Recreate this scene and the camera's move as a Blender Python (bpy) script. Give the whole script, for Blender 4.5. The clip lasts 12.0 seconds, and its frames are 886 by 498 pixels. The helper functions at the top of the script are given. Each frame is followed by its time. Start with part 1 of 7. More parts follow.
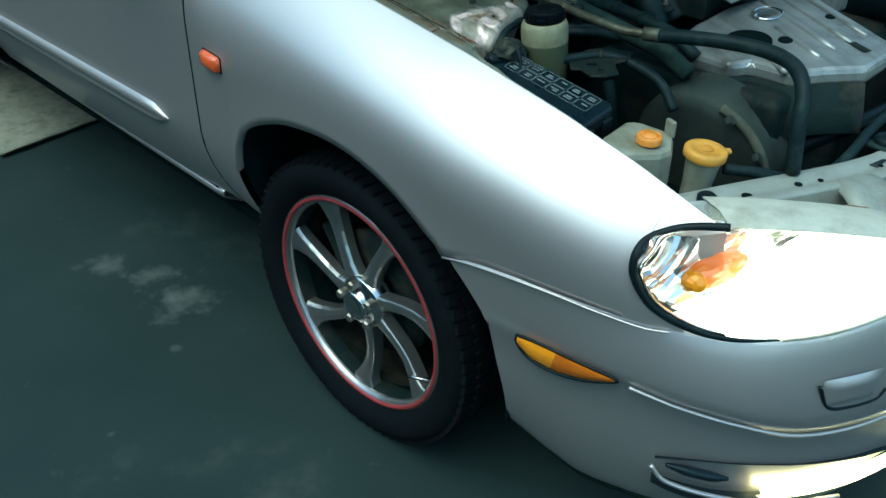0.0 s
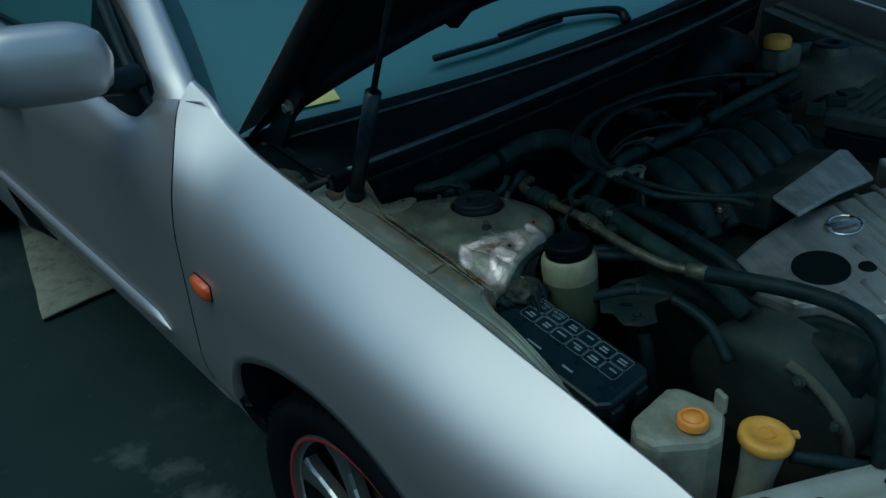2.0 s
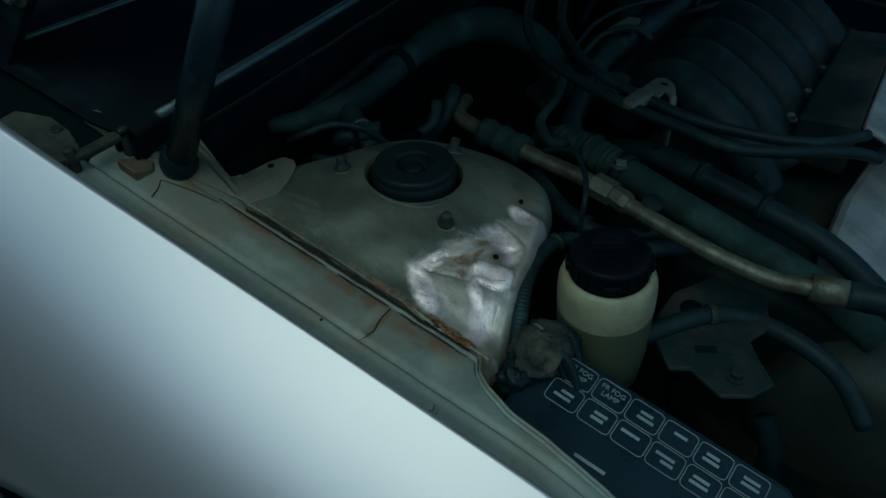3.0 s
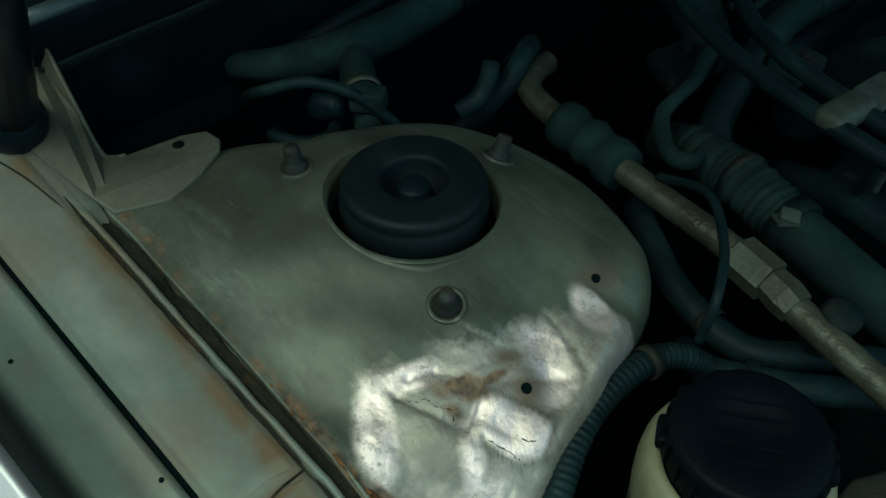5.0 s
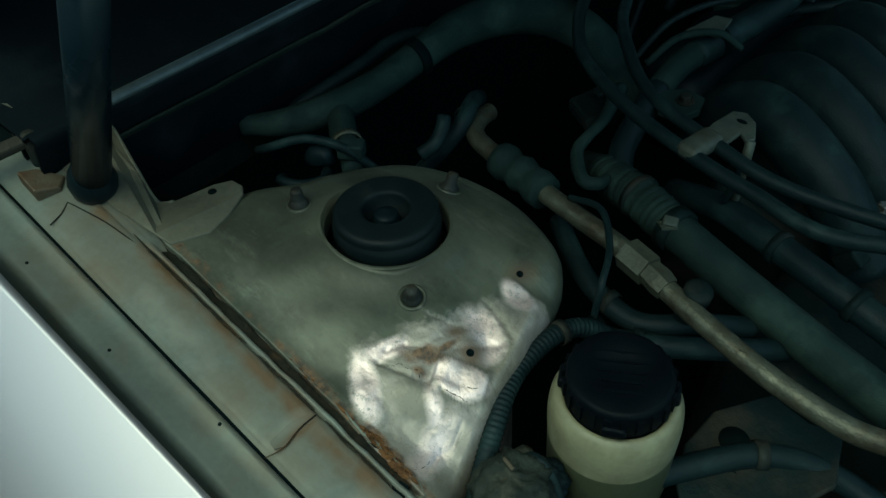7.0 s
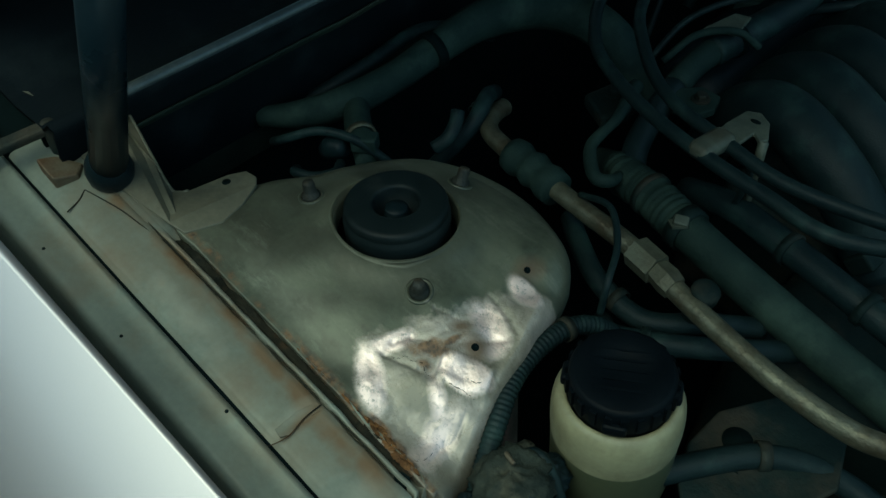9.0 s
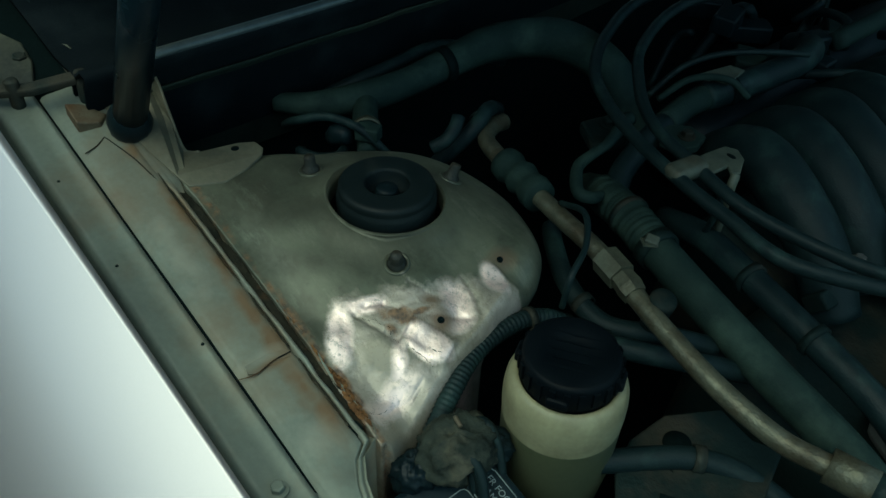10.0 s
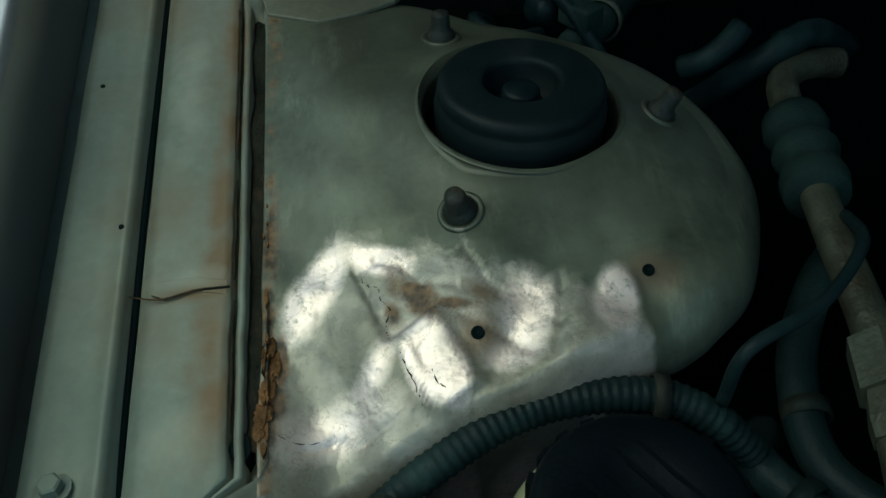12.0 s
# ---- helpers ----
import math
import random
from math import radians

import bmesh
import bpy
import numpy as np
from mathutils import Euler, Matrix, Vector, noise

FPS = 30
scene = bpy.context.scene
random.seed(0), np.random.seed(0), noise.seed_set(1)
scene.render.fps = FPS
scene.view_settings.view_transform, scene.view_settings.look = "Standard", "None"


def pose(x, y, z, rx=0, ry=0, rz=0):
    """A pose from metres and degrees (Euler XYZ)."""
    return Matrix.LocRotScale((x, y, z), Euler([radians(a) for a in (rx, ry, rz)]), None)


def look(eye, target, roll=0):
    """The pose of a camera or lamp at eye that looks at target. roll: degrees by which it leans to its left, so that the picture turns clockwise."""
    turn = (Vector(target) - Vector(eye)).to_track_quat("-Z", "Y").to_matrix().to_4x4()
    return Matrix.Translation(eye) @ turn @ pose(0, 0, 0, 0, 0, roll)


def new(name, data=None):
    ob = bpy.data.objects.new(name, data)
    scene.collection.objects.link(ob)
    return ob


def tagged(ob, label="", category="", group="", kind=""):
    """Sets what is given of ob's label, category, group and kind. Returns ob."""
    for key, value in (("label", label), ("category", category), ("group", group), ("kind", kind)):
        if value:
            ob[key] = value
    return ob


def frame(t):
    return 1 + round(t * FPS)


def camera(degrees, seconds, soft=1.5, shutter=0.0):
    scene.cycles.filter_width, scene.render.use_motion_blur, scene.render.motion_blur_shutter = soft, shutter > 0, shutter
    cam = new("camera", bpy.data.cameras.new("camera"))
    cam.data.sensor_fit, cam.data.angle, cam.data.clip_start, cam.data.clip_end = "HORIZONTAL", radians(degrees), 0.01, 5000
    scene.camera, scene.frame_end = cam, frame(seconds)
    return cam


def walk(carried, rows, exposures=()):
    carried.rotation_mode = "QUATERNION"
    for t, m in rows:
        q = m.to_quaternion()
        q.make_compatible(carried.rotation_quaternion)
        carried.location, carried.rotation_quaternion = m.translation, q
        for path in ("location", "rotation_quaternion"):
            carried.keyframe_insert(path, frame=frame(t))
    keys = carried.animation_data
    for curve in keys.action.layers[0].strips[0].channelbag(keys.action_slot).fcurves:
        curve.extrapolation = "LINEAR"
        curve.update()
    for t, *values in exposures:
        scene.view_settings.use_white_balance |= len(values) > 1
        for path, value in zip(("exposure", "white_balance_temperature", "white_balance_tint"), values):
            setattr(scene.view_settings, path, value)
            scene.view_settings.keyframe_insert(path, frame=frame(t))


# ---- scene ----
cam = camera(54.0, 12.0)
PATH = [
    (0, (1.052, -0.784, 1.334), (-0.114, 0.397, 0.219), 0.2),
    (0.5, (1.055, -0.804, 1.348), (-0.13, 0.387, 0.263), -0.5),
    (1, (1.052, -0.774, 1.385), (-0.111, 0.519, 0.397), -1.2),
    (1.5, (1.022, -0.615, 1.415), (-0.246, 0.62, 0.484), -2.9),
    (2, (0.904, -0.458, 1.453), (-0.469, 0.627, 0.486), -4.3),
    (2.5, (0.568, -0.389, 1.411), (-0.439, 0.933, 0.298), 1.2),
    (3, (0.336, -0.162, 1.305), (-0.458, 1.112, -0.017), 2.8),
    (3.2, (0.276, -0.052, 1.237), (-0.584, 1.131, -0.127), 0.8),
    (4.8, (0.2, 0.119, 1.142), (-0.684, 1.154, -0.323), 5.5),
    (5, (0.204, 0.119, 1.149), (-0.69, 1.142, -0.318), 4.9),
    (5.5, (0.217, 0.113, 1.163), (-0.68, 1.139, -0.301), 4.4),
    (6, (0.254, 0.075, 1.215), (-0.673, 1.085, -0.241), 2.4),
    (6.5, (0.279, 0.053, 1.25), (-0.643, 1.064, -0.208), 1.6),
    (7, (0.292, 0.049, 1.261), (-0.618, 1.099, -0.177), 2.3),
    (9, (0.3, 0.055, 1.267), (-0.638, 1.055, -0.189), 1.9),
    (9.5, (0.306, 0.045, 1.267), (-0.656, 1.003, -0.201), 2.5),
    (10, (0.363, 0.026, 1.261), (-0.665, 1.068, -0.101), 8.2),
    (10.5, (0.377, 0.051, 1.245), (-0.784, 0.953, -0.111), 8.3),
    (11, (0.326, 0.205, 1.141), (-1.045, 0.693, -0.231), 6.1),
    (11.5, (0.301, 0.281, 1.079), (-1.035, 0.489, -0.394), -1.4),
    (11.7, (0.29, 0.286, 1.068), (-1.08, 0.428, -0.378), -2.3),
    (12, (0.28, 0.273, 1.087), (-1.062, 0.413, -0.39), -0.5),
]
EXPOSURES = [(0.0, 1.02, 5650, -25), (0.5, 0.87, 5500, -27), (1.0, 0.1, 5300, -28), (1.5, -0.72, 4950, -29), (2.0, -0.38, 5100, -25), (2.5, -0.42, 5120, -25), (3.0, -0.5, 5200, -27), (5.0, 0.25, 6300, -32), (7.0, 0.3, 6400, -29), (9.5, 0.3, 6500, -27), (10.5, 0.5, 6500, -28), (11.0, 0.55, 6350, -30), (11.5, 0.25, 6400, -29), (12.0, 0.1, 6400, -27)]
walk(cam, [(t, look(eye, target, roll)) for t, eye, target, roll in PATH], EXPOSURES)

# ---- world and light ----
world = bpy.data.worlds.new("sky")
scene.world = world
world.use_nodes = True
wn = world.node_tree.nodes
sky = wn.new("ShaderNodeTexSky")
sky.sky_type = "NISHITA"
sky.sun_disc = False
sky.sun_elevation = radians(66.5)
sky.sun_rotation = radians(183)
sky.air_density = 1.0
sky.dust_density = 2.0
world.node_tree.links.new(sky.outputs[0], wn["Background"].inputs[0])
wn["Background"].inputs[1].default_value = 0.15
sun_data = bpy.data.lights.new("sun", "SUN")
sun_data.energy = 0.6
sun_data.angle = radians(60)
sun_data.color = (1.0, 0.96, 0.9)
sun = new("sun", sun_data)
sun.matrix_world = look((-0.11, -2.15, 5.0), (0, 0, 0))


# ---- materials ----
def mat(name, c1, c2=None, rough=0.5, metal=0.0, scale=40.0, fine=400.0, bump=0.0, coat=0.0, dirt=None, dirt_amount=0.35, rough_var=0.15, spec=0.5):
    """A surface with a broad and a fine variation of colour, gloss and relief; dirt: a colour for stains."""
    m = bpy.data.materials.new(name)
    m.use_nodes = True
    nt = m.node_tree
    b = nt.nodes["Principled BSDF"]
    c2 = c2 or tuple(v * 0.75 for v in c1)
    tc = nt.nodes.new("ShaderNodeTexCoord")
    n1 = nt.nodes.new("ShaderNodeTexNoise")
    n1.inputs["Scale"].default_value = scale
    n1.inputs["Detail"].default_value = 5
    n2 = nt.nodes.new("ShaderNodeTexNoise")
    n2.inputs["Scale"].default_value = fine
    n2.inputs["Detail"].default_value = 3
    for n in (n1, n2):
        nt.links.new(tc.outputs["Object"], n.inputs["Vector"])
    add = nt.nodes.new("ShaderNodeMath")
    add.operation = "MULTIPLY_ADD"
    nt.links.new(n2.outputs[0], add.inputs[0])
    add.inputs[1].default_value = 0.35
    nt.links.new(n1.outputs[0], add.inputs[2])
    ramp = nt.nodes.new("ShaderNodeValToRGB")
    ramp.color_ramp.elements[0].position, ramp.color_ramp.elements[1].position = 0.45, 0.9
    ramp.color_ramp.elements[0].color, ramp.color_ramp.elements[1].color = (*c1, 1), (*c2, 1)
    nt.links.new(add.outputs[0], ramp.inputs[0])
    colour = ramp.outputs[0]
    if dirt:
        n3 = nt.nodes.new("ShaderNodeTexNoise")
        n3.inputs["Scale"].default_value = scale * 0.45
        n3.inputs["Detail"].default_value = 7
        n3.inputs["Roughness"].default_value = 0.65
        nt.links.new(tc.outputs["Object"], n3.inputs["Vector"])
        r3 = nt.nodes.new("ShaderNodeValToRGB")
        r3.color_ramp.elements[0].position, r3.color_ramp.elements[1].position = 0.62 - dirt_amount * 0.4, 0.72
        nt.links.new(n3.outputs[0], r3.inputs[0])
        mx = nt.nodes.new("ShaderNodeMix")
        mx.data_type = "RGBA"
        nt.links.new(r3.outputs[0], mx.inputs[0])
        nt.links.new(colour, mx.inputs[6])
        mx.inputs[7].default_value = (*dirt, 1)
        colour = mx.outputs[2]
    nt.links.new(colour, b.inputs["Base Color"])
    rr = nt.nodes.new("ShaderNodeMapRange")
    rr.inputs[3].default_value, rr.inputs[4].default_value = max(0.02, rough - rough_var), min(1, rough + rough_var)
    nt.links.new(n1.outputs[0], rr.inputs[0])
    nt.links.new(rr.outputs[0], b.inputs["Roughness"])
    b.inputs["Metallic"].default_value = metal
    b.inputs["Specular IOR Level"].default_value = spec
    b.inputs["Coat Weight"].default_value = coat
    b.inputs["Coat Roughness"].default_value = 0.06
    if bump:
        bp = nt.nodes.new("ShaderNodeBump")
        bp.inputs["Strength"].default_value = bump
        bp.inputs["Distance"].default_value = 0.004
        nt.links.new(add.outputs[0], bp.inputs["Height"])
        nt.links.new(bp.outputs[0], b.inputs["Normal"])
    return m


def glow(name, colour, strength):
    m = bpy.data.materials.new(name)
    m.use_nodes = True
    b = m.node_tree.nodes["Principled BSDF"]
    b.inputs["Base Color"].default_value = (*colour, 1)
    b.inputs["Emission Color"].default_value = (*colour, 1)
    b.inputs["Emission Strength"].default_value = strength
    return m


def clear(name, colour, rough=0.02, ior=1.45):
    m = bpy.data.materials.new(name)
    m.use_nodes = True
    b = m.node_tree.nodes["Principled BSDF"]
    b.inputs["Base Color"].default_value = (*colour, 1)
    b.inputs["Roughness"].default_value = rough
    b.inputs["Transmission Weight"].default_value = 1.0
    b.inputs["IOR"].default_value = ior
    return m


PAINT = mat("silver paint", (0.61, 0.572, 0.57), (0.575, 0.54, 0.54), 0.42, 0.80, 3.0, 900.0, 0.0, 0.25, rough_var=0.03)
SHELF = mat("dusty grey paint", (0.215, 0.240, 0.195), (0.140, 0.160, 0.135), 0.5, 0.2, 14.0, 220.0, 0.1, 0.0, (0.15, 0.115, 0.075), 0.28, spec=0.3)
ASPHALT = mat("dark asphalt", (0.0165, 0.029, 0.029), (0.028, 0.043, 0.042), 0.8, 0.0, 2.5, 700.0, 0.25, 0.0, (0.06, 0.072, 0.068), 0.10, spec=0.12)
MATTING = mat("beige fibre mat", (0.32, 0.31, 0.24), (0.22, 0.22, 0.17), 0.95, 0.0, 30.0, 500.0, 0.8, 0.0, (0.12, 0.12, 0.09), 0.3, spec=0.1)
RUBBER = mat("tyre rubber", (0.0045, 0.0065, 0.0085), (0.008, 0.0105, 0.0125), 0.8, 0.0, 30.0, 300.0, 0.2, spec=0.08)
BLACK = mat("black plastic", (0.0037, 0.0093, 0.0124), (0.0074, 0.0153, 0.0177), 0.42, 0.0, 40.0, 500.0, 0.1, 0.0, (0.012, 0.026, 0.027), 0.15, spec=0.18)
COWLBLACK = mat("faded cowl plastic", (0.0040, 0.0070, 0.0090), (0.0070, 0.0110, 0.0135), 0.75, 0.0, 25.0, 400.0, 0.2, 0.0, (0.014, 0.020, 0.022), 0.2, spec=0.06)
SATIN = mat("satin black plastic", (0.0053, 0.0127, 0.0177), (0.0084, 0.0179, 0.0238), 0.3, 0.0, 30.0, 400.0, 0.05, spec=0.3)
CAPBLACK = mat("matt black cap plastic", (0.0017, 0.0036, 0.0052), (0.0031, 0.0058, 0.0080), 0.5, 0.0, 50.0, 500.0, 0.15, spec=0.09)
DUSTY = mat("dusty black rubber", (0.0116, 0.0238, 0.0222), (0.0221, 0.0391, 0.0336), 0.7, 0.0, 45.0, 500.0, 0.3, 0.0, (0.040, 0.066, 0.054), 0.3, spec=0.12)
MOUNTRUBBER = mat("strut mount rubber", (0.0045, 0.0092, 0.0100), (0.0085, 0.0148, 0.0155), 0.55, 0.0, 50.0, 500.0, 0.12, 0.0, (0.028, 0.032, 0.027), 0.15, spec=0.22)
HOSE = mat("hose rubber", (0.0064, 0.0144, 0.0166), (0.0119, 0.0232, 0.0241), 0.5, 0.0, 60.0, 600.0, 0.2, 0.0, (0.026, 0.050, 0.046), 0.25, spec=0.18)
BLOCK = mat("oily engine casting", (0.0156, 0.0288, 0.0271), (0.0078, 0.0162, 0.0159), 0.6, 0.3, 22.0, 260.0, 0.5, 0.0, (0.065, 0.055, 0.04), 0.35, spec=0.15)
# near-black: the deep shade of bay and holes is in this colour
DARKBAY = mat("grimy sheet metal darkened for shade", (0.0050, 0.0112, 0.0116), (0.0030, 0.0072, 0.0075), 0.7, 0.1, 14.0, 200.0, 0.3, spec=0.05)
CHROME = mat("polished rim", (0.72, 0.71, 0.70), (0.62, 0.62, 0.62), 0.16, 1.0, 30.0, 500.0, 0.02, rough_var=0.06)
RIMSATIN = mat("satin polished alloy", (0.52, 0.51, 0.50), (0.40, 0.40, 0.395), 0.32, 0.92, 30.0, 500.0, 0.03, rough_var=0.06)
REDLINE = mat("red rim stripe", (0.34, 0.05, 0.055), (0.28, 0.045, 0.05), 0.35, 0.0, 30.0)
STEEL = mat("dull steel", (0.32, 0.31, 0.28), (0.22, 0.21, 0.18), 0.42, 0.85, 60.0, 500.0, 0.2, 0.0, (0.16, 0.11, 0.06), 0.2)
EDGEMETAL = mat("dark edge lightened for a highlight", (0.11, 0.135, 0.14), (0.05, 0.066, 0.072), 0.35, 0.3, 35.0, 400.0, 0.2)
BELT = mat("dusty belt cover", (0.060, 0.075, 0.063), (0.036, 0.046, 0.040), 0.7, 0.1, 18.0, 300.0, 0.2, 0.0, (0.03, 0.034, 0.029), 0.3, spec=0.12)
TAPE = mat("dusty cloth tape", (0.040, 0.048, 0.038), (0.016, 0.021, 0.018), 0.75, 0.0, 50.0, 500.0, 0.4, 0.0, (0.10, 0.095, 0.068), 0.2, spec=0.1)
# pale plastic; the headlamp's light on it is part of this colour
PALE = mat("pale plastic lightened for lamp glare", (0.62, 0.60, 0.50), (0.50, 0.49, 0.41), 0.45, 0.0, 25.0, 300.0, 0.1, 0.0, (0.34, 0.32, 0.25), 0.2)
BELTDUST = mat("khaki dust on the belt cover", (0.13, 0.135, 0.10), (0.075, 0.08, 0.06), 0.8, 0.0, 30.0, 300.0, 0.3, 0.0, (0.07, 0.07, 0.055), 0.3, spec=0.1)
BRACKET = mat("brownish worn bracket paint", (0.185, 0.175, 0.125), (0.095, 0.095, 0.068), 0.55, 0.15, 30.0, 260.0, 0.15, 0.0, (0.085, 0.07, 0.045), 0.35)
STUDMETAL = mat("dusty dark stud", (0.030, 0.034, 0.027), (0.015, 0.018, 0.015), 0.65, 0.2, 90.0, 500.0, 0.3, 0.0, (0.06, 0.048, 0.03), 0.2)
ALU = mat("corroded aluminium pipe", (0.165, 0.165, 0.116), (0.078, 0.080, 0.056), 0.45, 0.5, 90.0, 500.0, 0.35, 0.0, (0.055, 0.040, 0.022), 0.42)
RUSTY = mat("rusty dull metal", (0.15, 0.135, 0.095), (0.10, 0.06, 0.032), 0.6, 0.4, 60.0, 400.0, 0.3)
FIREWALL = mat("grimy khaki firewall paint", (0.034, 0.047, 0.036), (0.013, 0.021, 0.018), 0.65, 0.1, 18.0, 260.0, 0.2, 0.0, (0.060, 0.058, 0.040), 0.25, spec=0.15)
CLIPMETAL = mat("dusty clip metal", (0.115, 0.130, 0.098), (0.060, 0.072, 0.056), 0.6, 0.25, 60.0, 420.0, 0.2, 0.0, (0.06, 0.055, 0.038), 0.3)
BRASS = mat("dull fitting metal", (0.155, 0.160, 0.112), (0.088, 0.090, 0.064), 0.5, 0.5, 50.0, 400.0, 0.3, 0.0, (0.065, 0.06, 0.04), 0.3)
COVER = mat("brushed silver cover", (0.45, 0.455, 0.435), (0.29, 0.30, 0.285), 0.38, 0.55, 20.0, 350.0, 0.08, 0.0, (0.11, 0.11, 0.095), 0.28)
MILKY = mat("milky reservoir plastic", (0.37, 0.355, 0.215), (0.25, 0.24, 0.145), 0.45, 0.0, 30.0, 300.0, 0.05, 0.0, (0.13, 0.115, 0.065), 0.42)
FLUID = mat("milky plastic with fluid behind", (0.095, 0.105, 0.058), (0.06, 0.07, 0.04), 0.4, 0.0, 14.0, 300.0, 0.03)
BOTTLE = mat("dusty translucent plastic", (0.33, 0.33, 0.25), (0.23, 0.235, 0.18), 0.5, 0.0, 25.0, 350.0, 0.1, 0.0, (0.13, 0.12, 0.08), 0.32)
YELLOW = mat("yellow plastic cap", (0.74, 0.37, 0.05), (0.60, 0.29, 0.045), 0.5, 0.0, 40.0, 300.0, 0.1, 0.0, (0.28, 0.17, 0.05), 0.25)
ORANGE = mat("orange plastic", (0.85, 0.33, 0.05), (0.7, 0.26, 0.04), 0.45, 0.0, 40.0, 300.0, 0.1)
SIGNAL = mat("orange signal shade", (0.92, 0.26, 0.045), (0.85, 0.18, 0.03), 0.15, 0.0, 60.0, 500.0, 0.0, 0.6)
AMBER = mat("amber lens", (0.62, 0.17, 0.01), (0.55, 0.14, 0.01), 0.12, 0.0, 60.0, 500.0, 0.0, 0.6)
AMBERLIT = mat("bright amber lens", (0.98, 0.37, 0.015), (0.92, 0.32, 0.015), 0.15, 0.0, 60.0, 500.0, 0.0, 0.6)
REDORANGE = mat("orange repeater lens", (0.72, 0.12, 0.03), (0.65, 0.1, 0.03), 0.2, 0.0, 60.0, 500.0, 0.0, 0.5)
SUPPORT = mat("grey primer metal", (0.40, 0.41, 0.36), (0.30, 0.31, 0.27), 0.5, 0.3, 20.0, 260.0, 0.1, 0.0, (0.2, 0.17, 0.12), 0.25)
RUST = mat("rust", (0.26, 0.130, 0.052), (0.075, 0.040, 0.021), 0.9, 0.0, 120.0, 600.0, 0.8, spec=0.1)
SEALER = mat("cracked seam sealer", (0.012, 0.014, 0.011), (0.034, 0.030, 0.020), 0.85, 0.0, 70.0, 400.0, 0.7, 0.0, (0.10, 0.055, 0.028), 0.2, spec=0.1)
INK = mat("pale printing", (0.23, 0.27, 0.27), (0.15, 0.185, 0.185), 0.6)
PLASTER = mat("grey of the added walls", (0.10, 0.12, 0.12), (0.075, 0.09, 0.09), 0.9, 0.0, 1.2, 60.0, 0.3, spec=0.1)
PAPER = mat("yellow paper slip", (0.62, 0.55, 0.2), (0.55, 0.48, 0.17), 0.8)
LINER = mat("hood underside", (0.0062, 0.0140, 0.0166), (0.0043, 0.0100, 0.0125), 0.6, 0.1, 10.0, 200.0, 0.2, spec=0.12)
# the teal of the reflected sky is mixed into the glass colour
GLASS = mat("dark glass tinted for reflected sky", (0.074, 0.165, 0.174), (0.066, 0.15, 0.158), 0.04, 0.0, 5.0, rough_var=0.01, spec=0.7)
BORDER = mat("printed black glass border", (0.026, 0.062, 0.066), (0.022, 0.055, 0.060), 0.08, 0.0, 5.0, rough_var=0.01, spec=0.5)
HOUSING = mat("grey lamp housing plastic", (0.36, 0.38, 0.37), (0.26, 0.28, 0.28), 0.3, 0.2, 60.0, 300.0, 0.05)
TANK = mat("grimy reservoir plastic", (0.13, 0.14, 0.11), (0.07, 0.08, 0.065), 0.55, 0.0, 25.0, 350.0, 0.1, 0.0, (0.05, 0.05, 0.04), 0.35)
GRIME = mat("oily grimy khaki sheet metal", (0.125, 0.13, 0.085), (0.018, 0.023, 0.02), 0.55, 0.2, 16.0, 220.0, 0.2, 0.0, (0.008, 0.011, 0.011), 0.45)
FACETS = mat("bright faceted reflector", (0.88, 0.88, 0.86), (0.80, 0.80, 0.78), 0.16, 0.85, 60.0, 500.0, 0.02, rough_var=0.05)
LENS = clear("clear lens", (0.98, 0.98, 0.96))
BULB = glow("lit headlamp", (1.0, 0.96, 0.80), 14.0)
LITBOWL = glow("headlamp reflector made to glow for the glare", (1.0, 0.97, 0.86), 5.0)
FOG = glow("lit fog lamp", (1.0, 0.80, 0.45), 5.0)


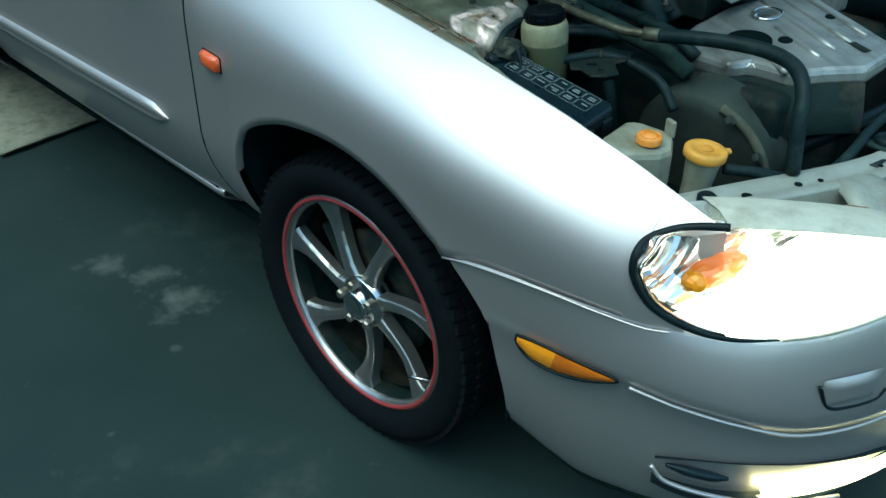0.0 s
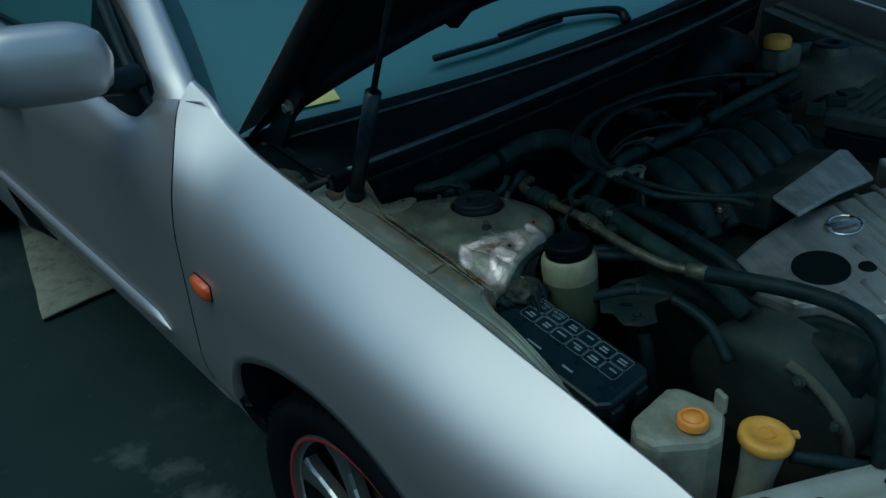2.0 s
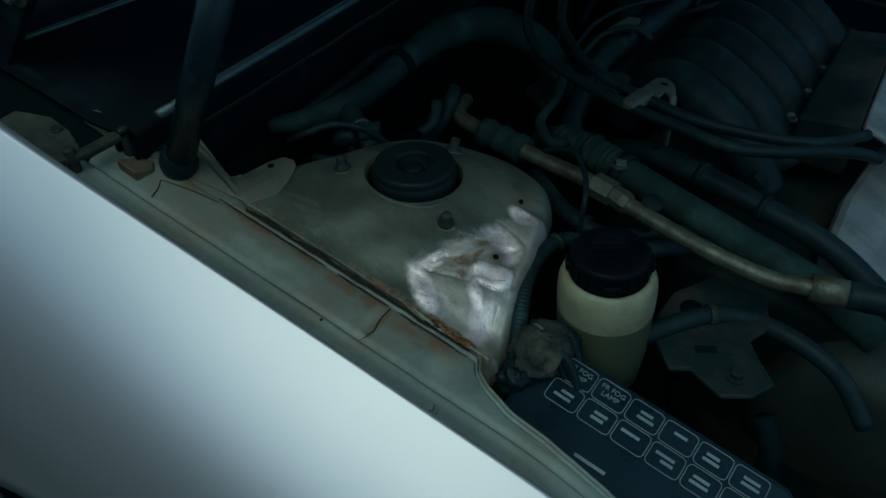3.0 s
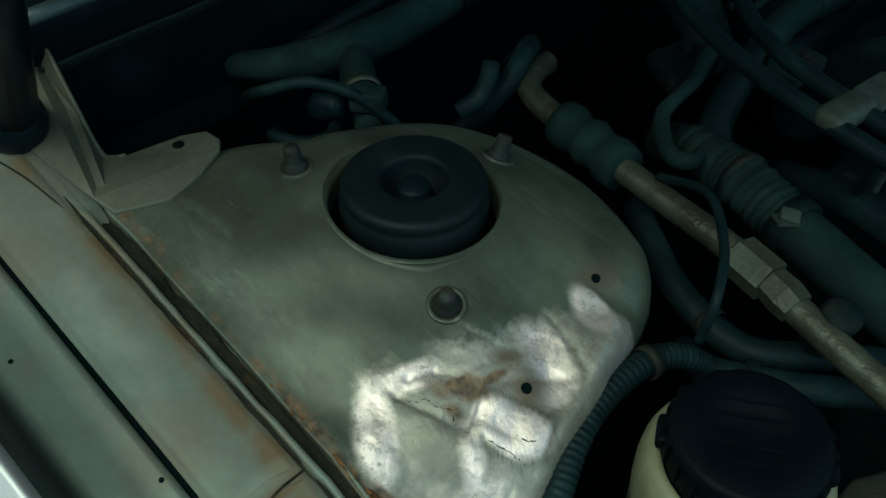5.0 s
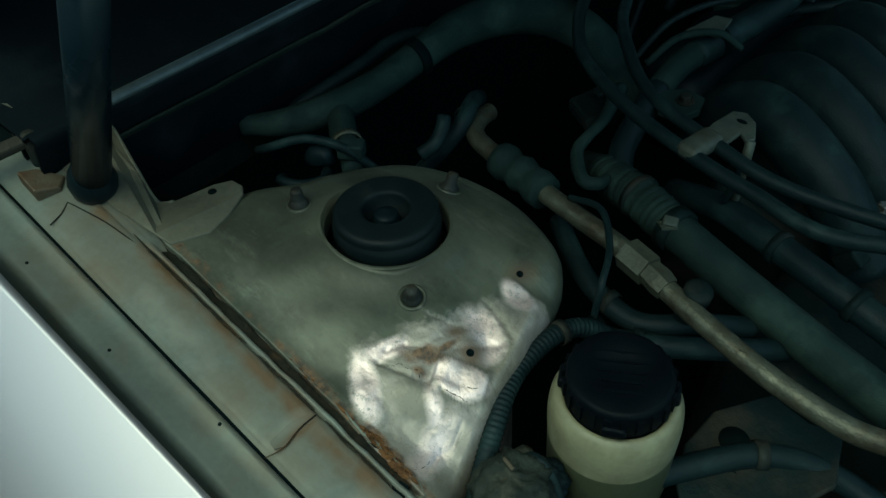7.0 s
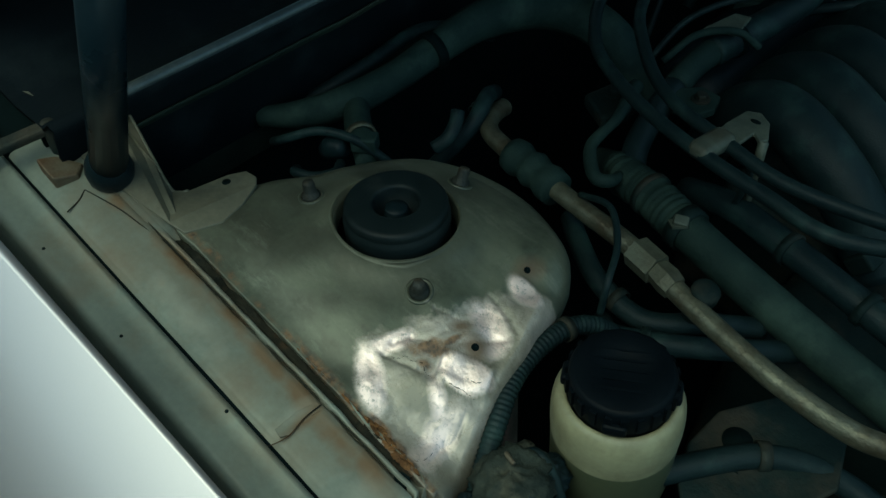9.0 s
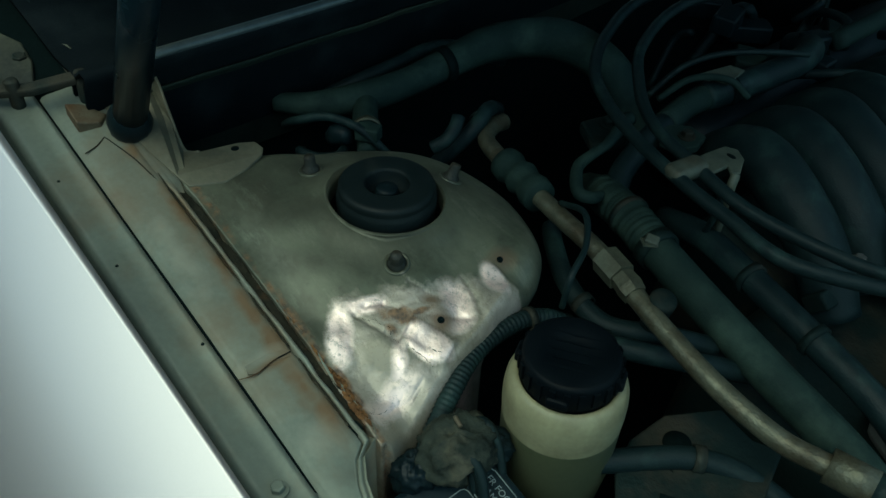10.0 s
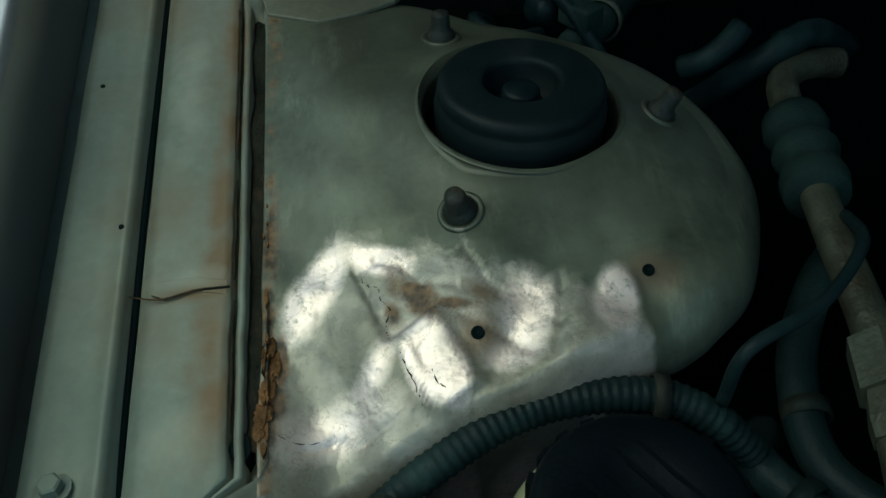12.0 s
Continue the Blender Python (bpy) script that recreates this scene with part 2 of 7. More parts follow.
def blotched(m, spots, colour, amount, scale=60):
    """Ragged stains: spots (x, y, half length, half width) in plan."""
    nt = m.node_tree
    b = nt.nodes["Principled BSDF"]
    tc = nt.nodes.new("ShaderNodeTexCoord")
    n = nt.nodes.new("ShaderNodeTexNoise")
    n.inputs["Scale"].default_value = scale
    n.inputs["Detail"].default_value = 6
    nt.links.new(tc.outputs["Object"], n.inputs["Vector"])
    total = None
    for x, y, rx, ry in spots:
        mp = nt.nodes.new("ShaderNodeMapping")
        mp.vector_type = "TEXTURE"
        mp.inputs["Location"].default_value = (x, y, 0)
        mp.inputs["Scale"].default_value = (rx, ry, 1000)
        nt.links.new(tc.outputs["Object"], mp.inputs[0])
        d = nt.nodes.new("ShaderNodeVectorMath")
        d.operation = "LENGTH"
        nt.links.new(mp.outputs[0], d.inputs[0])
        k = nt.nodes.new("ShaderNodeMapRange")
        k.inputs[1].default_value, k.inputs[2].default_value, k.inputs[3].default_value, k.inputs[4].default_value = 0.0, 1.6, 0.7, 0.0
        nt.links.new(d.outputs["Value"], k.inputs[0])
        if total is None:
            total = k.outputs[0]
        else:
            a = nt.nodes.new("ShaderNodeMath")
            a.operation = "MAXIMUM"
            nt.links.new(total, a.inputs[0])
            nt.links.new(k.outputs[0], a.inputs[1])
            total = a.outputs[0]
    s = nt.nodes.new("ShaderNodeMath")
    s.operation = "ADD"
    nt.links.new(total, s.inputs[0])
    nt.links.new(n.outputs[0], s.inputs[1])
    k = nt.nodes.new("ShaderNodeMapRange")
    k.inputs[1].default_value, k.inputs[2].default_value, k.inputs[4].default_value = 0.66, 1.1, amount
    nt.links.new(s.outputs[0], k.inputs[0])
    mx = nt.nodes.new("ShaderNodeMix")
    mx.data_type = "RGBA"
    nt.links.new(k.outputs[0], mx.inputs[0])
    nt.links.new(b.inputs["Base Color"].links[0].from_socket, mx.inputs[6])
    mx.inputs[7].default_value = (*colour, 1)
    nt.links.new(mx.outputs[2], b.inputs["Base Color"])


blotched(SHELF, [(-0.10, 0.226, 0.03, 0.007), (-0.04, 0.227, 0.025, 0.006), (0.0, 0.225, 0.025, 0.006), (0.035, 0.227, 0.02, 0.007), (0.075, 0.226, 0.025, 0.010), (0.10, 0.228, 0.02, 0.009), (0.05, 0.215, 0.005, 0.018), (-0.17, 0.222, 0.03, 0.007)], (0.15, 0.088, 0.042), 0.8)
blotched(SHELF, [(0.043, 0.210, 0.006, 0.018), (0.11, 0.215, 0.015, 0.012), (-0.06, 0.205, 0.04, 0.010)], (0.36, 0.36, 0.29), 0.35)


def streaked(m, turn, strength, colour):
    """Long faint wear marks along one direction."""
    nt = m.node_tree
    b = nt.nodes["Principled BSDF"]
    tc = nt.nodes.new("ShaderNodeTexCoord")
    first = nt.nodes.new("ShaderNodeMapping")
    first.inputs["Rotation"].default_value = (0, 0, radians(-turn))
    mp = nt.nodes.new("ShaderNodeMapping")
    mp.inputs["Scale"].default_value = (3, 38, 12)
    n = nt.nodes.new("ShaderNodeTexNoise")
    n.inputs["Scale"].default_value = 1.0
    n.inputs["Detail"].default_value = 4
    nt.links.new(tc.outputs["Object"], first.inputs[0])
    nt.links.new(first.outputs[0], mp.inputs[0])
    nt.links.new(mp.outputs[0], n.inputs["Vector"])
    k = nt.nodes.new("ShaderNodeMapRange")
    k.inputs[1].default_value, k.inputs[2].default_value, k.inputs[4].default_value = 0.46, 0.62, strength
    nt.links.new(n.outputs[0], k.inputs[0])
    mx = nt.nodes.new("ShaderNodeMix")
    mx.data_type = "RGBA"
    nt.links.new(k.outputs[0], mx.inputs[0])
    nt.links.new(b.inputs["Base Color"].links[0].from_socket, mx.inputs[6])
    mx.inputs[7].default_value = (*colour, 1)
    nt.links.new(mx.outputs[2], b.inputs["Base Color"])


streaked(COVER, -29.5, 0.32, (0.09, 0.095, 0.085))


def stained(m, spots, colour):
    """Adds ragged pale stains at places (x, y, size) of the ground."""
    nt = m.node_tree
    b = nt.nodes["Principled BSDF"]
    tc = nt.nodes.new("ShaderNodeTexCoord")
    n = nt.nodes.new("ShaderNodeTexNoise")
    n.inputs["Scale"].default_value = 14
    n.inputs["Detail"].default_value = 8
    n.inputs["Roughness"].default_value = 0.6
    nt.links.new(tc.outputs["Object"], n.inputs["Vector"])
    total = None
    for x, y, r in spots:
        d = nt.nodes.new("ShaderNodeVectorMath")
        d.operation = "DISTANCE"
        nt.links.new(tc.outputs["Object"], d.inputs[0])
        d.inputs[1].default_value = (x, y, 0)
        k = nt.nodes.new("ShaderNodeMapRange")
        k.inputs[1].default_value, k.inputs[2].default_value, k.inputs[3].default_value, k.inputs[4].default_value = 0.0, r, 0.42, 0.0
        nt.links.new(d.outputs["Value"], k.inputs[0])
        if total is None:
            total = k.outputs[0]
        else:
            a = nt.nodes.new("ShaderNodeMath")
            a.operation = "MAXIMUM"
            nt.links.new(total, a.inputs[0])
            nt.links.new(k.outputs[0], a.inputs[1])
            total = a.outputs[0]
    s = nt.nodes.new("ShaderNodeMath")
    s.operation = "ADD"
    nt.links.new(total, s.inputs[0])
    nt.links.new(n.outputs[0], s.inputs[1])
    k = nt.nodes.new("ShaderNodeMapRange")
    k.inputs[1].default_value, k.inputs[2].default_value, k.inputs[4].default_value = 0.66, 1.08, 0.9
    nt.links.new(s.outputs[0], k.inputs[0])
    mx = nt.nodes.new("ShaderNodeMix")
    mx.data_type = "RGBA"
    nt.links.new(k.outputs[0], mx.inputs[0])
    nt.links.new(b.inputs["Base Color"].links[0].from_socket, mx.inputs[6])
    mx.inputs[7].default_value = (*colour, 1)
    nt.links.new(mx.outputs[2], b.inputs["Base Color"])


stained(ASPHALT, [(-0.93, -0.07, 0.10), (-0.66, 0.0, 0.14), (-0.50, -0.11, 0.03), (-0.8, 0.02, 0.09), (-0.35, -0.35, 0.02)], (0.13, 0.145, 0.135))


# ---- building helpers ----
PLACE = {}


def thing(name, at, label, category, group="", kind=""):
    """A top-level thing: an empty at its base."""
    ob = new(name)
    ob.location = at
    ob.empty_display_size = 0.05
    PLACE[ob.name] = Vector(at)
    return tagged(ob, label, category, group, kind)


def part(name, bm, material, parent, label="", smooth=True, solid=0.0, bevel=0.0):
    """Links a mesh as one object under a thing or a part."""
    me = bpy.data.meshes.new(name)
    bmesh.ops.recalc_face_normals(bm, faces=bm.faces[:])
    if smooth:
        for f in bm.faces:
            f.smooth = True
    bm.to_mesh(me)
    bm.free()
    me.materials.append(material)
    ob = new(name, me)
    if parent:
        ob.parent = parent
        ob.matrix_parent_inverse = Matrix.Translation(-PLACE.get(parent.name, Vector((0, 0, 0))))
    if solid:
        md = ob.modifiers.new("thickness", "SOLIDIFY")
        md.thickness = solid
        md.offset = 0
    if bevel:
        md = ob.modifiers.new("edges", "BEVEL")
        md.width = bevel
        md.segments = 2
        md.limit_method = "ANGLE"
        md.angle_limit = radians(40)
    if smooth and (bevel or solid):
        md = ob.modifiers.new("shading", "WEIGHTED_NORMAL")
        md.keep_sharp = True
    if label:
        ob["label"] = label
    return ob


def curve(pts, n=8):
    """Points along a smooth line through pts."""
    p = [Vector(q) for q in pts]
    p = [p[0] * 2 - p[1]] + p + [p[-1] * 2 - p[-2]]
    out = []
    for i in range(1, len(p) - 2):
        for k in range(n):
            t = k / n
            a, b, c, d = p[i - 1:i + 3]
            out.append(0.5 * (2 * b + (c - a) * t + (2 * a - 5 * b + 4 * c - d) * t * t + (3 * b - a - 3 * c + d) * t ** 3))
    return out + [p[-2]]


def sheet(rows, bm=None, closed=False, skip=()):
    """A surface through rows of points; skip: columns with no face."""
    bm = bm or bmesh.new()
    vs = [[bm.verts.new(p) for p in r] for r in rows]
    for a, b in zip(vs, vs[1:]):
        m = len(a)
        for j in range(m if closed else m - 1):
            k = (j + 1) % m
            if j in skip:
                continue
            try:
                bm.faces.new((a[j], a[k], b[k], b[j]))
            except ValueError:
                pass
    return bm


def tube(pts, r, seg=10, bm=None, smoothed=8, ribs=0.0, pitch=0.006, cap=True):
    """A round bar along pts; r: a radius or one at each point; ribs: the height of rings, a pitch apart."""
    base = curve(pts, smoothed) if smoothed > 1 and len(pts) > 2 else [Vector(p) for p in pts]
    m = len(pts) - 1
    if ribs:
        fine = [base[0]]
        for a, b in zip(base, base[1:]):
            k = max(1, int((b - a).length / (pitch / 4)))
            fine += [a.lerp(b, (i + 1) / k) for i in range(k)]
        base = fine
    t0 = (base[1] - base[0]).normalized()
    up = t0.orthogonal().normalized()
    rows = []
    for i, p in enumerate(base):
        t = (base[min(i + 1, len(base) - 1)] - base[max(i - 1, 0)]).normalized()
        up = (up - t * up.dot(t)).normalized()
        side = t.cross(up)
        if isinstance(r, (int, float)):
            rad = r
        else:
            f = i / (len(base) - 1) * m
            j = min(int(f), m - 1)
            rad = r[j] + (r[j + 1] - r[j]) * (f - j)
        if ribs and i % 4 in (1, 2):
            rad += ribs
        rows.append([p + (up * math.cos(a) + side * math.sin(a)) * rad for a in [2 * math.pi * k / seg for k in range(seg)]])
    bm = bm or bmesh.new()
    sheet(rows, bm, True)
    if cap:
        for row in (rows[0], rows[-1]):
            try:
                bm.faces.new([bm.verts.new(p) for p in row])
            except ValueError:
                pass
    bmesh.ops.remove_doubles(bm, verts=bm.verts[:], dist=1e-5)
    return bm


def lathe(profile, at, axis=(0, 0, 1), seg=32, bm=None):
    """A turned shape: profile rows (radius, height) along axis from at."""
    ax = Vector(axis).normalized()
    u = ax.orthogonal().normalized()
    v = ax.cross(u)
    at = Vector(at)
    rows = [[at + ax * h + (u * math.cos(a) + v * math.sin(a)) * max(r, 1e-4) for a in [2 * math.pi * k / seg for k in range(seg)]] for r, h in profile]
    bm = sheet(rows, bm, True)
    bmesh.ops.remove_doubles(bm, verts=bm.verts[:], dist=1e-5)
    return bm


def prism(outline, z0, z1, bm=None, axis="z"):
    """A plate: an outline in plan, from z0 to z1 (numbers, or functions of the two plan coordinates)."""
    bm = bm or bmesh.new()
    put = {"z": lambda a, b, h: (a, b, h), "y": lambda a, b, h: (a, h, b), "x": lambda a, b, h: (h, a, b)}[axis]
    low = [bm.verts.new(put(a, b, z0(a, b) if callable(z0) else z0)) for a, b in outline]
    top = [bm.verts.new(put(a, b, z1(a, b) if callable(z1) else z1)) for a, b in outline]
    n = len(outline)
    bm.faces.new(top)
    bm.faces.new(low[::-1])
    for i in range(n):
        bm.faces.new((low[i], low[(i + 1) % n], top[(i + 1) % n], top[i]))
    return bm


def box(c, size, bm=None, turn=0.0, tilt=(0, 0)):
    """A box at c; turn: degrees about the upright; tilt: degrees about x and y."""
    bm = bm or bmesh.new()
    m = pose(*c, tilt[0], tilt[1], turn) @ Matrix.Diagonal((*size, 1))
    bmesh.ops.create_cube(bm, size=1, matrix=m)
    return bm


def ball(c, r, bm=None, squash=(1, 1, 1), seg=16):
    bm = bm or bmesh.new()
    bmesh.ops.create_uvsphere(bm, u_segments=seg, v_segments=seg // 2, radius=1, matrix=Matrix.Translation(c) @ Matrix.Diagonal((r * squash[0], r * squash[1], r * squash[2], 1)))
    return bm


def bolt(at, parent, r=0.006, axis=(0, 0, 1), material=None, name="bolt"):
    """A flanged hexagon bolt."""
    bm = lathe([(r * 1.5, 0), (r * 1.5, r * 0.25), (r * 0.95, r * 0.3)], at, axis, 16)
    lathe([(r, r * 0.3), (r, r * 1.1), (r * 0.8, r * 1.25), (0.0001, r * 1.25)], at, axis, 6, bm)
    return part(name, bm, material or STEEL, parent, smooth=False)


def lerp_table(table, x):
    """Smooth value from a short table of (x, value)."""
    return float(np.interp(x, [a for a, b in table], [b for a, b in table]))


# ---- ground ----
def ground():
    n = 40
    rows = []
    for i in range(n + 1):
        row = []
        for j in range(n + 1):
            u, v = i / n * 2 - 1, j / n * 2 - 1
            x = 4 * u + math.copysign(900 * abs(u) ** 9, u)
            y = 4 * v + math.copysign(900 * abs(v) ** 9, v)
            row.append((x, y, 0.004 * noise.noise((x * 1.3, y * 1.3, 0)) - 0.004 if abs(x) < 6 and abs(y) < 6 else -0.004))
        rows.append(row)
    ob = part("ground", sheet(rows), ASPHALT, None)
    tagged(ob, "dark worn asphalt yard with pale dusty stains", "ground", kind="structure")
    return ob


ground()
# unseen walls, added to block low sky light and darken side reflections
for name, c, s in (("wall_south", (0.0, -4.6, 1.7), (12.4, 0.2, 3.4)), ("wall_north", (0.0, 6.0, 1.7), (12.4, 0.2, 3.4)), ("wall_west", (-6.2, 0.7, 1.7), (0.2, 10.4, 3.4))):
    w = part(name, box(c, s), PLASTER, None, smooth=False)
    tagged(w, "plain unseen wall added to darken the car's reflections", "wall", kind="structure")
mat_bm = bmesh.new()
for i in range(13):
    for j in range(9):
        a, c = i / 12, j / 8
        x = -1.73 - 0.035 * c - 1.15 * a
        y = -0.008 + 0.43 * c + 0.244 * a
        x += 0.008 * noise.noise((i * 3.1, j * 2.7, 0))
        y += 0.008 * noise.noise((j * 2.1, i * 1.7, 4))
        mat_bm.verts.new((x, y, 0.012 + 0.006 * noise.noise((x * 9, y * 9, 2))))
mat_bm.verts.ensure_lookup_table()
for i in range(12):
    for j in range(8):
        a = i * 9 + j
        mat_bm.faces.new([mat_bm.verts[k] for k in (a, a + 1, a + 10, a + 9)])
fibre_mat = part("floor_mat", mat_bm, MATTING, None, solid=0.012)
tagged(fibre_mat, "worn beige fibre mat lying on dark asphalt", "mat")

# ---- the car ----
CAR = thing("car", (-0.5, 0.89, 0.0), "silver saloon car with open hood and lit headlamp", "car")
MID = 0.89
PLAN = [(0.10, 0.0), (0.20, 0.0), (0.30, 0.005), (0.42, 0.018), (0.55, 0.045), (0.65, 0.09), (0.74, 0.16), (0.82, 0.27), (0.88, 0.42), (0.92, 0.60), (0.935, 0.89)]
EDGE = [(-0.47, 1.06), (-0.412, 1.018), (-0.395, 0.999), (-0.380, 0.984), (-0.365, 0.970), (-0.35, 0.958), (-0.33, 0.947), (-0.28, 0.933), (-0.2, 0.917), (0.0, 0.883), (0.2, 0.849), (0.4, 0.807), (0.5, 0.776), (0.6, 0.743), (0.65, 0.727)]
ARCH = [(-0.293, 0.50), (-0.283, 0.552), (-0.255, 0.60), (-0.21, 0.635), (-0.115, 0.672), (-0.017, 0.685), (0.05, 0.683), (0.098, 0.675), (0.16, 0.655), (0.203, 0.633), (0.272, 0.582)]
SEAM = [(0.272, 0.580), (0.33, 0.592), (0.402, 0.599), (0.536, 0.597), (0.595, 0.591), (0.656, 0.589), (0.703, 0.580), (0.757, 0.583), (0.832, 0.592), (0.875, 0.625), (0.935, 0.66)]


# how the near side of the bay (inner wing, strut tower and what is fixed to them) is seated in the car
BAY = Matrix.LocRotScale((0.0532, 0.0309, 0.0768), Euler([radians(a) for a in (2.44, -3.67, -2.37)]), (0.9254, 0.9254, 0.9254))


def shelf_z(x):
    """The height of the inner wing's shelf, in the bay's own frame."""
    return 0.8125 - 0.205 * x - 2.2 * min(0.2, max(0.0, x - 0.19)) ** 2 - 0.5 * max(0.0, x - 0.39)


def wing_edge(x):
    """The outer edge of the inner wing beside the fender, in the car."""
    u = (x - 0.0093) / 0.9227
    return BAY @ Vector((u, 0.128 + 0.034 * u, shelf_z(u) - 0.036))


def crest_y(x):
    """The line of the fender's top edge in plan."""
    front = min(1, max(0, (x - 0.42) / 0.10))
    return 0.1312 + 0.019 * max(-0.3, x) + 0.006 * front * front * (3 - 2 * front)


def smooth_table(table, x):
    """A rounder reading of a table."""
    w = 0.03
    return sum(lerp_table(table, x + d) for d in (-w, -w / 2, 0, w / 2, w)) / 5


def edge_z(x):
    return sum(lerp_table(EDGE, x + d) for d in (-0.024, -0.012, 0, 0.012, 0.024)) / 5


LEAN_BACK = [(0.45, -0.006), (0.62, -0.009), (0.83, -0.017), (0.88, -0.010), (0.905, -0.002), (0.935, 0.015), (0.966, 0.043), (0.99, 0.066)]


def seam_shift(z):
    """How far the gap between door and fender leans back, higher up."""
    w = 0.012
    return sum(lerp_table(LEAN_BACK, z + d) for d in (-w, 0, w)) / 3


def side_y(x, z):
    """The body side from the fender to the door, seen in section."""
    y = smooth_table(PLAN, x)
    zt = edge_z(x)
    h = max(0.0, zt - z)
    rear = min(1, max(0, (0.1 - x) / 0.55))
    rear = rear * rear * (3 - 2 * rear)
    hs = 0.17 + 0.075 * rear
    if h < hs:
        y += ((crest_y(x) - 0.003 - 0.006 * rear) - y) * (1 - h / hs) ** (2.45 - 0.15 * rear)
    if z < 0.5:
        y += 0.035 * ((0.5 - z) / 0.3) ** 2
    if z < 0.55:
        y += rear * 0.080 * ((0.55 - z) / 0.21) ** 1.6
    return y


def fender(parent, mirror=False):
    xs = list(np.linspace(-0.412, -0.385, 4)) + [-0.374, -0.3695, -0.355, -0.335, -0.318, -0.3] + [-0.2951, -0.295] + list(np.linspace(-0.288, -0.2, 10)) + list(np.linspace(-0.18, 0.26, 22)) + list(np.linspace(0.272, 0.565, 14)) + [0.5685, 0.569, 0.58, 0.6, 0.62, 0.635, 0.648]
    rows = []
    for x in xs:
        zt = edge_z(x)
        if x < -0.2950:
            zb = 0.345 - 0.55 * (x + 0.412)
        elif x < 0.272:
            zb = smooth_table(ARCH, x) if x > -0.24 else lerp_table(ARCH, x)
        elif x < 0.5688:
            zb = lerp_table(SEAM, x)
        else:
            zb = zt - max(0.003, 0.042 * (1 - ((x - 0.569) / 0.082) ** 1.6))
        col = []
        cy = crest_y(x)
        low = wing_edge(x)
        zl = min(low.z, zt - 0.02)
        for y, z in ((min(low.y + 0.002, cy - 0.004), zl), (cy - 0.003, zl + 0.45 * (zt - zl)), (cy + 0.0008, zt - 0.008), (cy, zt - 0.002 + (0.014 * min(1, (x + 0.42) / 0.03) if x < -0.372 else 0))):
            col.append((x, y, z))
        m = 26
        for k in range(m + 1):
            f = (k / m) ** 1.7
            z = zt + (zb - zt) * f
            y = side_y(x, z)
            if -0.295 <= x < 0.30:
                y -= 0.004 * max(0, 1 - (z - zb) / 0.07) ** 2
            col.append((x, y, z))
        if -0.295 <= x < 0.272:
            col.append((x, col[-1][1] + 0.018, zb + 0.006))
        else:
            col.append((x, col[-1][1] + 0.012, zb - 0.001))
        lean = min(1, max(0, (-0.33 - x) / 0.082))
        col = [(p[0] - lean * seam_shift(p[2]), p[1], p[2]) for p in col]
        rows.append([(p[0], 2 * MID - p[1], p[2]) if mirror else p for p in col])
    i = xs.index(-0.2951)
    k = xs.index(0.5685)
    bm = bmesh.new()
    sheet(rows[:i + 1], bm)
    sheet(rows[i + 1:k + 1], bm)
    sheet(rows[k + 1:], bm)
    lamp_low = [(0.569, 0.700), (0.571, 0.690), (0.576, 0.662), (0.590, 0.636), (0.613, 0.614), (0.645, 0.597)]
    corner = []
    for x in (0.5685, 0.5705, 0.574, 0.58, 0.588, 0.60, 0.615, 0.63, 0.644):
        zt, zb = lerp_table(lamp_low, x) + 0.002, lerp_table(SEAM, x)
        col = [(x, side_y(x, zb + (zt - zb) * k / 6), zb + (zt - zb) * k / 6) for k in range(7)]
        corner.append([(p[0], 2 * MID - p[1], p[2]) if mirror else p for p in col])
    sheet(corner, bm)
    return part("fender", bm, PAINT, parent, "far silver front fender" if mirror else "silver front fender over the wheel", solid=0.0)


fender(CAR)
fender(CAR, True)


def on_plan(x, off=0.0):
    """A place on the nose's plan line, and its outward normal."""
    y = smooth_table(PLAN, x)
    t = Vector((0.02, smooth_table(PLAN, x + 0.01) - smooth_table(PLAN, x - 0.01), 0)).normalized()
    nrm = Vector((t.y, -t.x, 0))
    return Vector((x, y, 0)) + nrm * off, nrm


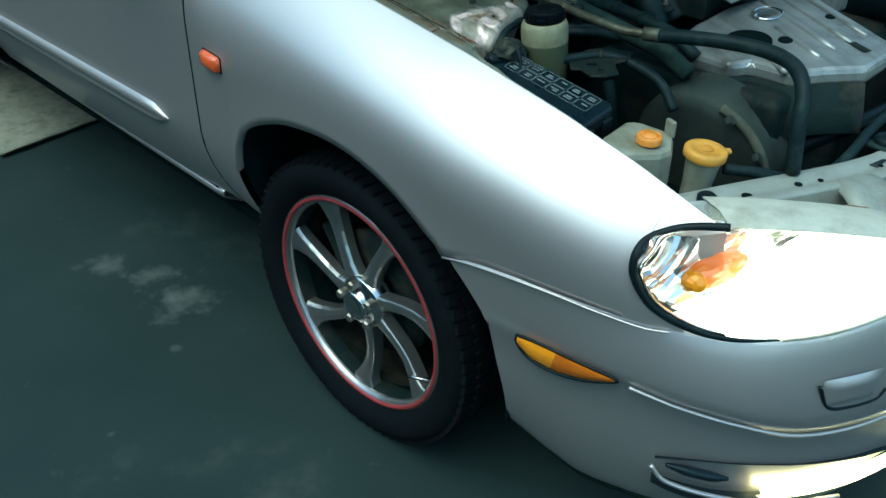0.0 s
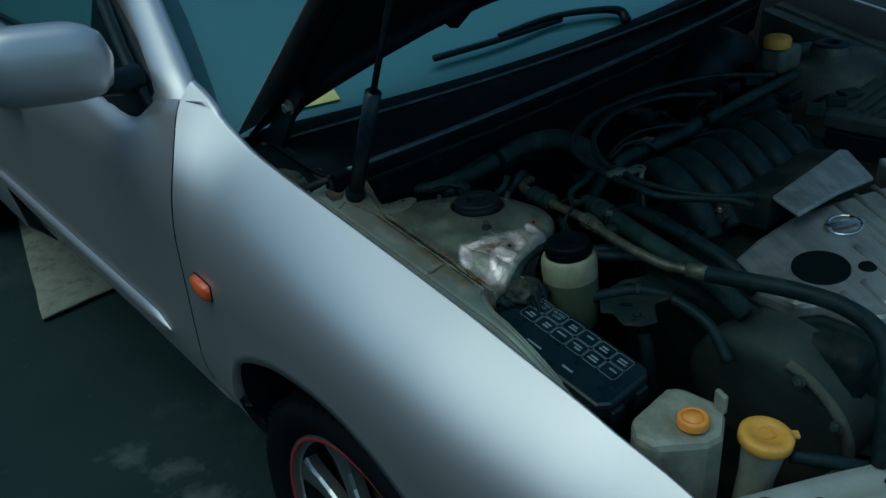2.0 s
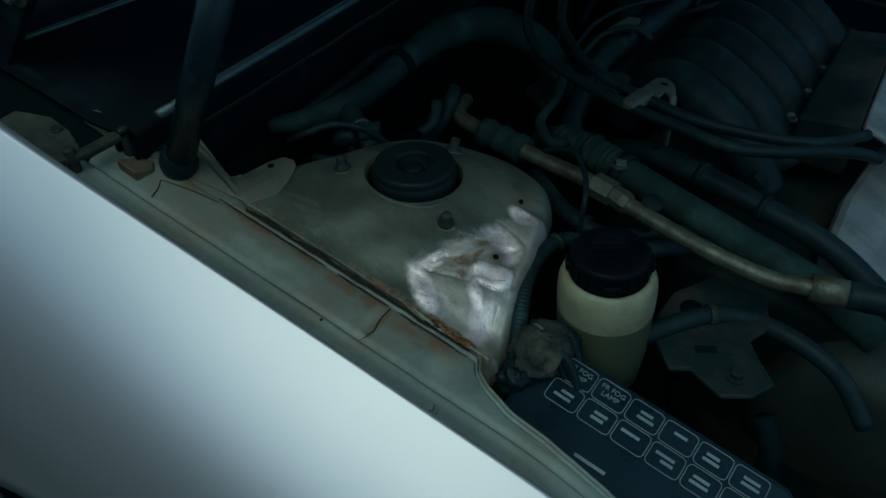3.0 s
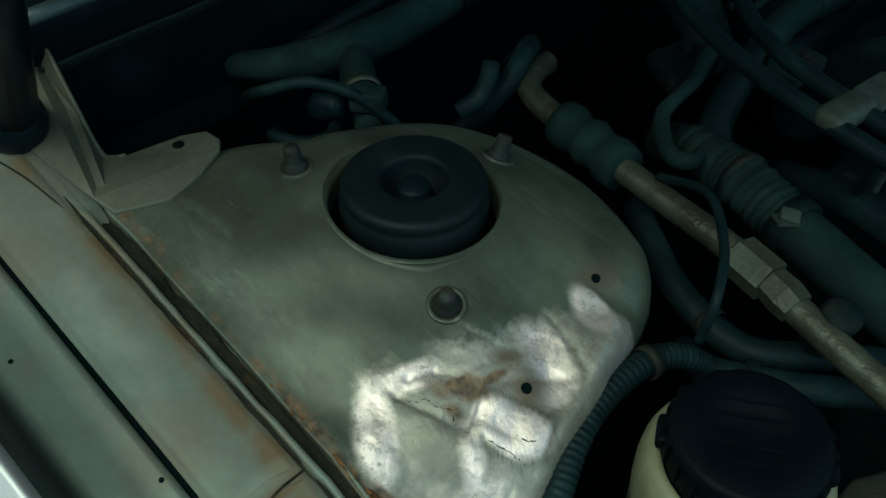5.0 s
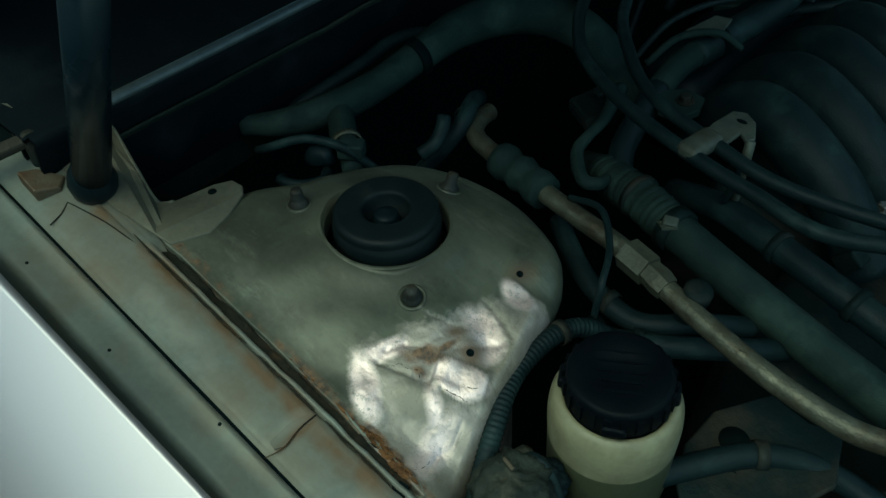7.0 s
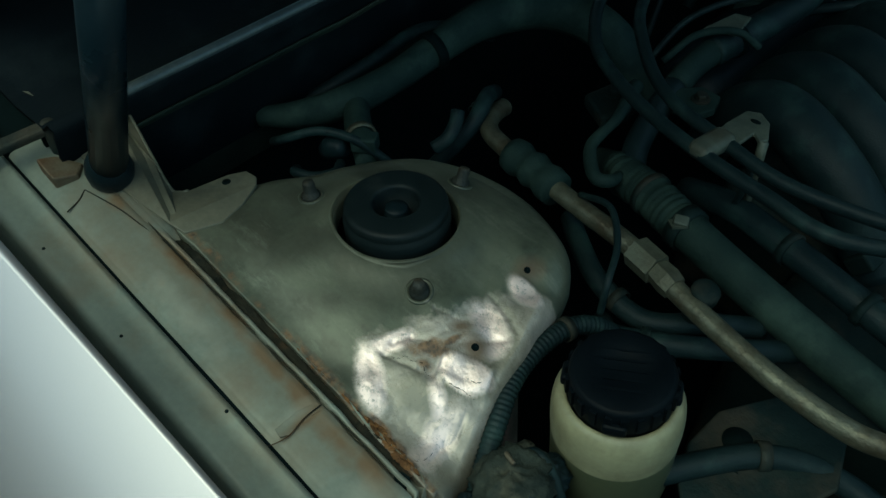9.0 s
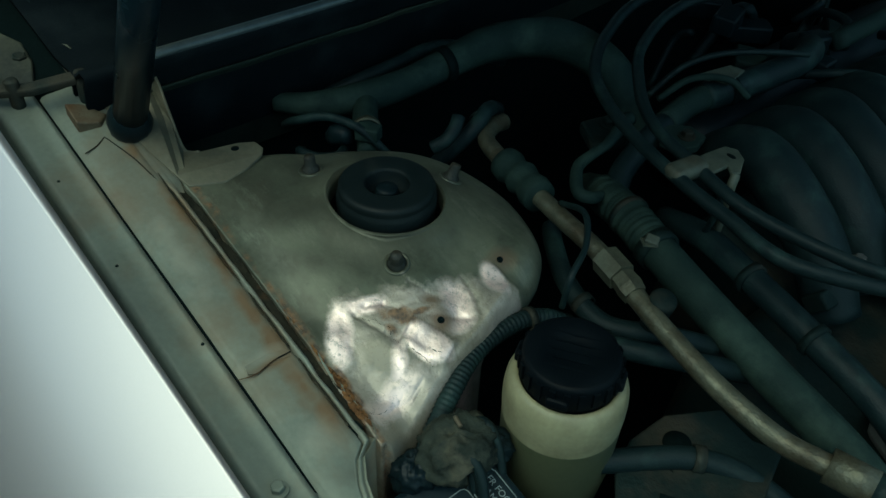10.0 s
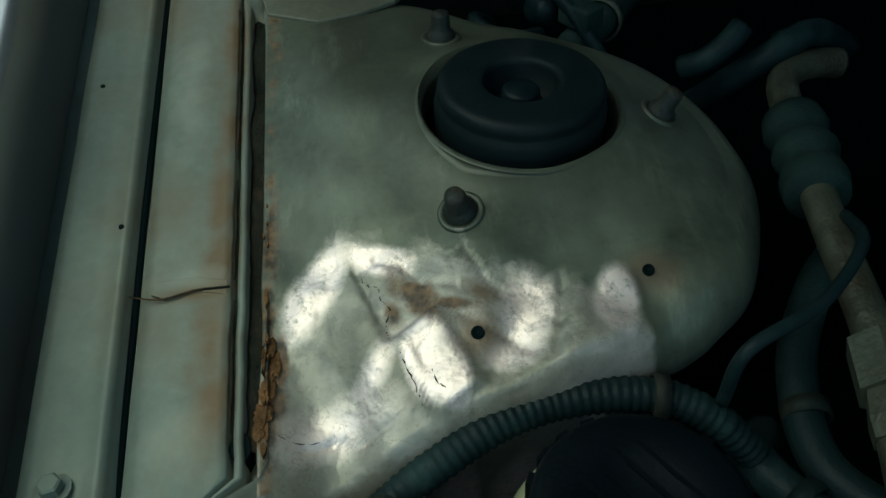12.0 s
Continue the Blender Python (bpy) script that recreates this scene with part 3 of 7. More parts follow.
def bumper(parent):
    """The bumper skin from the near wheel arch round the nose to the far one."""
    front = [(0.288, 0.560), (0.322, 0.499), (0.366, 0.415), (0.392, 0.336), (0.395, 0.30), (0.395, 0.22)]
    prof = [(0.0, 0.026), (0.012, 0.016), (0.04, 0.010), (0.10, 0.003), (0.17, -0.003), (0.25, -0.008), (0.33, -0.011), (0.39, -0.010), (0.43, -0.002), (0.46, 0.003), (0.6, 0.002), (0.75, 0.008), (0.88, 0.02), (0.96, 0.036), (1.0, 0.05)]
    pl = curve([(x, y, 0) for x, y in PLAN[1:]], 10)
    rows = []
    n = 46
    for i in range(n + 1):
        row = []
        for f, off in prof:
            q = (i / n) ** 1.05
            top0 = 0.578
            z0 = top0 + (0.235 - top0) * f
            xs = lerp_table(sorted((b, a) for a, b in front), z0)
            x = xs + (0.9349 - xs) * math.sin(q * math.pi / 2) ** 0.9 if q > 0 else xs
            top = smooth_table(SEAM, x) if x > 0.3 else lerp_table(SEAM, x)
            crease = lerp_table([(0.4, 0.50), (0.6, 0.478), (0.66, 0.461), (0.72, 0.440), (0.78, 0.412), (0.83, 0.403), (0.94, 0.40)], x)
            low = lerp_table([(0.4, 0.262), (0.46, 0.236), (0.52, 0.214), (0.7, 0.195), (0.94, 0.19)], x)
            z = top + (crease - top) * f / 0.43 if f < 0.43 else crease + (low - crease) * (f - 0.43) / 0.57
            y = smooth_table(PLAN, x) if x < 0.9 else lerp_table(PLAN, x)
            j = min(range(len(pl)), key=lambda k: abs(pl[k].x - x))
            t = (pl[min(j + 1, len(pl) - 1)] - pl[max(j - 1, 0)]).normalized()
            nrm = Vector((-t.y, t.x, 0))
            nose = min(1, max(0, (x - 0.45) / 0.2))
            step = off if f > 0.4 else off * nose + (0.012 if f == 0 else 0.0) * (1 - nose)
            row.append((x + nrm.x * step, y + nrm.y * step, z))
        rows.append(row)
    rows += [[(p[0], 2 * MID - p[1], p[2]) for p in r] for r in rows[-2::-1]]
    ob = part("bumper", sheet(rows), PAINT, parent, "silver front bumper with a moulded crease")
    return ob


BUMPER = bumper(CAR)
skirt = []
for x in np.linspace(0.40, 0.90, 60):
    zb = lerp_table([(0.4, 0.262), (0.46, 0.236), (0.52, 0.214), (0.7, 0.195), (0.94, 0.19)], x)
    rag = 0.008 * noise.noise((x * 60, 1, 0)) + 0.004 * noise.noise((x * 160, 4, 0))
    p0, p1, p2 = on_plan(x, -0.036)[0], on_plan(x, -0.05)[0], on_plan(x, -0.075)[0]
    skirt.append([p0 + Vector((0, 0, zb + 0.02)), p1 + Vector((0, 0, zb - 0.004)), p2 + Vector((0, 0, zb - 0.030 + rag))])
part("valance", sheet(skirt), DUSTY, BUMPER, "ragged dirty black valance under the bumper", solid=0.003)

# a bright bead along the crease and along the seam over it
part("crease_bead", tube([on_plan(x, 0.009)[0] + Vector((0, 0, z)) for x, z in [(0.592, 0.480), (0.63, 0.470), (0.66, 0.460), (0.72, 0.439), (0.78, 0.411), (0.83, 0.402), (0.87, 0.401)]], 0.0028, 8), PAINT, BUMPER)
part("seam_lip", tube([on_plan(x, 0.003)[0] + Vector((0, 0, z)) for x, z in [(0.275, 0.577), (0.33, 0.588), (0.402, 0.595), (0.47, 0.596), (0.536, 0.593), (0.595, 0.586), (0.63, 0.588)]], 0.0019, 8), PAINT, BUMPER)


def side_marker(parent):
    up = [(0.423, 0.505), (0.45, 0.507), (0.50, 0.503), (0.54, 0.499), (0.572, 0.492)]
    lo = [(0.424, 0.490), (0.447, 0.470), (0.49, 0.464), (0.535, 0.472), (0.574, 0.486)]
    for name, m, a, b, lab in (("front_lens", AMBERLIT, 0, 0.44, "bright amber front half of the lens"), ("rear_lens", AMBER, 0.44, 1, "darker amber half of the lens")):
        rows = []
        for k in range(9):
            q = (a + (b - a) * k / 8) * 4
            i = min(int(q), 3)
            f = q - i
            xu, zu = up[i][0] + (up[i + 1][0] - up[i][0]) * f, up[i][1] + (up[i + 1][1] - up[i][1]) * f
            xl, zl = lo[i][0] + (lo[i + 1][0] - lo[i][0]) * f, lo[i][1] + (lo[i + 1][1] - lo[i][1]) * f
            row = []
            for s in (0, 0.12, 0.5, 0.88, 1):
                x, z = xu + (xl - xu) * s, zu + (zl - zu) * s
                row.append(on_plan(x, 0.0125 if 0.05 < s < 0.95 else 0.0085)[0] + Vector((0, 0, z)))
            rows.append(row)
        part(name, sheet(rows), m, parent, lab)
    rim = [on_plan(x, 0.011)[0] + Vector((0, 0, z)) for x, z in up + lo[::-1] + up[:1]]
    part("bezel", tube(rim, 0.0026, 6, smoothed=3), BLACK, parent, "thin black bezel")


MARKER = new("side_marker", bpy.data.meshes.new("side_marker"))
bmk = box((0.49, 0.05, 0.478), (0.09, 0.02, 0.02))
bmk.to_mesh(MARKER.data)
bmk.free()
MARKER.data.materials.append(BLACK)
MARKER.parent = CAR
MARKER.matrix_parent_inverse = Matrix.Translation(-PLACE[CAR.name])
MARKER["label"] = "amber side marker lamp on the bumper"
side_marker(MARKER)

# the headlamp washer flap
wz = []
for a in np.linspace(0, 1, 7):
    row = []
    for s in np.linspace(0, 1, 7):
        x = 0.792 + 0.046 * a
        z = 0.512 - 0.052 * s - 0.012 * a * (1 - s) * 0
        edge = min(a, 1 - a, s, 1 - s)
        row.append(on_plan(x, 0.007 + (0.007 if edge > 0.05 else 0.0))[0] + Vector((0, 0, z)))
    wz.append(row)
part("washer_flap", sheet(wz), PAINT, BUMPER, "small raised headlamp washer flap")
part("flap_gap", tube([on_plan(x, 0.010)[0] + Vector((0, 0, z)) for x, z in [(0.788, 0.505), (0.800, 0.462), (0.818, 0.453), (0.838, 0.454), (0.844, 0.47)]], 0.0028, 6), BLACK, BUMPER)

# the fog lamp and its recess
rec = []
for q in np.linspace(0, 1, 16):
    x = 0.640 + 0.245 * q
    h = 0.042 * math.sin(math.pi * min(1, q * 0.9 + 0.1)) ** 0.6 + 0.004
    zc = 0.325 - 0.045 * q
    rec.append([on_plan(x, o)[0] + Vector((0, 0, zc + d * h)) for d, o in ((1, 0.004), (0.8, -0.010), (0.3, -0.03), (-0.3, -0.03), (-0.8, -0.008), (-1.0, 0.006))])
FOGLAMP = part("fog_lamp", sheet(rec), BLACK, CAR, "lit fog lamp in a black bumper recess")
part("recess_lip", tube([on_plan(x, 0.008)[0] + Vector((0, 0, z)) for x, z in [(0.636, 0.338), (0.660, 0.308), (0.72, 0.286), (0.78, 0.262), (0.84, 0.24)]], 0.004, 8), PAINT, FOGLAMP)
# the lens is drawn wider than the lamp, to hold its glare
fl = []
for q in np.linspace(0, 1, 12):
    x = 0.765 + 0.135 * q
    h = 0.020 * math.sin(math.pi * min(1, 0.12 + 0.85 * q)) ** 0.7
    zc = 0.285 - 0.022 * q
    fl.append([on_plan(x, o)[0] + Vector((0, 0, zc + d * h)) for d, o in ((1, -0.002), (0.5, 0.007), (0, 0.010), (-0.5, 0.007), (-1, -0.002))])
part("lens", sheet(fl), FOG, FOGLAMP, "glowing warm fog lamp lens stretched for its glare")
part("bezel_fin", tube([on_plan(x, 0.0)[0] + Vector((0, 0, z)) for x, z in [(0.655, 0.337), (0.68, 0.330), (0.71, 0.322), (0.73, 0.318)]], [0.003, 0.008, 0.008, 0.003], 8), SATIN, FOGLAMP)


# ---- headlamp ----
SIGNAL_AXIS = (0.476, 0.803, 0.340)


def headlamp(parent):
    lo = [(0.571, 0.690), (0.576, 0.662), (0.590, 0.636), (0.613, 0.614), (0.656, 0.594), (0.703, 0.584), (0.757, 0.586), (0.80, 0.594), (0.84, 0.612), (0.868, 0.634)]
    hi = [(0.576, 0.712, 0.104), (0.600, 0.721, 0.125), (0.625, 0.727, 0.140), (0.650, 0.731, 0.152), (0.690, 0.736, 0.176), (0.725, 0.737, 0.202), (0.762, 0.733, 0.238), (0.798, 0.722, 0.285), (0.828, 0.703, 0.338), (0.854, 0.668, 0.385)]
    low = [on_plan(x, -0.004)[0] + Vector((0, 0, z)) for x, z in lo]
    top = [Vector((x, y, z)) for x, z, y in [(a, b, c) for a, b, c in hi]]
    low, top = curve(low, 4), curve(top, 4)

    def surf(bulge, inset, a=0.0, b=1.0):
        rows = []
        m = len(low)
        for i in range(m):
            if not a <= i / (m - 1) <= b:
                continue
            p, q = low[i], top[i]
            nrm = on_plan(min(0.86, max(0.5, p.x)))[1]
            row = []
            for k in range(9):
                f = inset + (1 - 2 * inset) * k / 8
                d = p.lerp(q, f) + (nrm + Vector((0, 0, 0.55))) * (bulge * 4 * f * (1 - f) + 0.0)
                row.append(d)
            rows.append(row)
        return rows

    LAMP = part("headlamp", sheet([[p - (on_plan(min(0.86, max(0.5, p.x)))[1] * 0.075) for p in r] for r in surf(0.0, 0.02)]), HOUSING, parent, "lit headlamp with clear lens and black seal")
    glass = part("lens", sheet(surf(0.022, 0.0)), LENS, LAMP, "clear curved headlamp lens", solid=0.0)
    glass.visible_shadow = False
    part("seal", tube([top[12], top[10], top[8], top[5], top[2], top[0].lerp(low[0], 0.25) + Vector((-0.004, -0.001, 0)), top[0].lerp(low[0], 0.7) + Vector((-0.003, -0.002, 0))] + [p for p in low[2:24:3]], [0.0062] * 12 + [0.0055, 0.004, 0.002], 8, smoothed=5), BLACK, LAMP, "black rubber seal round the lens")
    part("lower_lip", tube([p + Vector((0.003, 0.0, 0.003)) for p in low[23::3]], 0.0045, 8, smoothed=4), PALE, LAMP, "lower edge of the lens, pale for the glare")
    heart = Vector((0.67, 0.14, 0.662))
    part("inner_rim", tube([q.lerp(heart, 0.09) for q in (top[12], top[8], top[5], top[2], top[0].lerp(low[0], 0.3), low[1], low[4], low[7], low[10], low[13], low[16], low[19])], 0.0032, 8, smoothed=5), CHROME, LAMP, "bright inner rim")
    # the chamber of the turn signal
    ci = Vector((0.628, 0.142, 0.672))
    ax = Vector((0.75, -0.6, 0.25)).normalized()
    rnd = random.Random(12)
    chamber = surf(0.004, 0.05, 0.02, 0.60)
    for r in chamber:
        for k, p in enumerate(r):
            nrm = on_plan(min(0.86, max(0.5, p.x)))[1]
            r[k] = p - nrm * (0.026 + 0.014 * math.sin(math.pi * k / 8) + 0.007 * (rnd.random() - 0.5))
    part("signal_bowl", sheet(chamber), FACETS, LAMP, "faceted chrome turn signal bowl", smooth=False)
    part("signal_bulb", lathe([(0.0001, 0.030), (0.010, 0.027), (0.0165, 0.016), (0.017, 0.004), (0.012, -0.010)], ci + Vector((0.016, -0.012, 0.0)) - Vector(SIGNAL_AXIS).normalized() * 0.026, ax, 12), AMBERLIT, LAMP, "bright amber turn signal bulb cover", smooth=False)
    shade = ball((0, 0, 0), 1.0, None, (0.046, 0.021, 0.021), 20)
    for v in shade.verts:
        v.co *= 1 + 0.16 * noise.noise(v.co * 55)
    lx = Vector(SIGNAL_AXIS).normalized()
    ly = lx.cross(ax).normalized()
    turn = Matrix((lx, ly, lx.cross(ly))).transposed().to_4x4()
    bmesh.ops.transform(shade, matrix=Matrix.Translation(ci + Vector((0.022, -0.012, 0.002))) @ turn, verts=shade.verts[:])
    part("signal_shade", shade, SIGNAL, LAMP, "orange red turn signal shade", smooth=False)
    # the two lit bowls
    for k, (c, r) in enumerate((((0.728, 0.208, 0.662), 0.062), ((0.795, 0.300, 0.660), 0.048))):
        ax2 = Vector((0.86, -0.42, 0.12)).normalized()
        part("main_bowl", lathe([(r * 0.3, -0.04), (r * 0.7, -0.03), (r, 0.0), (r * 1.06, 0.004)], c, ax2, 32), CHROME, LAMP, "polished headlamp bowl")
        if k == 0:
            part("light_source", lathe([(0.0001, -0.004), (r * 0.6, -0.006), (r * 0.98, -0.001)], c, ax2, 32), BULB, LAMP, "glowing lit headlamp bowl")
        else:
            part("bulb", ball(Vector(c) - ax2 * 0.02, 0.012), BULB, LAMP, "glowing bulb")
    # a sheet that glows by itself, in place of the lamp's glare
    lit = []
    full = surf(0.010, 0.002)
    m = len(full) - 1
    for u in np.linspace(0, 1, 24):
        row = []
        for k in range(9):
            f = k / 8
            start = 0.36 + 0.12 * math.sin(math.pi * min(1, max(0, f * 1.1 - 0.05))) ** 0.8 + 0.018 * noise.noise((f * 9, 2, 0))
            stop = 0.80 + 0.10 * (1 - f) + 0.03 * noise.noise((f * 7, 8, 0))
            q = (start + (stop - start) * u) * m
            n = min(int(q), m - 1)
            p = full[n][k].lerp(full[n + 1][k], q - n)
            row.append(p - on_plan(min(0.86, max(0.5, p.x)))[1] * (0.010 + 0.030 * min(1, f * 2.5)))
        lit.append(row)
    part("lit_reflector", sheet(lit), LITBOWL, LAMP, "headlamp reflector made to glow for the glare")
    outer = surf(0.004, 0.05, 0.72, 1.0)
    for r in outer:
        for k, p in enumerate(r):
            nrm = on_plan(min(0.86, max(0.5, p.x)))[1]
            r[k] = p - nrm * (0.045 + 0.010 * (rnd.random() - 0.5))
    part("outer_reflector", sheet(outer), FACETS, LAMP, "faceted chrome reflector behind the lens", smooth=False)
    part("top_cover", sheet([[t + Vector((0, 0, 0.0)), t + Vector((-0.03, 0.02, 0.006)), t + Vector((-0.07, 0.05, -0.004))] for t in top[12:]]), PALE, LAMP, "pale plastic lamp housing top", solid=0.003)
    return LAMP


headlamp(CAR)


# ---- side: repeater, door, sill, mirror ----
bmr = bmesh.new()
rr = [[(x, side_y(x, z) - h, z) for x, z, h in ((-0.322 + 0.027 * a * q, 0.727 + 0.0145 * b * q - 0.003 * a * q, d) for a, b in ((-1, -0.7), (-0.8, -1), (0.8, -1), (1, -0.7), (1, 0.7), (0.8, 1), (-0.8, 1), (-1, 0.7)))] for q, d in ((1.0, 0.0), (1.0, 0.006), (0.85, 0.012), (0.4, 0.015), (0.01, 0.0155))]
REPEATER = part("side_repeater", sheet(rr, bmr, True), REDORANGE, CAR, "orange side repeater lamp on the fender")
part("gasket", tube([p for p in rr[0]] + [rr[0][0]], 0.002, 6, smoothed=2), BLACK, REPEATER)


def door_y(x, z):
    y = 0.0
    if z > 0.86:
        y += 0.075 * ((z - 0.86) / 0.14) ** 1.6
    if z < 0.55:
        y += 0.080 * ((0.55 - z) / 0.21) ** 1.6
    blend = min(1, max(0, (x + 0.62) / 0.17))
    return y * (1 - blend) + (side_y(max(x, -0.412), z)) * blend


door_rows = []
for x in [-0.4172, -0.435] + list(np.linspace(-0.46, -1.62, 30)):
    top = lerp_table([(-1.62, 0.98), (-1.0, 0.96), (-0.66, 0.938), (-0.60, 0.938), (-0.565, 0.943), (-0.53, 0.962), (-0.50, 0.980), (-0.43, 0.990)], x)
    col = []
    for z in np.linspace(0.352, top, 30):
        col.append((x - seam_shift(z) * min(1, max(0, (x + 0.70) / 0.25)), door_y(x, z), z))
    col.append((x, col[-1][1] + 0.02, top + 0.004))
    door_rows.append(col)
DOOR = part("front_door", sheet(door_rows), PAINT, CAR, "silver front door with a grey side moulding")
# the moulding, a slim proud strip with a pointed end
strip = []
for x in np.linspace(-0.535, -1.62, 24):
    t = min(1, (-0.535 - x) / 0.05)
    zc = 0.537 + 0.004 * (x + 0.535)
    strip.append([(x, door_y(x, zc + d * t) - o * t - 0.001, zc + d * t) for d, o in ((0.024, 0.0), (0.019, 0.011), (0.004, 0.013), (0.0, 0.009), (-0.006, 0.013), (-0.019, 0.010), (-0.024, 0.0))])
part("side_moulding", sheet(strip), PAINT, DOOR, "silver rubbing strip with a groove")
sill = []
for x in [-0.500, -0.505, -0.515, -0.53] + list(np.linspace(-0.56, -1.62, 9)):
    e = min(1, (-0.499 - x) / 0.03) ** 0.5
    y0, z0 = 0.083, 0.342 - 0.016 * (x + 1.0)
    sill.append([(x, y0 + 0.010, z0 + 0.014), (x, y0 - 0.004 * e, z0 + 0.008), (x, y0 - 0.007 * e, z0 + 0.001), (x, y0 - 0.002 * e, z0 - 0.007), (x, y0 + 0.020, z0 - 0.020), (x, y0 + 0.05, z0 - 0.040), (x, 0.30, 0.27)])
part("sill", sheet(sill), PAINT, CAR, "silver sill under the door", solid=0.003)
part("sill_line", tube([(x, 0.080, 0.354 - 0.016 * (x + 1.0)) for x in np.linspace(-0.52, -1.62, 5)], 0.002, 6, smoothed=2), BLACK, CAR)
# door handle
part("door_handle", tube([(-1.38, 0.012, 0.85), (-1.37, -0.02, 0.852), (-1.28, -0.024, 0.852), (-1.2, -0.02, 0.852), (-1.19, 0.012, 0.85)], [0.008, 0.012, 0.013, 0.012, 0.008], 10), PAINT, DOOR, "silver door handle")
# side glass and belt seal
part("door_glass", sheet([[(x, 0.075 + 0.0 * x, 0.975), (x, 0.12, 1.10), (x, 0.20, 1.25), (x, 0.275, 1.36)] for x in np.linspace(-0.86, -1.62, 8)]), GLASS, DOOR, "dark side window", solid=0.004)
part("belt_seal", tube([(-0.60, 0.07, 1.0), (-0.9, 0.062, 1.004), (-1.62, 0.062, 1.008)], 0.008, 8), BLACK, DOOR)
part("mirror_sail", sheet([[(-0.535, 0.068, 0.930), (-0.56, 0.088, 0.985), (-0.585, 0.098, 1.005)], [(-0.60, 0.058, 0.930), (-0.64, 0.090, 1.02), (-0.67, 0.110, 1.062)], [(-0.68, 0.054, 0.930), (-0.73, 0.092, 1.045), (-0.76, 0.122, 1.105)], [(-0.80, 0.054, 0.975), (-0.83, 0.095, 1.06), (-0.86, 0.135, 1.145)]]), BLACK, DOOR, "black mirror base panel", solid=0.012)


def mirror_shell():
    rows = []
    for k in range(15):
        f = k / 14
        s = max(0.02, 1 - abs(2 * f - 1) ** 4.5) ** 0.5
        yc = 0.034 - 0.225 * f
        row = []
        for a in np.linspace(0, 2 * math.pi, 24, endpoint=False):
            ca, sa = math.cos(a), math.sin(a)
            e = 0.75
            px = math.copysign(abs(ca) ** e, ca)
            pz = math.copysign(abs(sa) ** e, sa)
            row.append((-0.585 - 0.03 * f + px * 0.042 * s + (0.012 if ca > 0 else 0) * s, yc, 1.062 + 0.020 * f + pz * 0.065 * s))
        rows.append(row)
    return sheet(rows, None, True)


MIRROR = part("door_mirror", mirror_shell(), PAINT, CAR, "silver door mirror on a black base")
part("mirror_foot", tube([(-0.60, 0.075, 1.01), (-0.595, 0.04, 1.012), (-0.59, 0.0, 1.018), (-0.60, -0.06, 1.022)], [0.026, 0.024, 0.02, 0.012], 12), BLACK, MIRROR, "black mirror foot")

# the plain rest of the body behind the front doors
part("front_door", sheet([[(p[0], 2 * MID - p[1], p[2]) for p in col] for col in door_rows]), PAINT, CAR, "far silver front door")
rear, cabin, roof = [], [], []
for x in np.linspace(-1.62, -3.62, 26):
    tail = min(1, max(0, (-3.2 - x) / 0.42))
    yb = 0.0 + 0.16 * tail ** 2
    arch = max(0, 1 - ((x + 2.70) / 0.33) ** 2) ** 0.5
    zb = 0.30 + 0.36 * arch + 0.12 * tail
    col = [(x, yb + 0.085 * (1 - arch), zb), (x, yb + 0.02 * (1 - arch), zb + 0.07)] + [(x, yb, zb + 0.07 + (0.79 - zb) * k / 4) for k in range(1, 5)] + [(x, yb + 0.03, 0.94 - 0.02 * tail), (x, yb + 0.075, 0.98 - 0.04 * tail)]
    if x < -2.95:
        col += [(x, yb + 0.25, 1.0 - 0.05 * tail), (x, MID, 1.01 - 0.05 * tail)]
        col += [(p[0], 2 * MID - p[1], p[2]) for p in col[-2::-1]]
        rear.append(col)
    else:
        rear.append(col + [col[-1], col[-1]] + [(p[0], 2 * MID - p[1], p[2]) for p in [col[-1]] + col[::-1]])
part("rear_body", sheet(rear), PAINT, CAR, "silver rear body of the car", solid=0.003)
part("boot_panel", sheet([[(-3.62 - 0.02 * k, 0.16 + (1.78 - 0.32) * v, 0.42 + 0.135 * k) for v in np.linspace(0, 1, 8)] for k in (0, 1, 2, 3, 4)][::1]), PAINT, CAR, "silver tail panel", solid=0.003)
part("roof", sheet([[(x, 0.335 + (1.78 - 0.67) * v, z + 0.03 * (1 - (2 * v - 1) ** 2)) for v in np.linspace(0, 1, 11)] for x, z in ((-1.31, 1.385), (-1.5, 1.405), (-1.8, 1.415), (-2.2, 1.395), (-2.40, 1.37))]), PAINT, CAR, "silver roof", solid=0.004)
part("rear_window", sheet([[(-2.40 - 0.60 * q, 0.34 - 0.16 * q + (1.78 - 0.68 + 0.32 * q) * v, 1.37 - 0.38 * q) for v in np.linspace(0, 1, 9)] for q in np.linspace(0, 1, 6)]), GLASS, CAR, "dark rear window", solid=0.004)
for far in (0, 1):
    side = [[(x, 0.075, 0.975), (x, 0.12, 1.10), (x, 0.20, 1.25), (x, 0.335, 1.385)] for x in np.linspace(-1.62, -2.45, 8)]
    side += [[(x, 0.09, 0.98), (x, 0.12, 1.10 - 0.10 * q), (x, 0.20 - 0.05 * q, 1.25 - 0.22 * q), (x, 0.335 - 0.15 * q, 1.385 - 0.37 * q)] for q, x in ((0.35, -2.62), (0.7, -2.80), (1.0, -2.97))]
    part("rear_side_glass", sheet([[(p[0], 2 * MID - p[1] if far else p[1], p[2]) for p in r] for r in side]), GLASS, CAR, "dark rear side windows", solid=0.004)
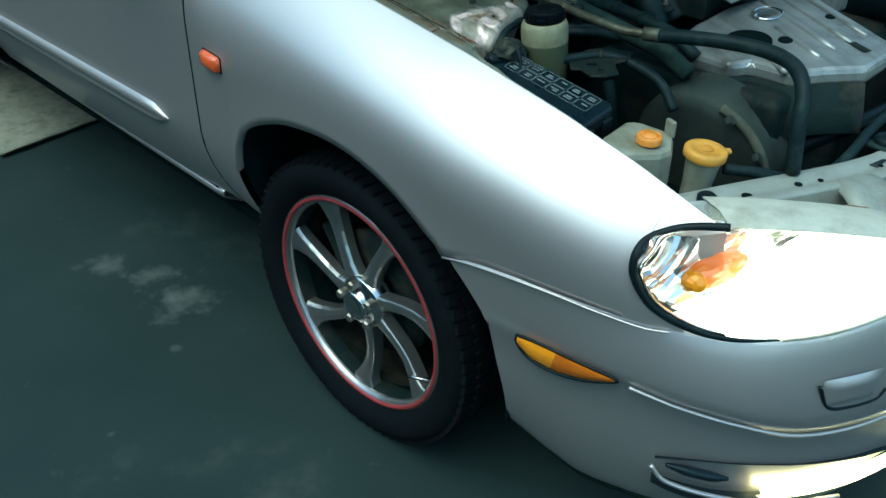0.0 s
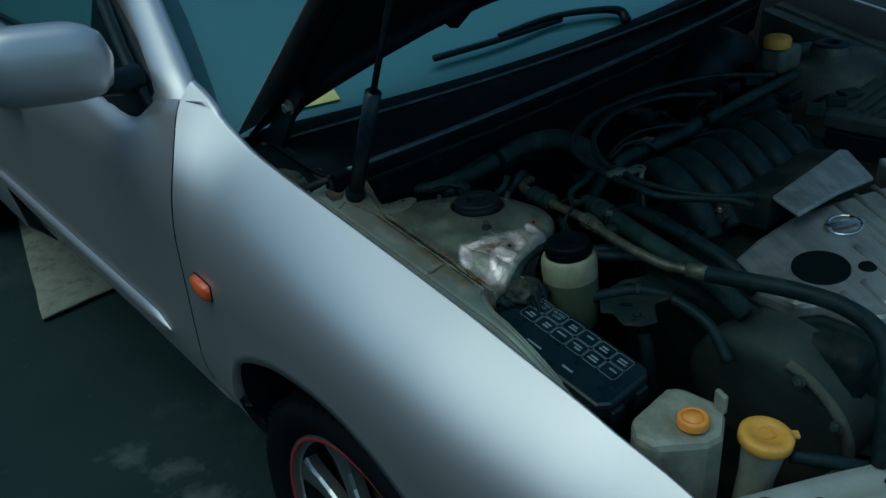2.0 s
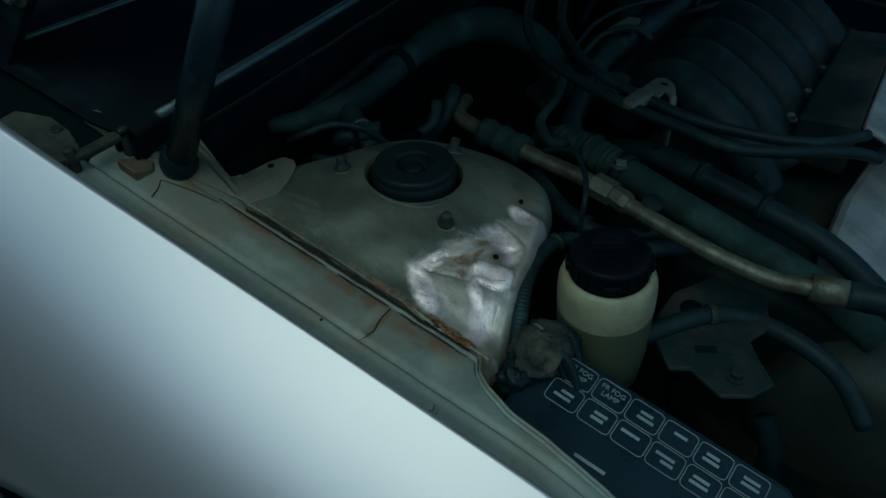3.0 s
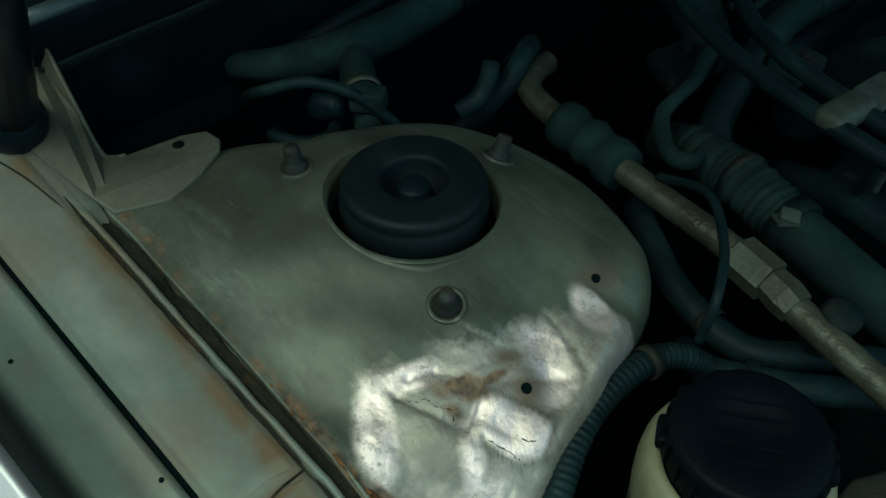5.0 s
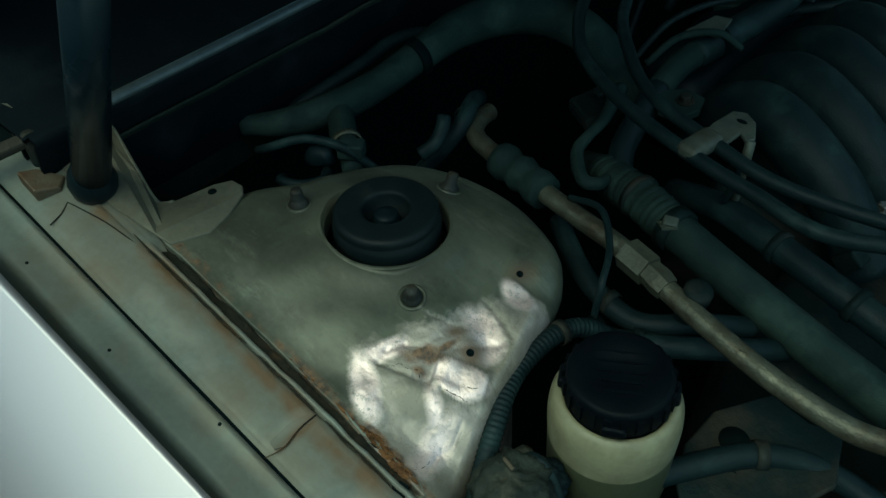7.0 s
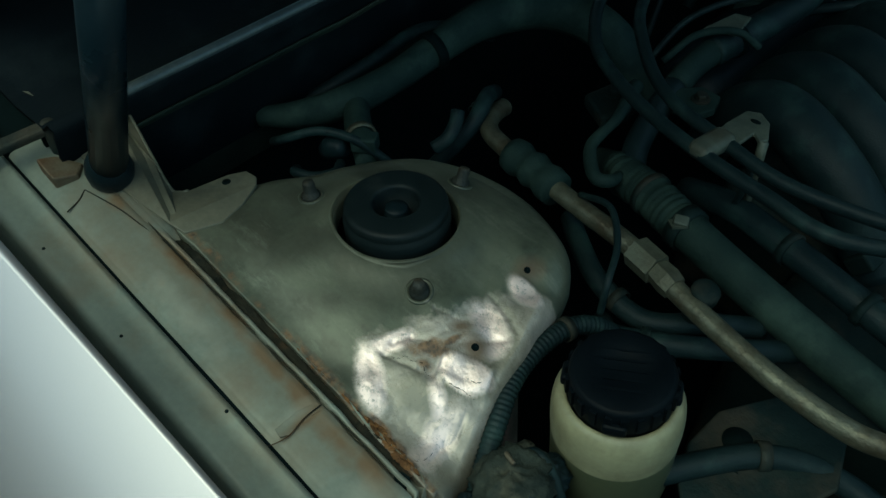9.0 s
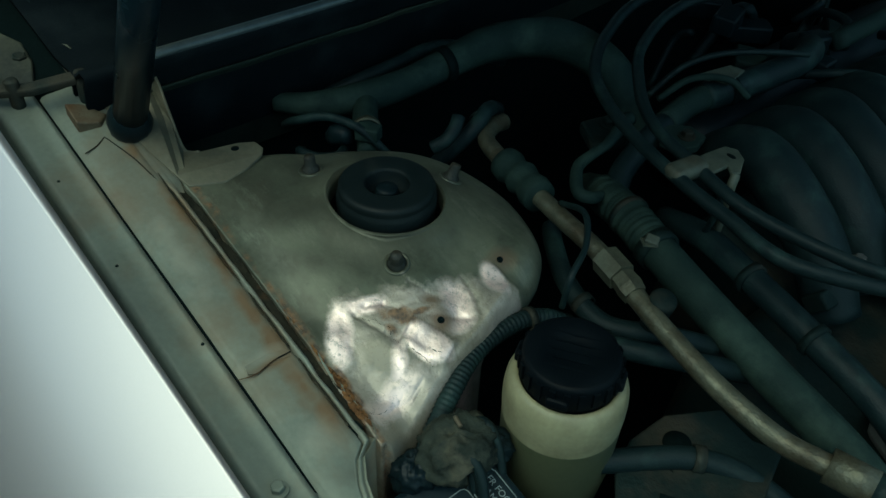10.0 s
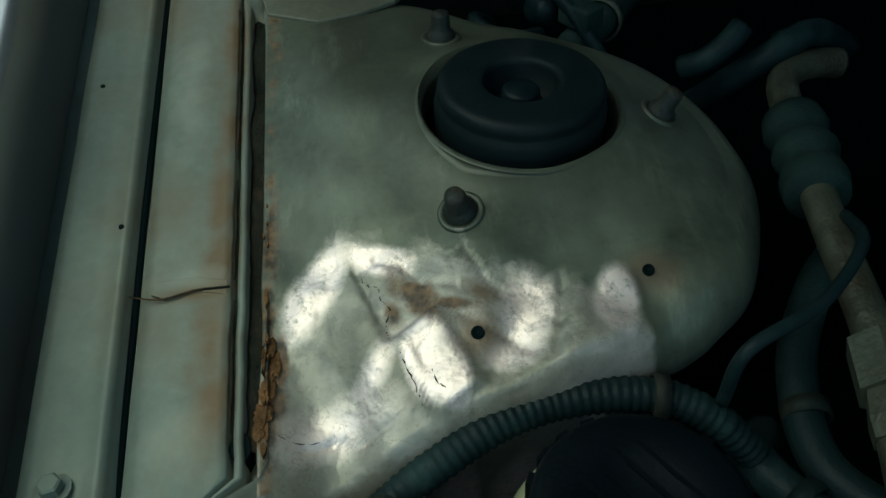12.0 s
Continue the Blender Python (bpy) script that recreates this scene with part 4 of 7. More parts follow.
part("door_glass", sheet([[(x, 2 * MID - y, z) for y, z in ((0.075, 0.975), (0.12, 1.10), (0.20, 1.25), (0.275, 1.36))] for x in np.linspace(-0.86, -1.62, 8)]), GLASS, CAR, "far dark side window", solid=0.004)
part("underbody", box((-1.95, MID, 0.29), (3.2, 1.56, 0.02)), DARKBAY, CAR, "dark underbody", smooth=False)

# pillar and windscreen
pl_rows = []
for q in np.linspace(-0.012, 1, 13):
    x, z = -0.49 - 0.80 * q, 0.990 + 0.40 * q + 0.02 * math.sin(math.pi * q)
    yi = 0.126 + 0.20 * q
    pl_rows.append([(x - 0.075, yi - 0.052 + 0.01 * q, z - 0.075), (x - 0.055, yi - 0.058 + 0.015 * q, z - 0.035), (x - 0.03, yi - 0.044 + 0.01 * q, z - 0.008), (x - 0.012, yi - 0.02, z + 0.004), (x, yi, z), (x + 0.002, yi + 0.010, z - 0.012), (x - 0.004, yi + 0.014, z - 0.06)])
foot = []
for i, p in enumerate(pl_rows[0]):
    x, z = p[0] - 0.012, p[2] - 0.05
    foot.append((x, max(p[1] + 0.004, door_y(x, z) + 0.016), z) if i < 5 else (p[0] + 0.004, p[1], p[2] - 0.05))
middle = [tuple((a + b) / 2 + (0.004 if k == 1 else 0) for k, (a, b) in enumerate(zip(p, f))) for p, f in zip(pl_rows[0], foot)]
pl_rows = [foot, middle] + pl_rows
PILLAR = part("windscreen_pillar", sheet(pl_rows), PAINT, CAR, "silver windscreen pillar", solid=0.003)
part("windscreen_pillar", sheet([[(p[0], 2 * MID - p[1], p[2]) for p in r] for r in pl_rows]), PAINT, CAR, "far silver windscreen pillar", solid=0.003)
part("pillar_rear_trim", tube([(-0.56, 0.075, 0.955), (-0.62, 0.072, 1.02), (-0.78, 0.105, 1.115), (-0.95, 0.145, 1.205), (-1.3, 0.25, 1.36)], 0.014, 8), BLACK, PILLAR)
ws = []
for q in np.linspace(0, 1, 10):
    row = []
    for v in np.linspace(0, 1, 15):
        y = (0.14 + 0.19 * q) + (2 * (MID - 0.14 - 0.19 * q)) * v
        bow = 0.10 * (1 - (2 * v - 1) ** 2)
        row.append((-0.470 - 0.85 * q + bow * (1 - 0.5 * q), y, 0.898 + 0.47 * q))
    ws.append(row)
SCREEN = part("windscreen", sheet(ws), GLASS, CAR, "dark windscreen with a black border", solid=0.005)
part("border", sheet([[Vector(r[0]) + Vector((0.0, 0.0, 0.02)), Vector(r[0]) + Vector((0.008, 0.02, 0.008)), Vector(r[0]).lerp(Vector(r[1]), 0.16 + 0.29 * min(1, i / 3) ** 0.7) + Vector((0, 0, 0.005))] for i, r in enumerate(ws)]), BORDER, SCREEN, solid=0.001)
slip = sheet([[Vector(ws[0][1]).lerp(Vector(ws[1][1]), a) .lerp(Vector(ws[0][2]).lerp(Vector(ws[1][2]), a), b) + Vector((0.004, 0, 0.006)) for b in (0.25, 1.25)] for a in (0.30, 1.0)])
part("paper_slip", slip, PAPER, SCREEN, "yellow paper slip on the windscreen", solid=0.001, smooth=False)


def cowl_front(y):
    """The front edge of the cowl in plan."""
    return -0.190 - 0.06 * (y - 0.2) ** 2


def cowl():
    rows = []
    for v in np.linspace(0, 1, 30):
        y = 0.20 + 1.40 * v
        bow = 1 - (2 * v - 1) ** 2
        cf = cowl_front(y)
        rows.append([(cf - 0.018, y, 0.80), (cf - 0.004, y, 0.888), (cf, y, 0.897), (cf - 0.008, y, 0.899), (cf - 0.020, y, 0.889), (cf - 0.060, y, 0.886), (cf - 0.110, y, 0.892), (-0.392 + 0.055 * bow, y, 0.900), (-0.43 + 0.068 * bow, y, 0.905), (-0.475 + 0.085 * bow, y, 0.902), (-0.50 + 0.085 * bow, y, 0.90)])
    return sheet(rows)


COWL = part("cowl_panel", cowl(), COWLBLACK, CAR, "black plastic cowl under the windscreen", solid=0.004)
# the highlight along the rubber seal is painted as a paler tube
part("cowl_seal", tube([(cowl_front(0.20 + 1.40 * v) - 0.004, 0.20 + 1.40 * v, 0.8995) for v in np.linspace(0.02, 1, 12)], 0.0048, 10, smoothed=3), EDGEMETAL, COWL, "hood seal with its top highlight painted pale")
part("cowl_edge", tube([(-0.392 + 0.055 * (1 - (2 * v - 1) ** 2), 0.20 + 1.40 * v, 0.903) for v in np.linspace(0.02, 1, 12)], 0.003, 8, smoothed=3), EDGEMETAL, COWL, "dull rear edge of the cowl")

part("firewall_lip", sheet([[(cowl_front(0.22 + 1.36 * v) - 0.0125 + dx, 0.22 + 1.36 * v, z + 0.004 * noise.noise((v * 60, 3, 0))) for dx, z in ((-0.014, 0.765), (-0.002, 0.84), (0.004, 0.862), (0.009, 0.868), (0.011, 0.872))] for v in np.linspace(0, 1, 60)]), FIREWALL, COWL, "grimy khaki upper firewall panel", solid=0.002)


def wiper(y0, y1, parent):
    W = part("wiper", tube([(-0.38, y0, 0.91), (-0.41, y0 - 0.01, 0.935), (-0.43, (y0 + y1) / 2, 0.955), (-0.42, y1, 0.955)], [0.013, 0.01, 0.007, 0.005], 8), BLACK, parent, "black wiper arm and blade")
    part("blade", tube([(-0.43, y1 - 0.17, 0.945), (-0.42, y1, 0.946), (-0.43, y1 + 0.2, 0.944)], 0.007, 6), BLACK, W)
    return W


wiper(1.15, 0.78, CAR)


# ---- hood, raised ----
def hood():
    ang = radians(42.5)
    hx, hz = -0.452, 0.905
    rows, inner = [], []
    for q0 in np.linspace(0, 1, 16):
        row, rin = [], []
        for v in np.linspace(0, 1, 17):
            bow = 1 - (2 * v - 1) ** 2
            q = q0 + (1 - q0) * 0.145 * bow ** 1.15
            s = 1.08 * q
            crown = 0.045 * math.sin(math.pi * min(1, q * 0.95 + 0.02))
            yl = 0.172 + (0.06 * max(0, q - 0.82) / 0.18)
            y = yl + (2 * (MID - yl)) * v
            cr = 0.004 + (0.036 + crown) * bow
            nose = -0.05 * max(0, (q - 0.85) / 0.15) ** 2
            d = cr + nose
            row.append((hx + s * math.cos(ang) - d * math.sin(ang), y, hz + s * math.sin(ang) + d * math.cos(ang)))
            d2 = d - 0.022 * min(1, 0.35 + q0 * 5)
            rin.append((hx + s * math.cos(ang) - d2 * math.sin(ang), y + (0.02 if v < 0.02 else -0.02 if v > 0.98 else 0), hz + s * math.sin(ang) + d2 * math.cos(ang)))
        rows.append(row)
        inner.append(rin)
    H = part("hood", sheet(rows), PAINT, CAR, "raised hood with a dark underside", solid=0.003)
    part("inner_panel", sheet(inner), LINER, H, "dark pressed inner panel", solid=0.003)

    def at(q, v, d):
        i, j = q * 15, v * 16
        a, b = int(min(i, 14)), int(min(j, 15))
        p = Vector(inner[a][b]).lerp(Vector(inner[a + 1][b]), i - a)
        p2 = Vector(inner[a][b + 1]).lerp(Vector(inner[a + 1][b + 1]), i - a)
        return p.lerp(p2, j - b) + Vector((math.sin(ang), 0, -math.cos(ang))) * d

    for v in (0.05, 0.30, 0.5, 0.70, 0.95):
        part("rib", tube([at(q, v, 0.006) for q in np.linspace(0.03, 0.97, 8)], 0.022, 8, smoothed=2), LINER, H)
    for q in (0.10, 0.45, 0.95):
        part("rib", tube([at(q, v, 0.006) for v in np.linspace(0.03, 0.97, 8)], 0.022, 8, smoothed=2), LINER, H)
    # the hinge on the near side
    hinge = part("hinge", prism([(-0.50, 0.82), (-0.43, 0.82), (-0.38, 0.875), (-0.31, 0.965), (-0.27, 1.01), (-0.29, 1.025), (-0.40, 0.925), (-0.47, 0.87)], 0.205, 0.215, axis="y"), BLACK, H, "black hinge arm", smooth=False)
    for x, z in ((-0.45, 0.845), (-0.41, 0.89), (-0.31, 0.985)):
        bolt((x, 0.205, z), hinge, 0.009, (0, -1, 0), STEEL, "hinge_bolt")
    return H


hood()


# ---- wheel ----
def wheel(parent, x=-0.011, sd=1, label="front wheel with seven polished spokes and red rim stripe"):
    """A wheel at x; sd: 1 on the near side, -1 on the far one."""
    c = Vector((x, 0.0 if sd > 0 else 2 * MID, 0.300))
    ay = (0, sd, 0)
    W = part("wheel", lathe([(0.2, 0.09), (0.214, 0.12), (0.214, 0.22), (0.225, 0.235)], c, ay, 48), BLOCK, parent, label)
    part("tyre", lathe([(0.226, 0.056), (0.232, 0.048), (0.248, 0.036), (0.275, 0.030), (0.286, 0.034), (0.295, 0.044), (0.299, 0.058), (0.300, 0.09), (0.300, 0.2), (0.294, 0.225), (0.28, 0.24), (0.226, 0.23)], c, ay, 96), RUBBER, W, "black road tyre")
    tread = bmesh.new()
    for k in range(72):
        a = 2 * math.pi * k / 72
        for y, wid, ph in ((0.054, 0.024, 0), (0.086, 0.026, 0.5), (0.135, 0.026, 0), (0.18, 0.026, 0.5), (0.214, 0.022, 0)):
            aa = a + ph * 2 * math.pi / 72
            rr = 0.3015 if 0.06 < y < 0.2 else 0.298
            m = Matrix.Translation(c + Vector((math.sin(aa) * rr, y * sd, math.cos(aa) * rr))) @ Matrix.Rotation(aa, 4, "Y") @ Matrix.Rotation(0.3 if ph else -0.25, 4, "Z") @ Matrix.Diagonal((0.019, wid, 0.009, 1))
            bmesh.ops.create_cube(tread, size=1, matrix=m)
    tagged(part("tread", tread, RUBBER, W, "blocky tread", smooth=False), kind="stuff")
    part("barrel", lathe([(0.213, 0.13), (0.210, 0.085), (0.212, 0.063)], c, ay, 64), BLOCK, W, "dark inside of the rim")
    R = part("rim", lathe([(0.212, 0.064), (0.2125, 0.060), (0.2135, 0.056), (0.219, 0.050), (0.223, 0.047), (0.231, 0.049), (0.2335, 0.056), (0.226, 0.062)], c, ay, 96), RIMSATIN, W, "polished rim lip")
    part("red_stripe", lathe([(0.2180, 0.0520), (0.2195, 0.0485), (0.2215, 0.0457), (0.2262, 0.0460), (0.2280, 0.0485)], c, ay, 96), REDLINE, W, "thin red stripe round the rim")
    for k in range(7):
        a = radians(115.6 + k * 360 / 7)
        rows = []
        for r, w, y, sw in ((0.030, 0.022, 0.066, -0.002), (0.050, 0.0175, 0.066, -0.006), (0.080, 0.0135, 0.068, -0.010), (0.115, 0.0125, 0.070, -0.010), (0.145, 0.0135, 0.070, -0.006), (0.172, 0.0165, 0.067, 0.001), (0.190, 0.021, 0.063, 0.006), (0.203, 0.027, 0.061, 0.009), (0.215, 0.036, 0.060, 0.010)):
            d = Vector((math.cos(a), 0, math.sin(a)))
            s = Vector((-math.sin(a), 0, math.cos(a)))
            p = c + d * r + s * sw * -1
            rows.append([p + s * w * u + Vector((0, sd * (y + dy), 0)) for u, dy in ((-1, 0.03), (-1, 0.010), (-0.75, 0.003), (0.1, 0.0), (0.8, 0.001), (1, 0.004), (1, 0.03))])
        part("spoke", sheet(rows, None, True), RIMSATIN, W, smooth=False, bevel=0.002)
    H = part("hub", lathe([(0.058, 0.100), (0.056, 0.068), (0.048, 0.062), (0.034, 0.062), (0.031, 0.050), (0.029, 0.045), (0.022, 0.044), (0.020, 0.047), (0.012, 0.045), (0.0001, 0.044)], c, ay, 36), CHROME, W, "polished hub with a centre cap")
    for k in range(5):
        a = radians(100 + 72 * k)
        p = c + Vector((math.cos(a) * 0.044, 0.056 * sd, math.sin(a) * 0.044))
        part("wheel_nut", lathe([(0.0105, 0.015), (0.0105, -0.007), (0.008, -0.011), (0.0001, -0.011)], p, ay, 6), STEEL, H, smooth=False)
    vp = c + Vector((math.cos(radians(-24)) * 0.195, 0.055 * sd, math.sin(radians(-24)) * 0.195))
    part("valve", tube([vp + Vector((0.012, 0.01, 0)), vp, vp + Vector((-0.02, -0.012 * sd, 0.002))], [0.004, 0.0035, 0.003], 8, smoothed=1), CHROME, W, "chrome tyre valve")
    # the disc's dark colour carries the shade of the wheel's recess
    part("brake_disc", lathe([(0.06, 0.11), (0.135, 0.11), (0.135, 0.13), (0.06, 0.13)], c, ay, 48), BLOCK, W, "brake disc darkened for the shade behind the spokes")
    part("brake_caliper", box(c + Vector((-0.09, 0.118 * sd, 0.07)), (0.06, 0.05, 0.12), None, 0, (0, -35)), BLOCK, W, "dark brake caliper", bevel=0.006)
    return W


wheel(CAR)
wheel(CAR, -0.011, -1, "far front wheel with polished spokes")
wheel(CAR, -2.69, 1, "rear wheel with polished spokes")
wheel(CAR, -2.69, -1, "far rear wheel with polished spokes")
lin = []
for x, _, z in curve([(-0.296, 0, 0.392), (-0.297, 0, 0.43)] + [(x - 0.002, 0, z + 0.003) for x, z in ARCH] + [(0.315, 0, 0.52), (0.36, 0, 0.43), (0.388, 0, 0.34), (0.392, 0, 0.29)], 4):
    y = side_y(x, z) + 0.016 if x < 0.27 else 0.035
    lin.append([(x, y, z), (x, y + 0.03, z + 0.012), (x, 0.30, z + 0.012)])
part("wheel_arch_liner", sheet(lin), BLACK, CAR, "black wheel arch liner", solid=0.003)
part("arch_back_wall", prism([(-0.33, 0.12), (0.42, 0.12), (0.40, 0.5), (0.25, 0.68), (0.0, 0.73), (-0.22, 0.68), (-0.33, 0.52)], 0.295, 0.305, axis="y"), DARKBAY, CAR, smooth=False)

# ---- engine bay: inner wing and strut tower ----
def tower_material():
    """Khaki paint worn to bare crumpled metal at the front, with painted sky glints on it and rust along the seam."""
    m = mat("worn tower paint", (0.128, 0.142, 0.101), (0.052, 0.061, 0.044), 0.44, 0.30, 13.0, 200.0, 0.10, 0.0, (0.085, 0.083, 0.06), 0.30)
    nt = m.node_tree
    b = nt.nodes["Principled BSDF"]

    def calc(op, a, c, e=None):
        n = nt.nodes.new("ShaderNodeMath")
        n.operation = op
        for i, v in enumerate((a, c, e)):
            if v is None:
                continue
            if isinstance(v, (int, float)):
                n.inputs[i].default_value = v
            else:
                nt.links.new(v, n.inputs[i])
        return n.outputs[0]

    def ramp(v, lo, hi):
        n = nt.nodes.new("ShaderNodeMapRange")
        n.inputs[1].default_value, n.inputs[2].default_value = lo, hi
        nt.links.new(v, n.inputs[0])
        return n.outputs[0]

    def grain(scale, detail=6, rough=0.6, stretch=(1, 1, 1)):
        n = nt.nodes.new("ShaderNodeTexNoise")
        n.inputs["Scale"].default_value = scale
        n.inputs["Detail"].default_value = detail
        n.inputs["Roughness"].default_value = rough
        mp = nt.nodes.new("ShaderNodeMapping")
        mp.inputs["Scale"].default_value = stretch
        nt.links.new(tc.outputs["Object"], mp.inputs[0])
        nt.links.new(mp.outputs[0], n.inputs["Vector"])
        return n.outputs[0]

    def tint(f, a, c):
        n = nt.nodes.new("ShaderNodeMix")
        n.data_type = "RGBA"
        nt.links.new(f, n.inputs[0])
        for k, v in ((6, a), (7, c)):
            if isinstance(v, tuple):
                n.inputs[k].default_value = (*v, 1)
            else:
                nt.links.new(v, n.inputs[k])
        return n.outputs[2]

    tc = nt.nodes.new("ShaderNodeTexCoord")
    xyz = nt.nodes.new("ShaderNodeSeparateXYZ")
    nt.links.new(tc.outputs["Object"], xyz.inputs[0])
    x, y = xyz.outputs[0], xyz.outputs[1]
    nz = grain(64, 11, 0.72)
    ragged = calc("SUBTRACT", nz, 0.5)

    def spot(cx, cy, rx, ry, turn, soft=0.22, wild=1.1):
        """A ragged oval: 1 inside, 0 outside."""
        ca, sa = math.cos(radians(turn)), math.sin(radians(turn))
        dx, dy = calc("SUBTRACT", x, cx), calc("SUBTRACT", y, cy)
        u = calc("ADD", calc("MULTIPLY", dx, ca / rx), calc("MULTIPLY", dy, sa / rx))
        v = calc("ADD", calc("MULTIPLY", dx, -sa / ry), calc("MULTIPLY", dy, ca / ry))
        d = calc("SQRT", calc("ADD", calc("MULTIPLY", u, u), calc("MULTIPLY", v, v)), 0)
        return ramp(calc("MULTIPLY_ADD", ragged, wild, calc("SUBTRACT", 1.0, d)), -soft, soft)

    def most(items):
        out = items[0]
        for i in items[1:]:
            out = calc("MAXIMUM", out, i)
        return out

    # where the paint is gone
    left = calc("MAXIMUM", calc("MULTIPLY", calc("SUBTRACT", 0.277, y), 1.45), 0.0)
    right = calc("MAXIMUM", calc("MULTIPLY", calc("SUBTRACT", y, 0.277), 0.40), 0.0)
    far = calc("MAXIMUM", calc("MULTIPLY", calc("SUBTRACT", y, 0.396), 4.0), 0.0)
    border = calc("ADD", calc("ADD", calc("ADD", left, right), far), 0.034)
    edge = calc("SUBTRACT", calc("MULTIPLY_ADD", grain(150, 3, 0.5), 0.18, grain(48, 5, 0.56)), 0.59)
    bare = ramp(calc("MULTIPLY_ADD", edge, 0.055, calc("SUBTRACT", x, border)), -0.005, 0.007)
    # beaten places within it, with the sky's glint painted in as near-white
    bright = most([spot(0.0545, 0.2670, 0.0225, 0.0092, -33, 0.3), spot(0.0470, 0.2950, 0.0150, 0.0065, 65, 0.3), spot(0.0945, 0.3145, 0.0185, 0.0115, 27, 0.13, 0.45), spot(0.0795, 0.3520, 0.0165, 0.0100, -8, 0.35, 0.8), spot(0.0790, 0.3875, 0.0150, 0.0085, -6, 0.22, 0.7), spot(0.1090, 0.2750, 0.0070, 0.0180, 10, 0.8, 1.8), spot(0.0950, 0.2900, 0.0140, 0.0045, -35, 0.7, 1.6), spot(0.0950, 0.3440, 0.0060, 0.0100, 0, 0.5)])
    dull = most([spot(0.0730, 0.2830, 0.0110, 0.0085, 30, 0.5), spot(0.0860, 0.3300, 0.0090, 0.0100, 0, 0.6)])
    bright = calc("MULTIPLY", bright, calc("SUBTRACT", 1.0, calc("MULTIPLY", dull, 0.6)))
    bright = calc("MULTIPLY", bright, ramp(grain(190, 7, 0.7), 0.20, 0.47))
    # rust: along the seam, at its front end, in the crumple and round the holes
    ns = grain(60, 6, 0.6, (0.35, 1.6, 0.35))
    rim = ramp(calc("SUBTRACT", calc("MULTIPLY", ns, 0.015), calc("ABSOLUTE", calc("SUBTRACT", calc("MULTIPLY_ADD", x, -0.02, y), 0.2470), 0)), 0.0028, 0.0070)
    rim = calc("MULTIPLY", rim, ramp(grain(46, 7, 0.72), 0.40, 0.55))
    rust = most([rim, spot(0.081, 0.2520, 0.012, 0.0045, 0), spot(0.098, 0.2500, 0.010, 0.006, 0), spot(0.112, 0.2485, 0.008, 0.005, 0), spot(0.0660, 0.3080, 0.0150, 0.0062, 42, 0.35, 2.6), spot(0.0735, 0.3230, 0.0085, 0.0024, 80, 0.4, 2.6), spot(0.0720, 0.2990, 0.0050, 0.0030, 20, 0.5, 2.6)])
    tea = most([spot(0.0865, 0.3318, 0.0085, 0.0085, 0, 0.5), spot(0.0683, 0.4025, 0.007, 0.009, 0, 0.8), spot(0.070, 0.335, 0.007, 0.004, 60, 0.6, 1.4)])
    shade = grain(26, 4)
    smear = ramp(grain(11, 5, 0.55, (1.0, 1.8, 1.0)), 0.42, 0.64)
    paint = tint(calc("MULTIPLY", smear, 0.7), b.inputs["Base Color"].links[0].from_socket, (0.200, 0.214, 0.155))
    scuff = ramp(grain(34, 9, 0.74, (0.7, 2.2, 0.7)), 0.53, 0.66)
    paint = tint(calc("MULTIPLY", scuff, 0.38), paint, (0.255, 0.262, 0.200))
    grime = ramp(grain(52, 9, 0.72, (1.6, 0.8, 1.0)), 0.56, 0.70)
    paint = tint(calc("MULTIPLY", grime, 0.45), paint, (0.052, 0.055, 0.040))
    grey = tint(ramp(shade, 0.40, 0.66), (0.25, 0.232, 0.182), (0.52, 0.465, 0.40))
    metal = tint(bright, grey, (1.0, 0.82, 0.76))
    # greasy smudges, together with painted shade round the mount
    grease_shade = most([spot(0.016, 0.350, 0.020, 0.034, 0, 0.9, 1.2), spot(-0.030, 0.417, 0.020, 0.016, 0, 0.9, 1.2), spot(-0.088, 0.335, 0.030, 0.022, 30, 0.9, 1.4), spot(-0.120, 0.270, 0.012, 0.020, 0, 0.9, 1.6), spot(-0.082, 0.395, 0.030, 0.028, 0, 0.9, 1.5), spot(-0.045, 0.300, 0.026, 0.012, 60, 0.9, 2.0), spot(-0.002, 0.283, 0.020, 0.008, 40, 0.9, 2.2)])
    paint = tint(calc("MULTIPLY", grease_shade, 0.72), paint, (0.06, 0.062, 0.046))
    pits = calc("MULTIPLY", ramp(grain(420, 2, 0.5), 0.64, 0.72), 0.45)
    veins = ramp(calc("ABSOLUTE", calc("SUBTRACT", grain(38, 5, 0.6), 0.5), 0), 0.008, 0.001)
    metal = tint(calc("MULTIPLY", calc("MAXIMUM", pits, calc("MULTIPLY", veins, 0.6)), 0.6), metal, (0.15, 0.125, 0.085))
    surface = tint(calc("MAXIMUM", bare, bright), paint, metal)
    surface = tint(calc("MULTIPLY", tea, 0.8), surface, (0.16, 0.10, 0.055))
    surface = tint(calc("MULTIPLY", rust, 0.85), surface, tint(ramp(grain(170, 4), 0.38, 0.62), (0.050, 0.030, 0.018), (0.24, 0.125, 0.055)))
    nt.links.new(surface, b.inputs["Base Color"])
    bump2 = nt.nodes.new("ShaderNodeBump")
    bump2.inputs["Strength"].default_value = 0.50
    bump2.inputs["Distance"].default_value = 0.0034
    plates = nt.nodes.new("ShaderNodeTexVoronoi")
    plates.feature = "DISTANCE_TO_EDGE"
    plates.inputs["Scale"].default_value = 62
    bent = nt.nodes.new("ShaderNodeVectorMath")
    bent.operation = "MULTIPLY_ADD"
    warp = nt.nodes.new("ShaderNodeTexNoise")
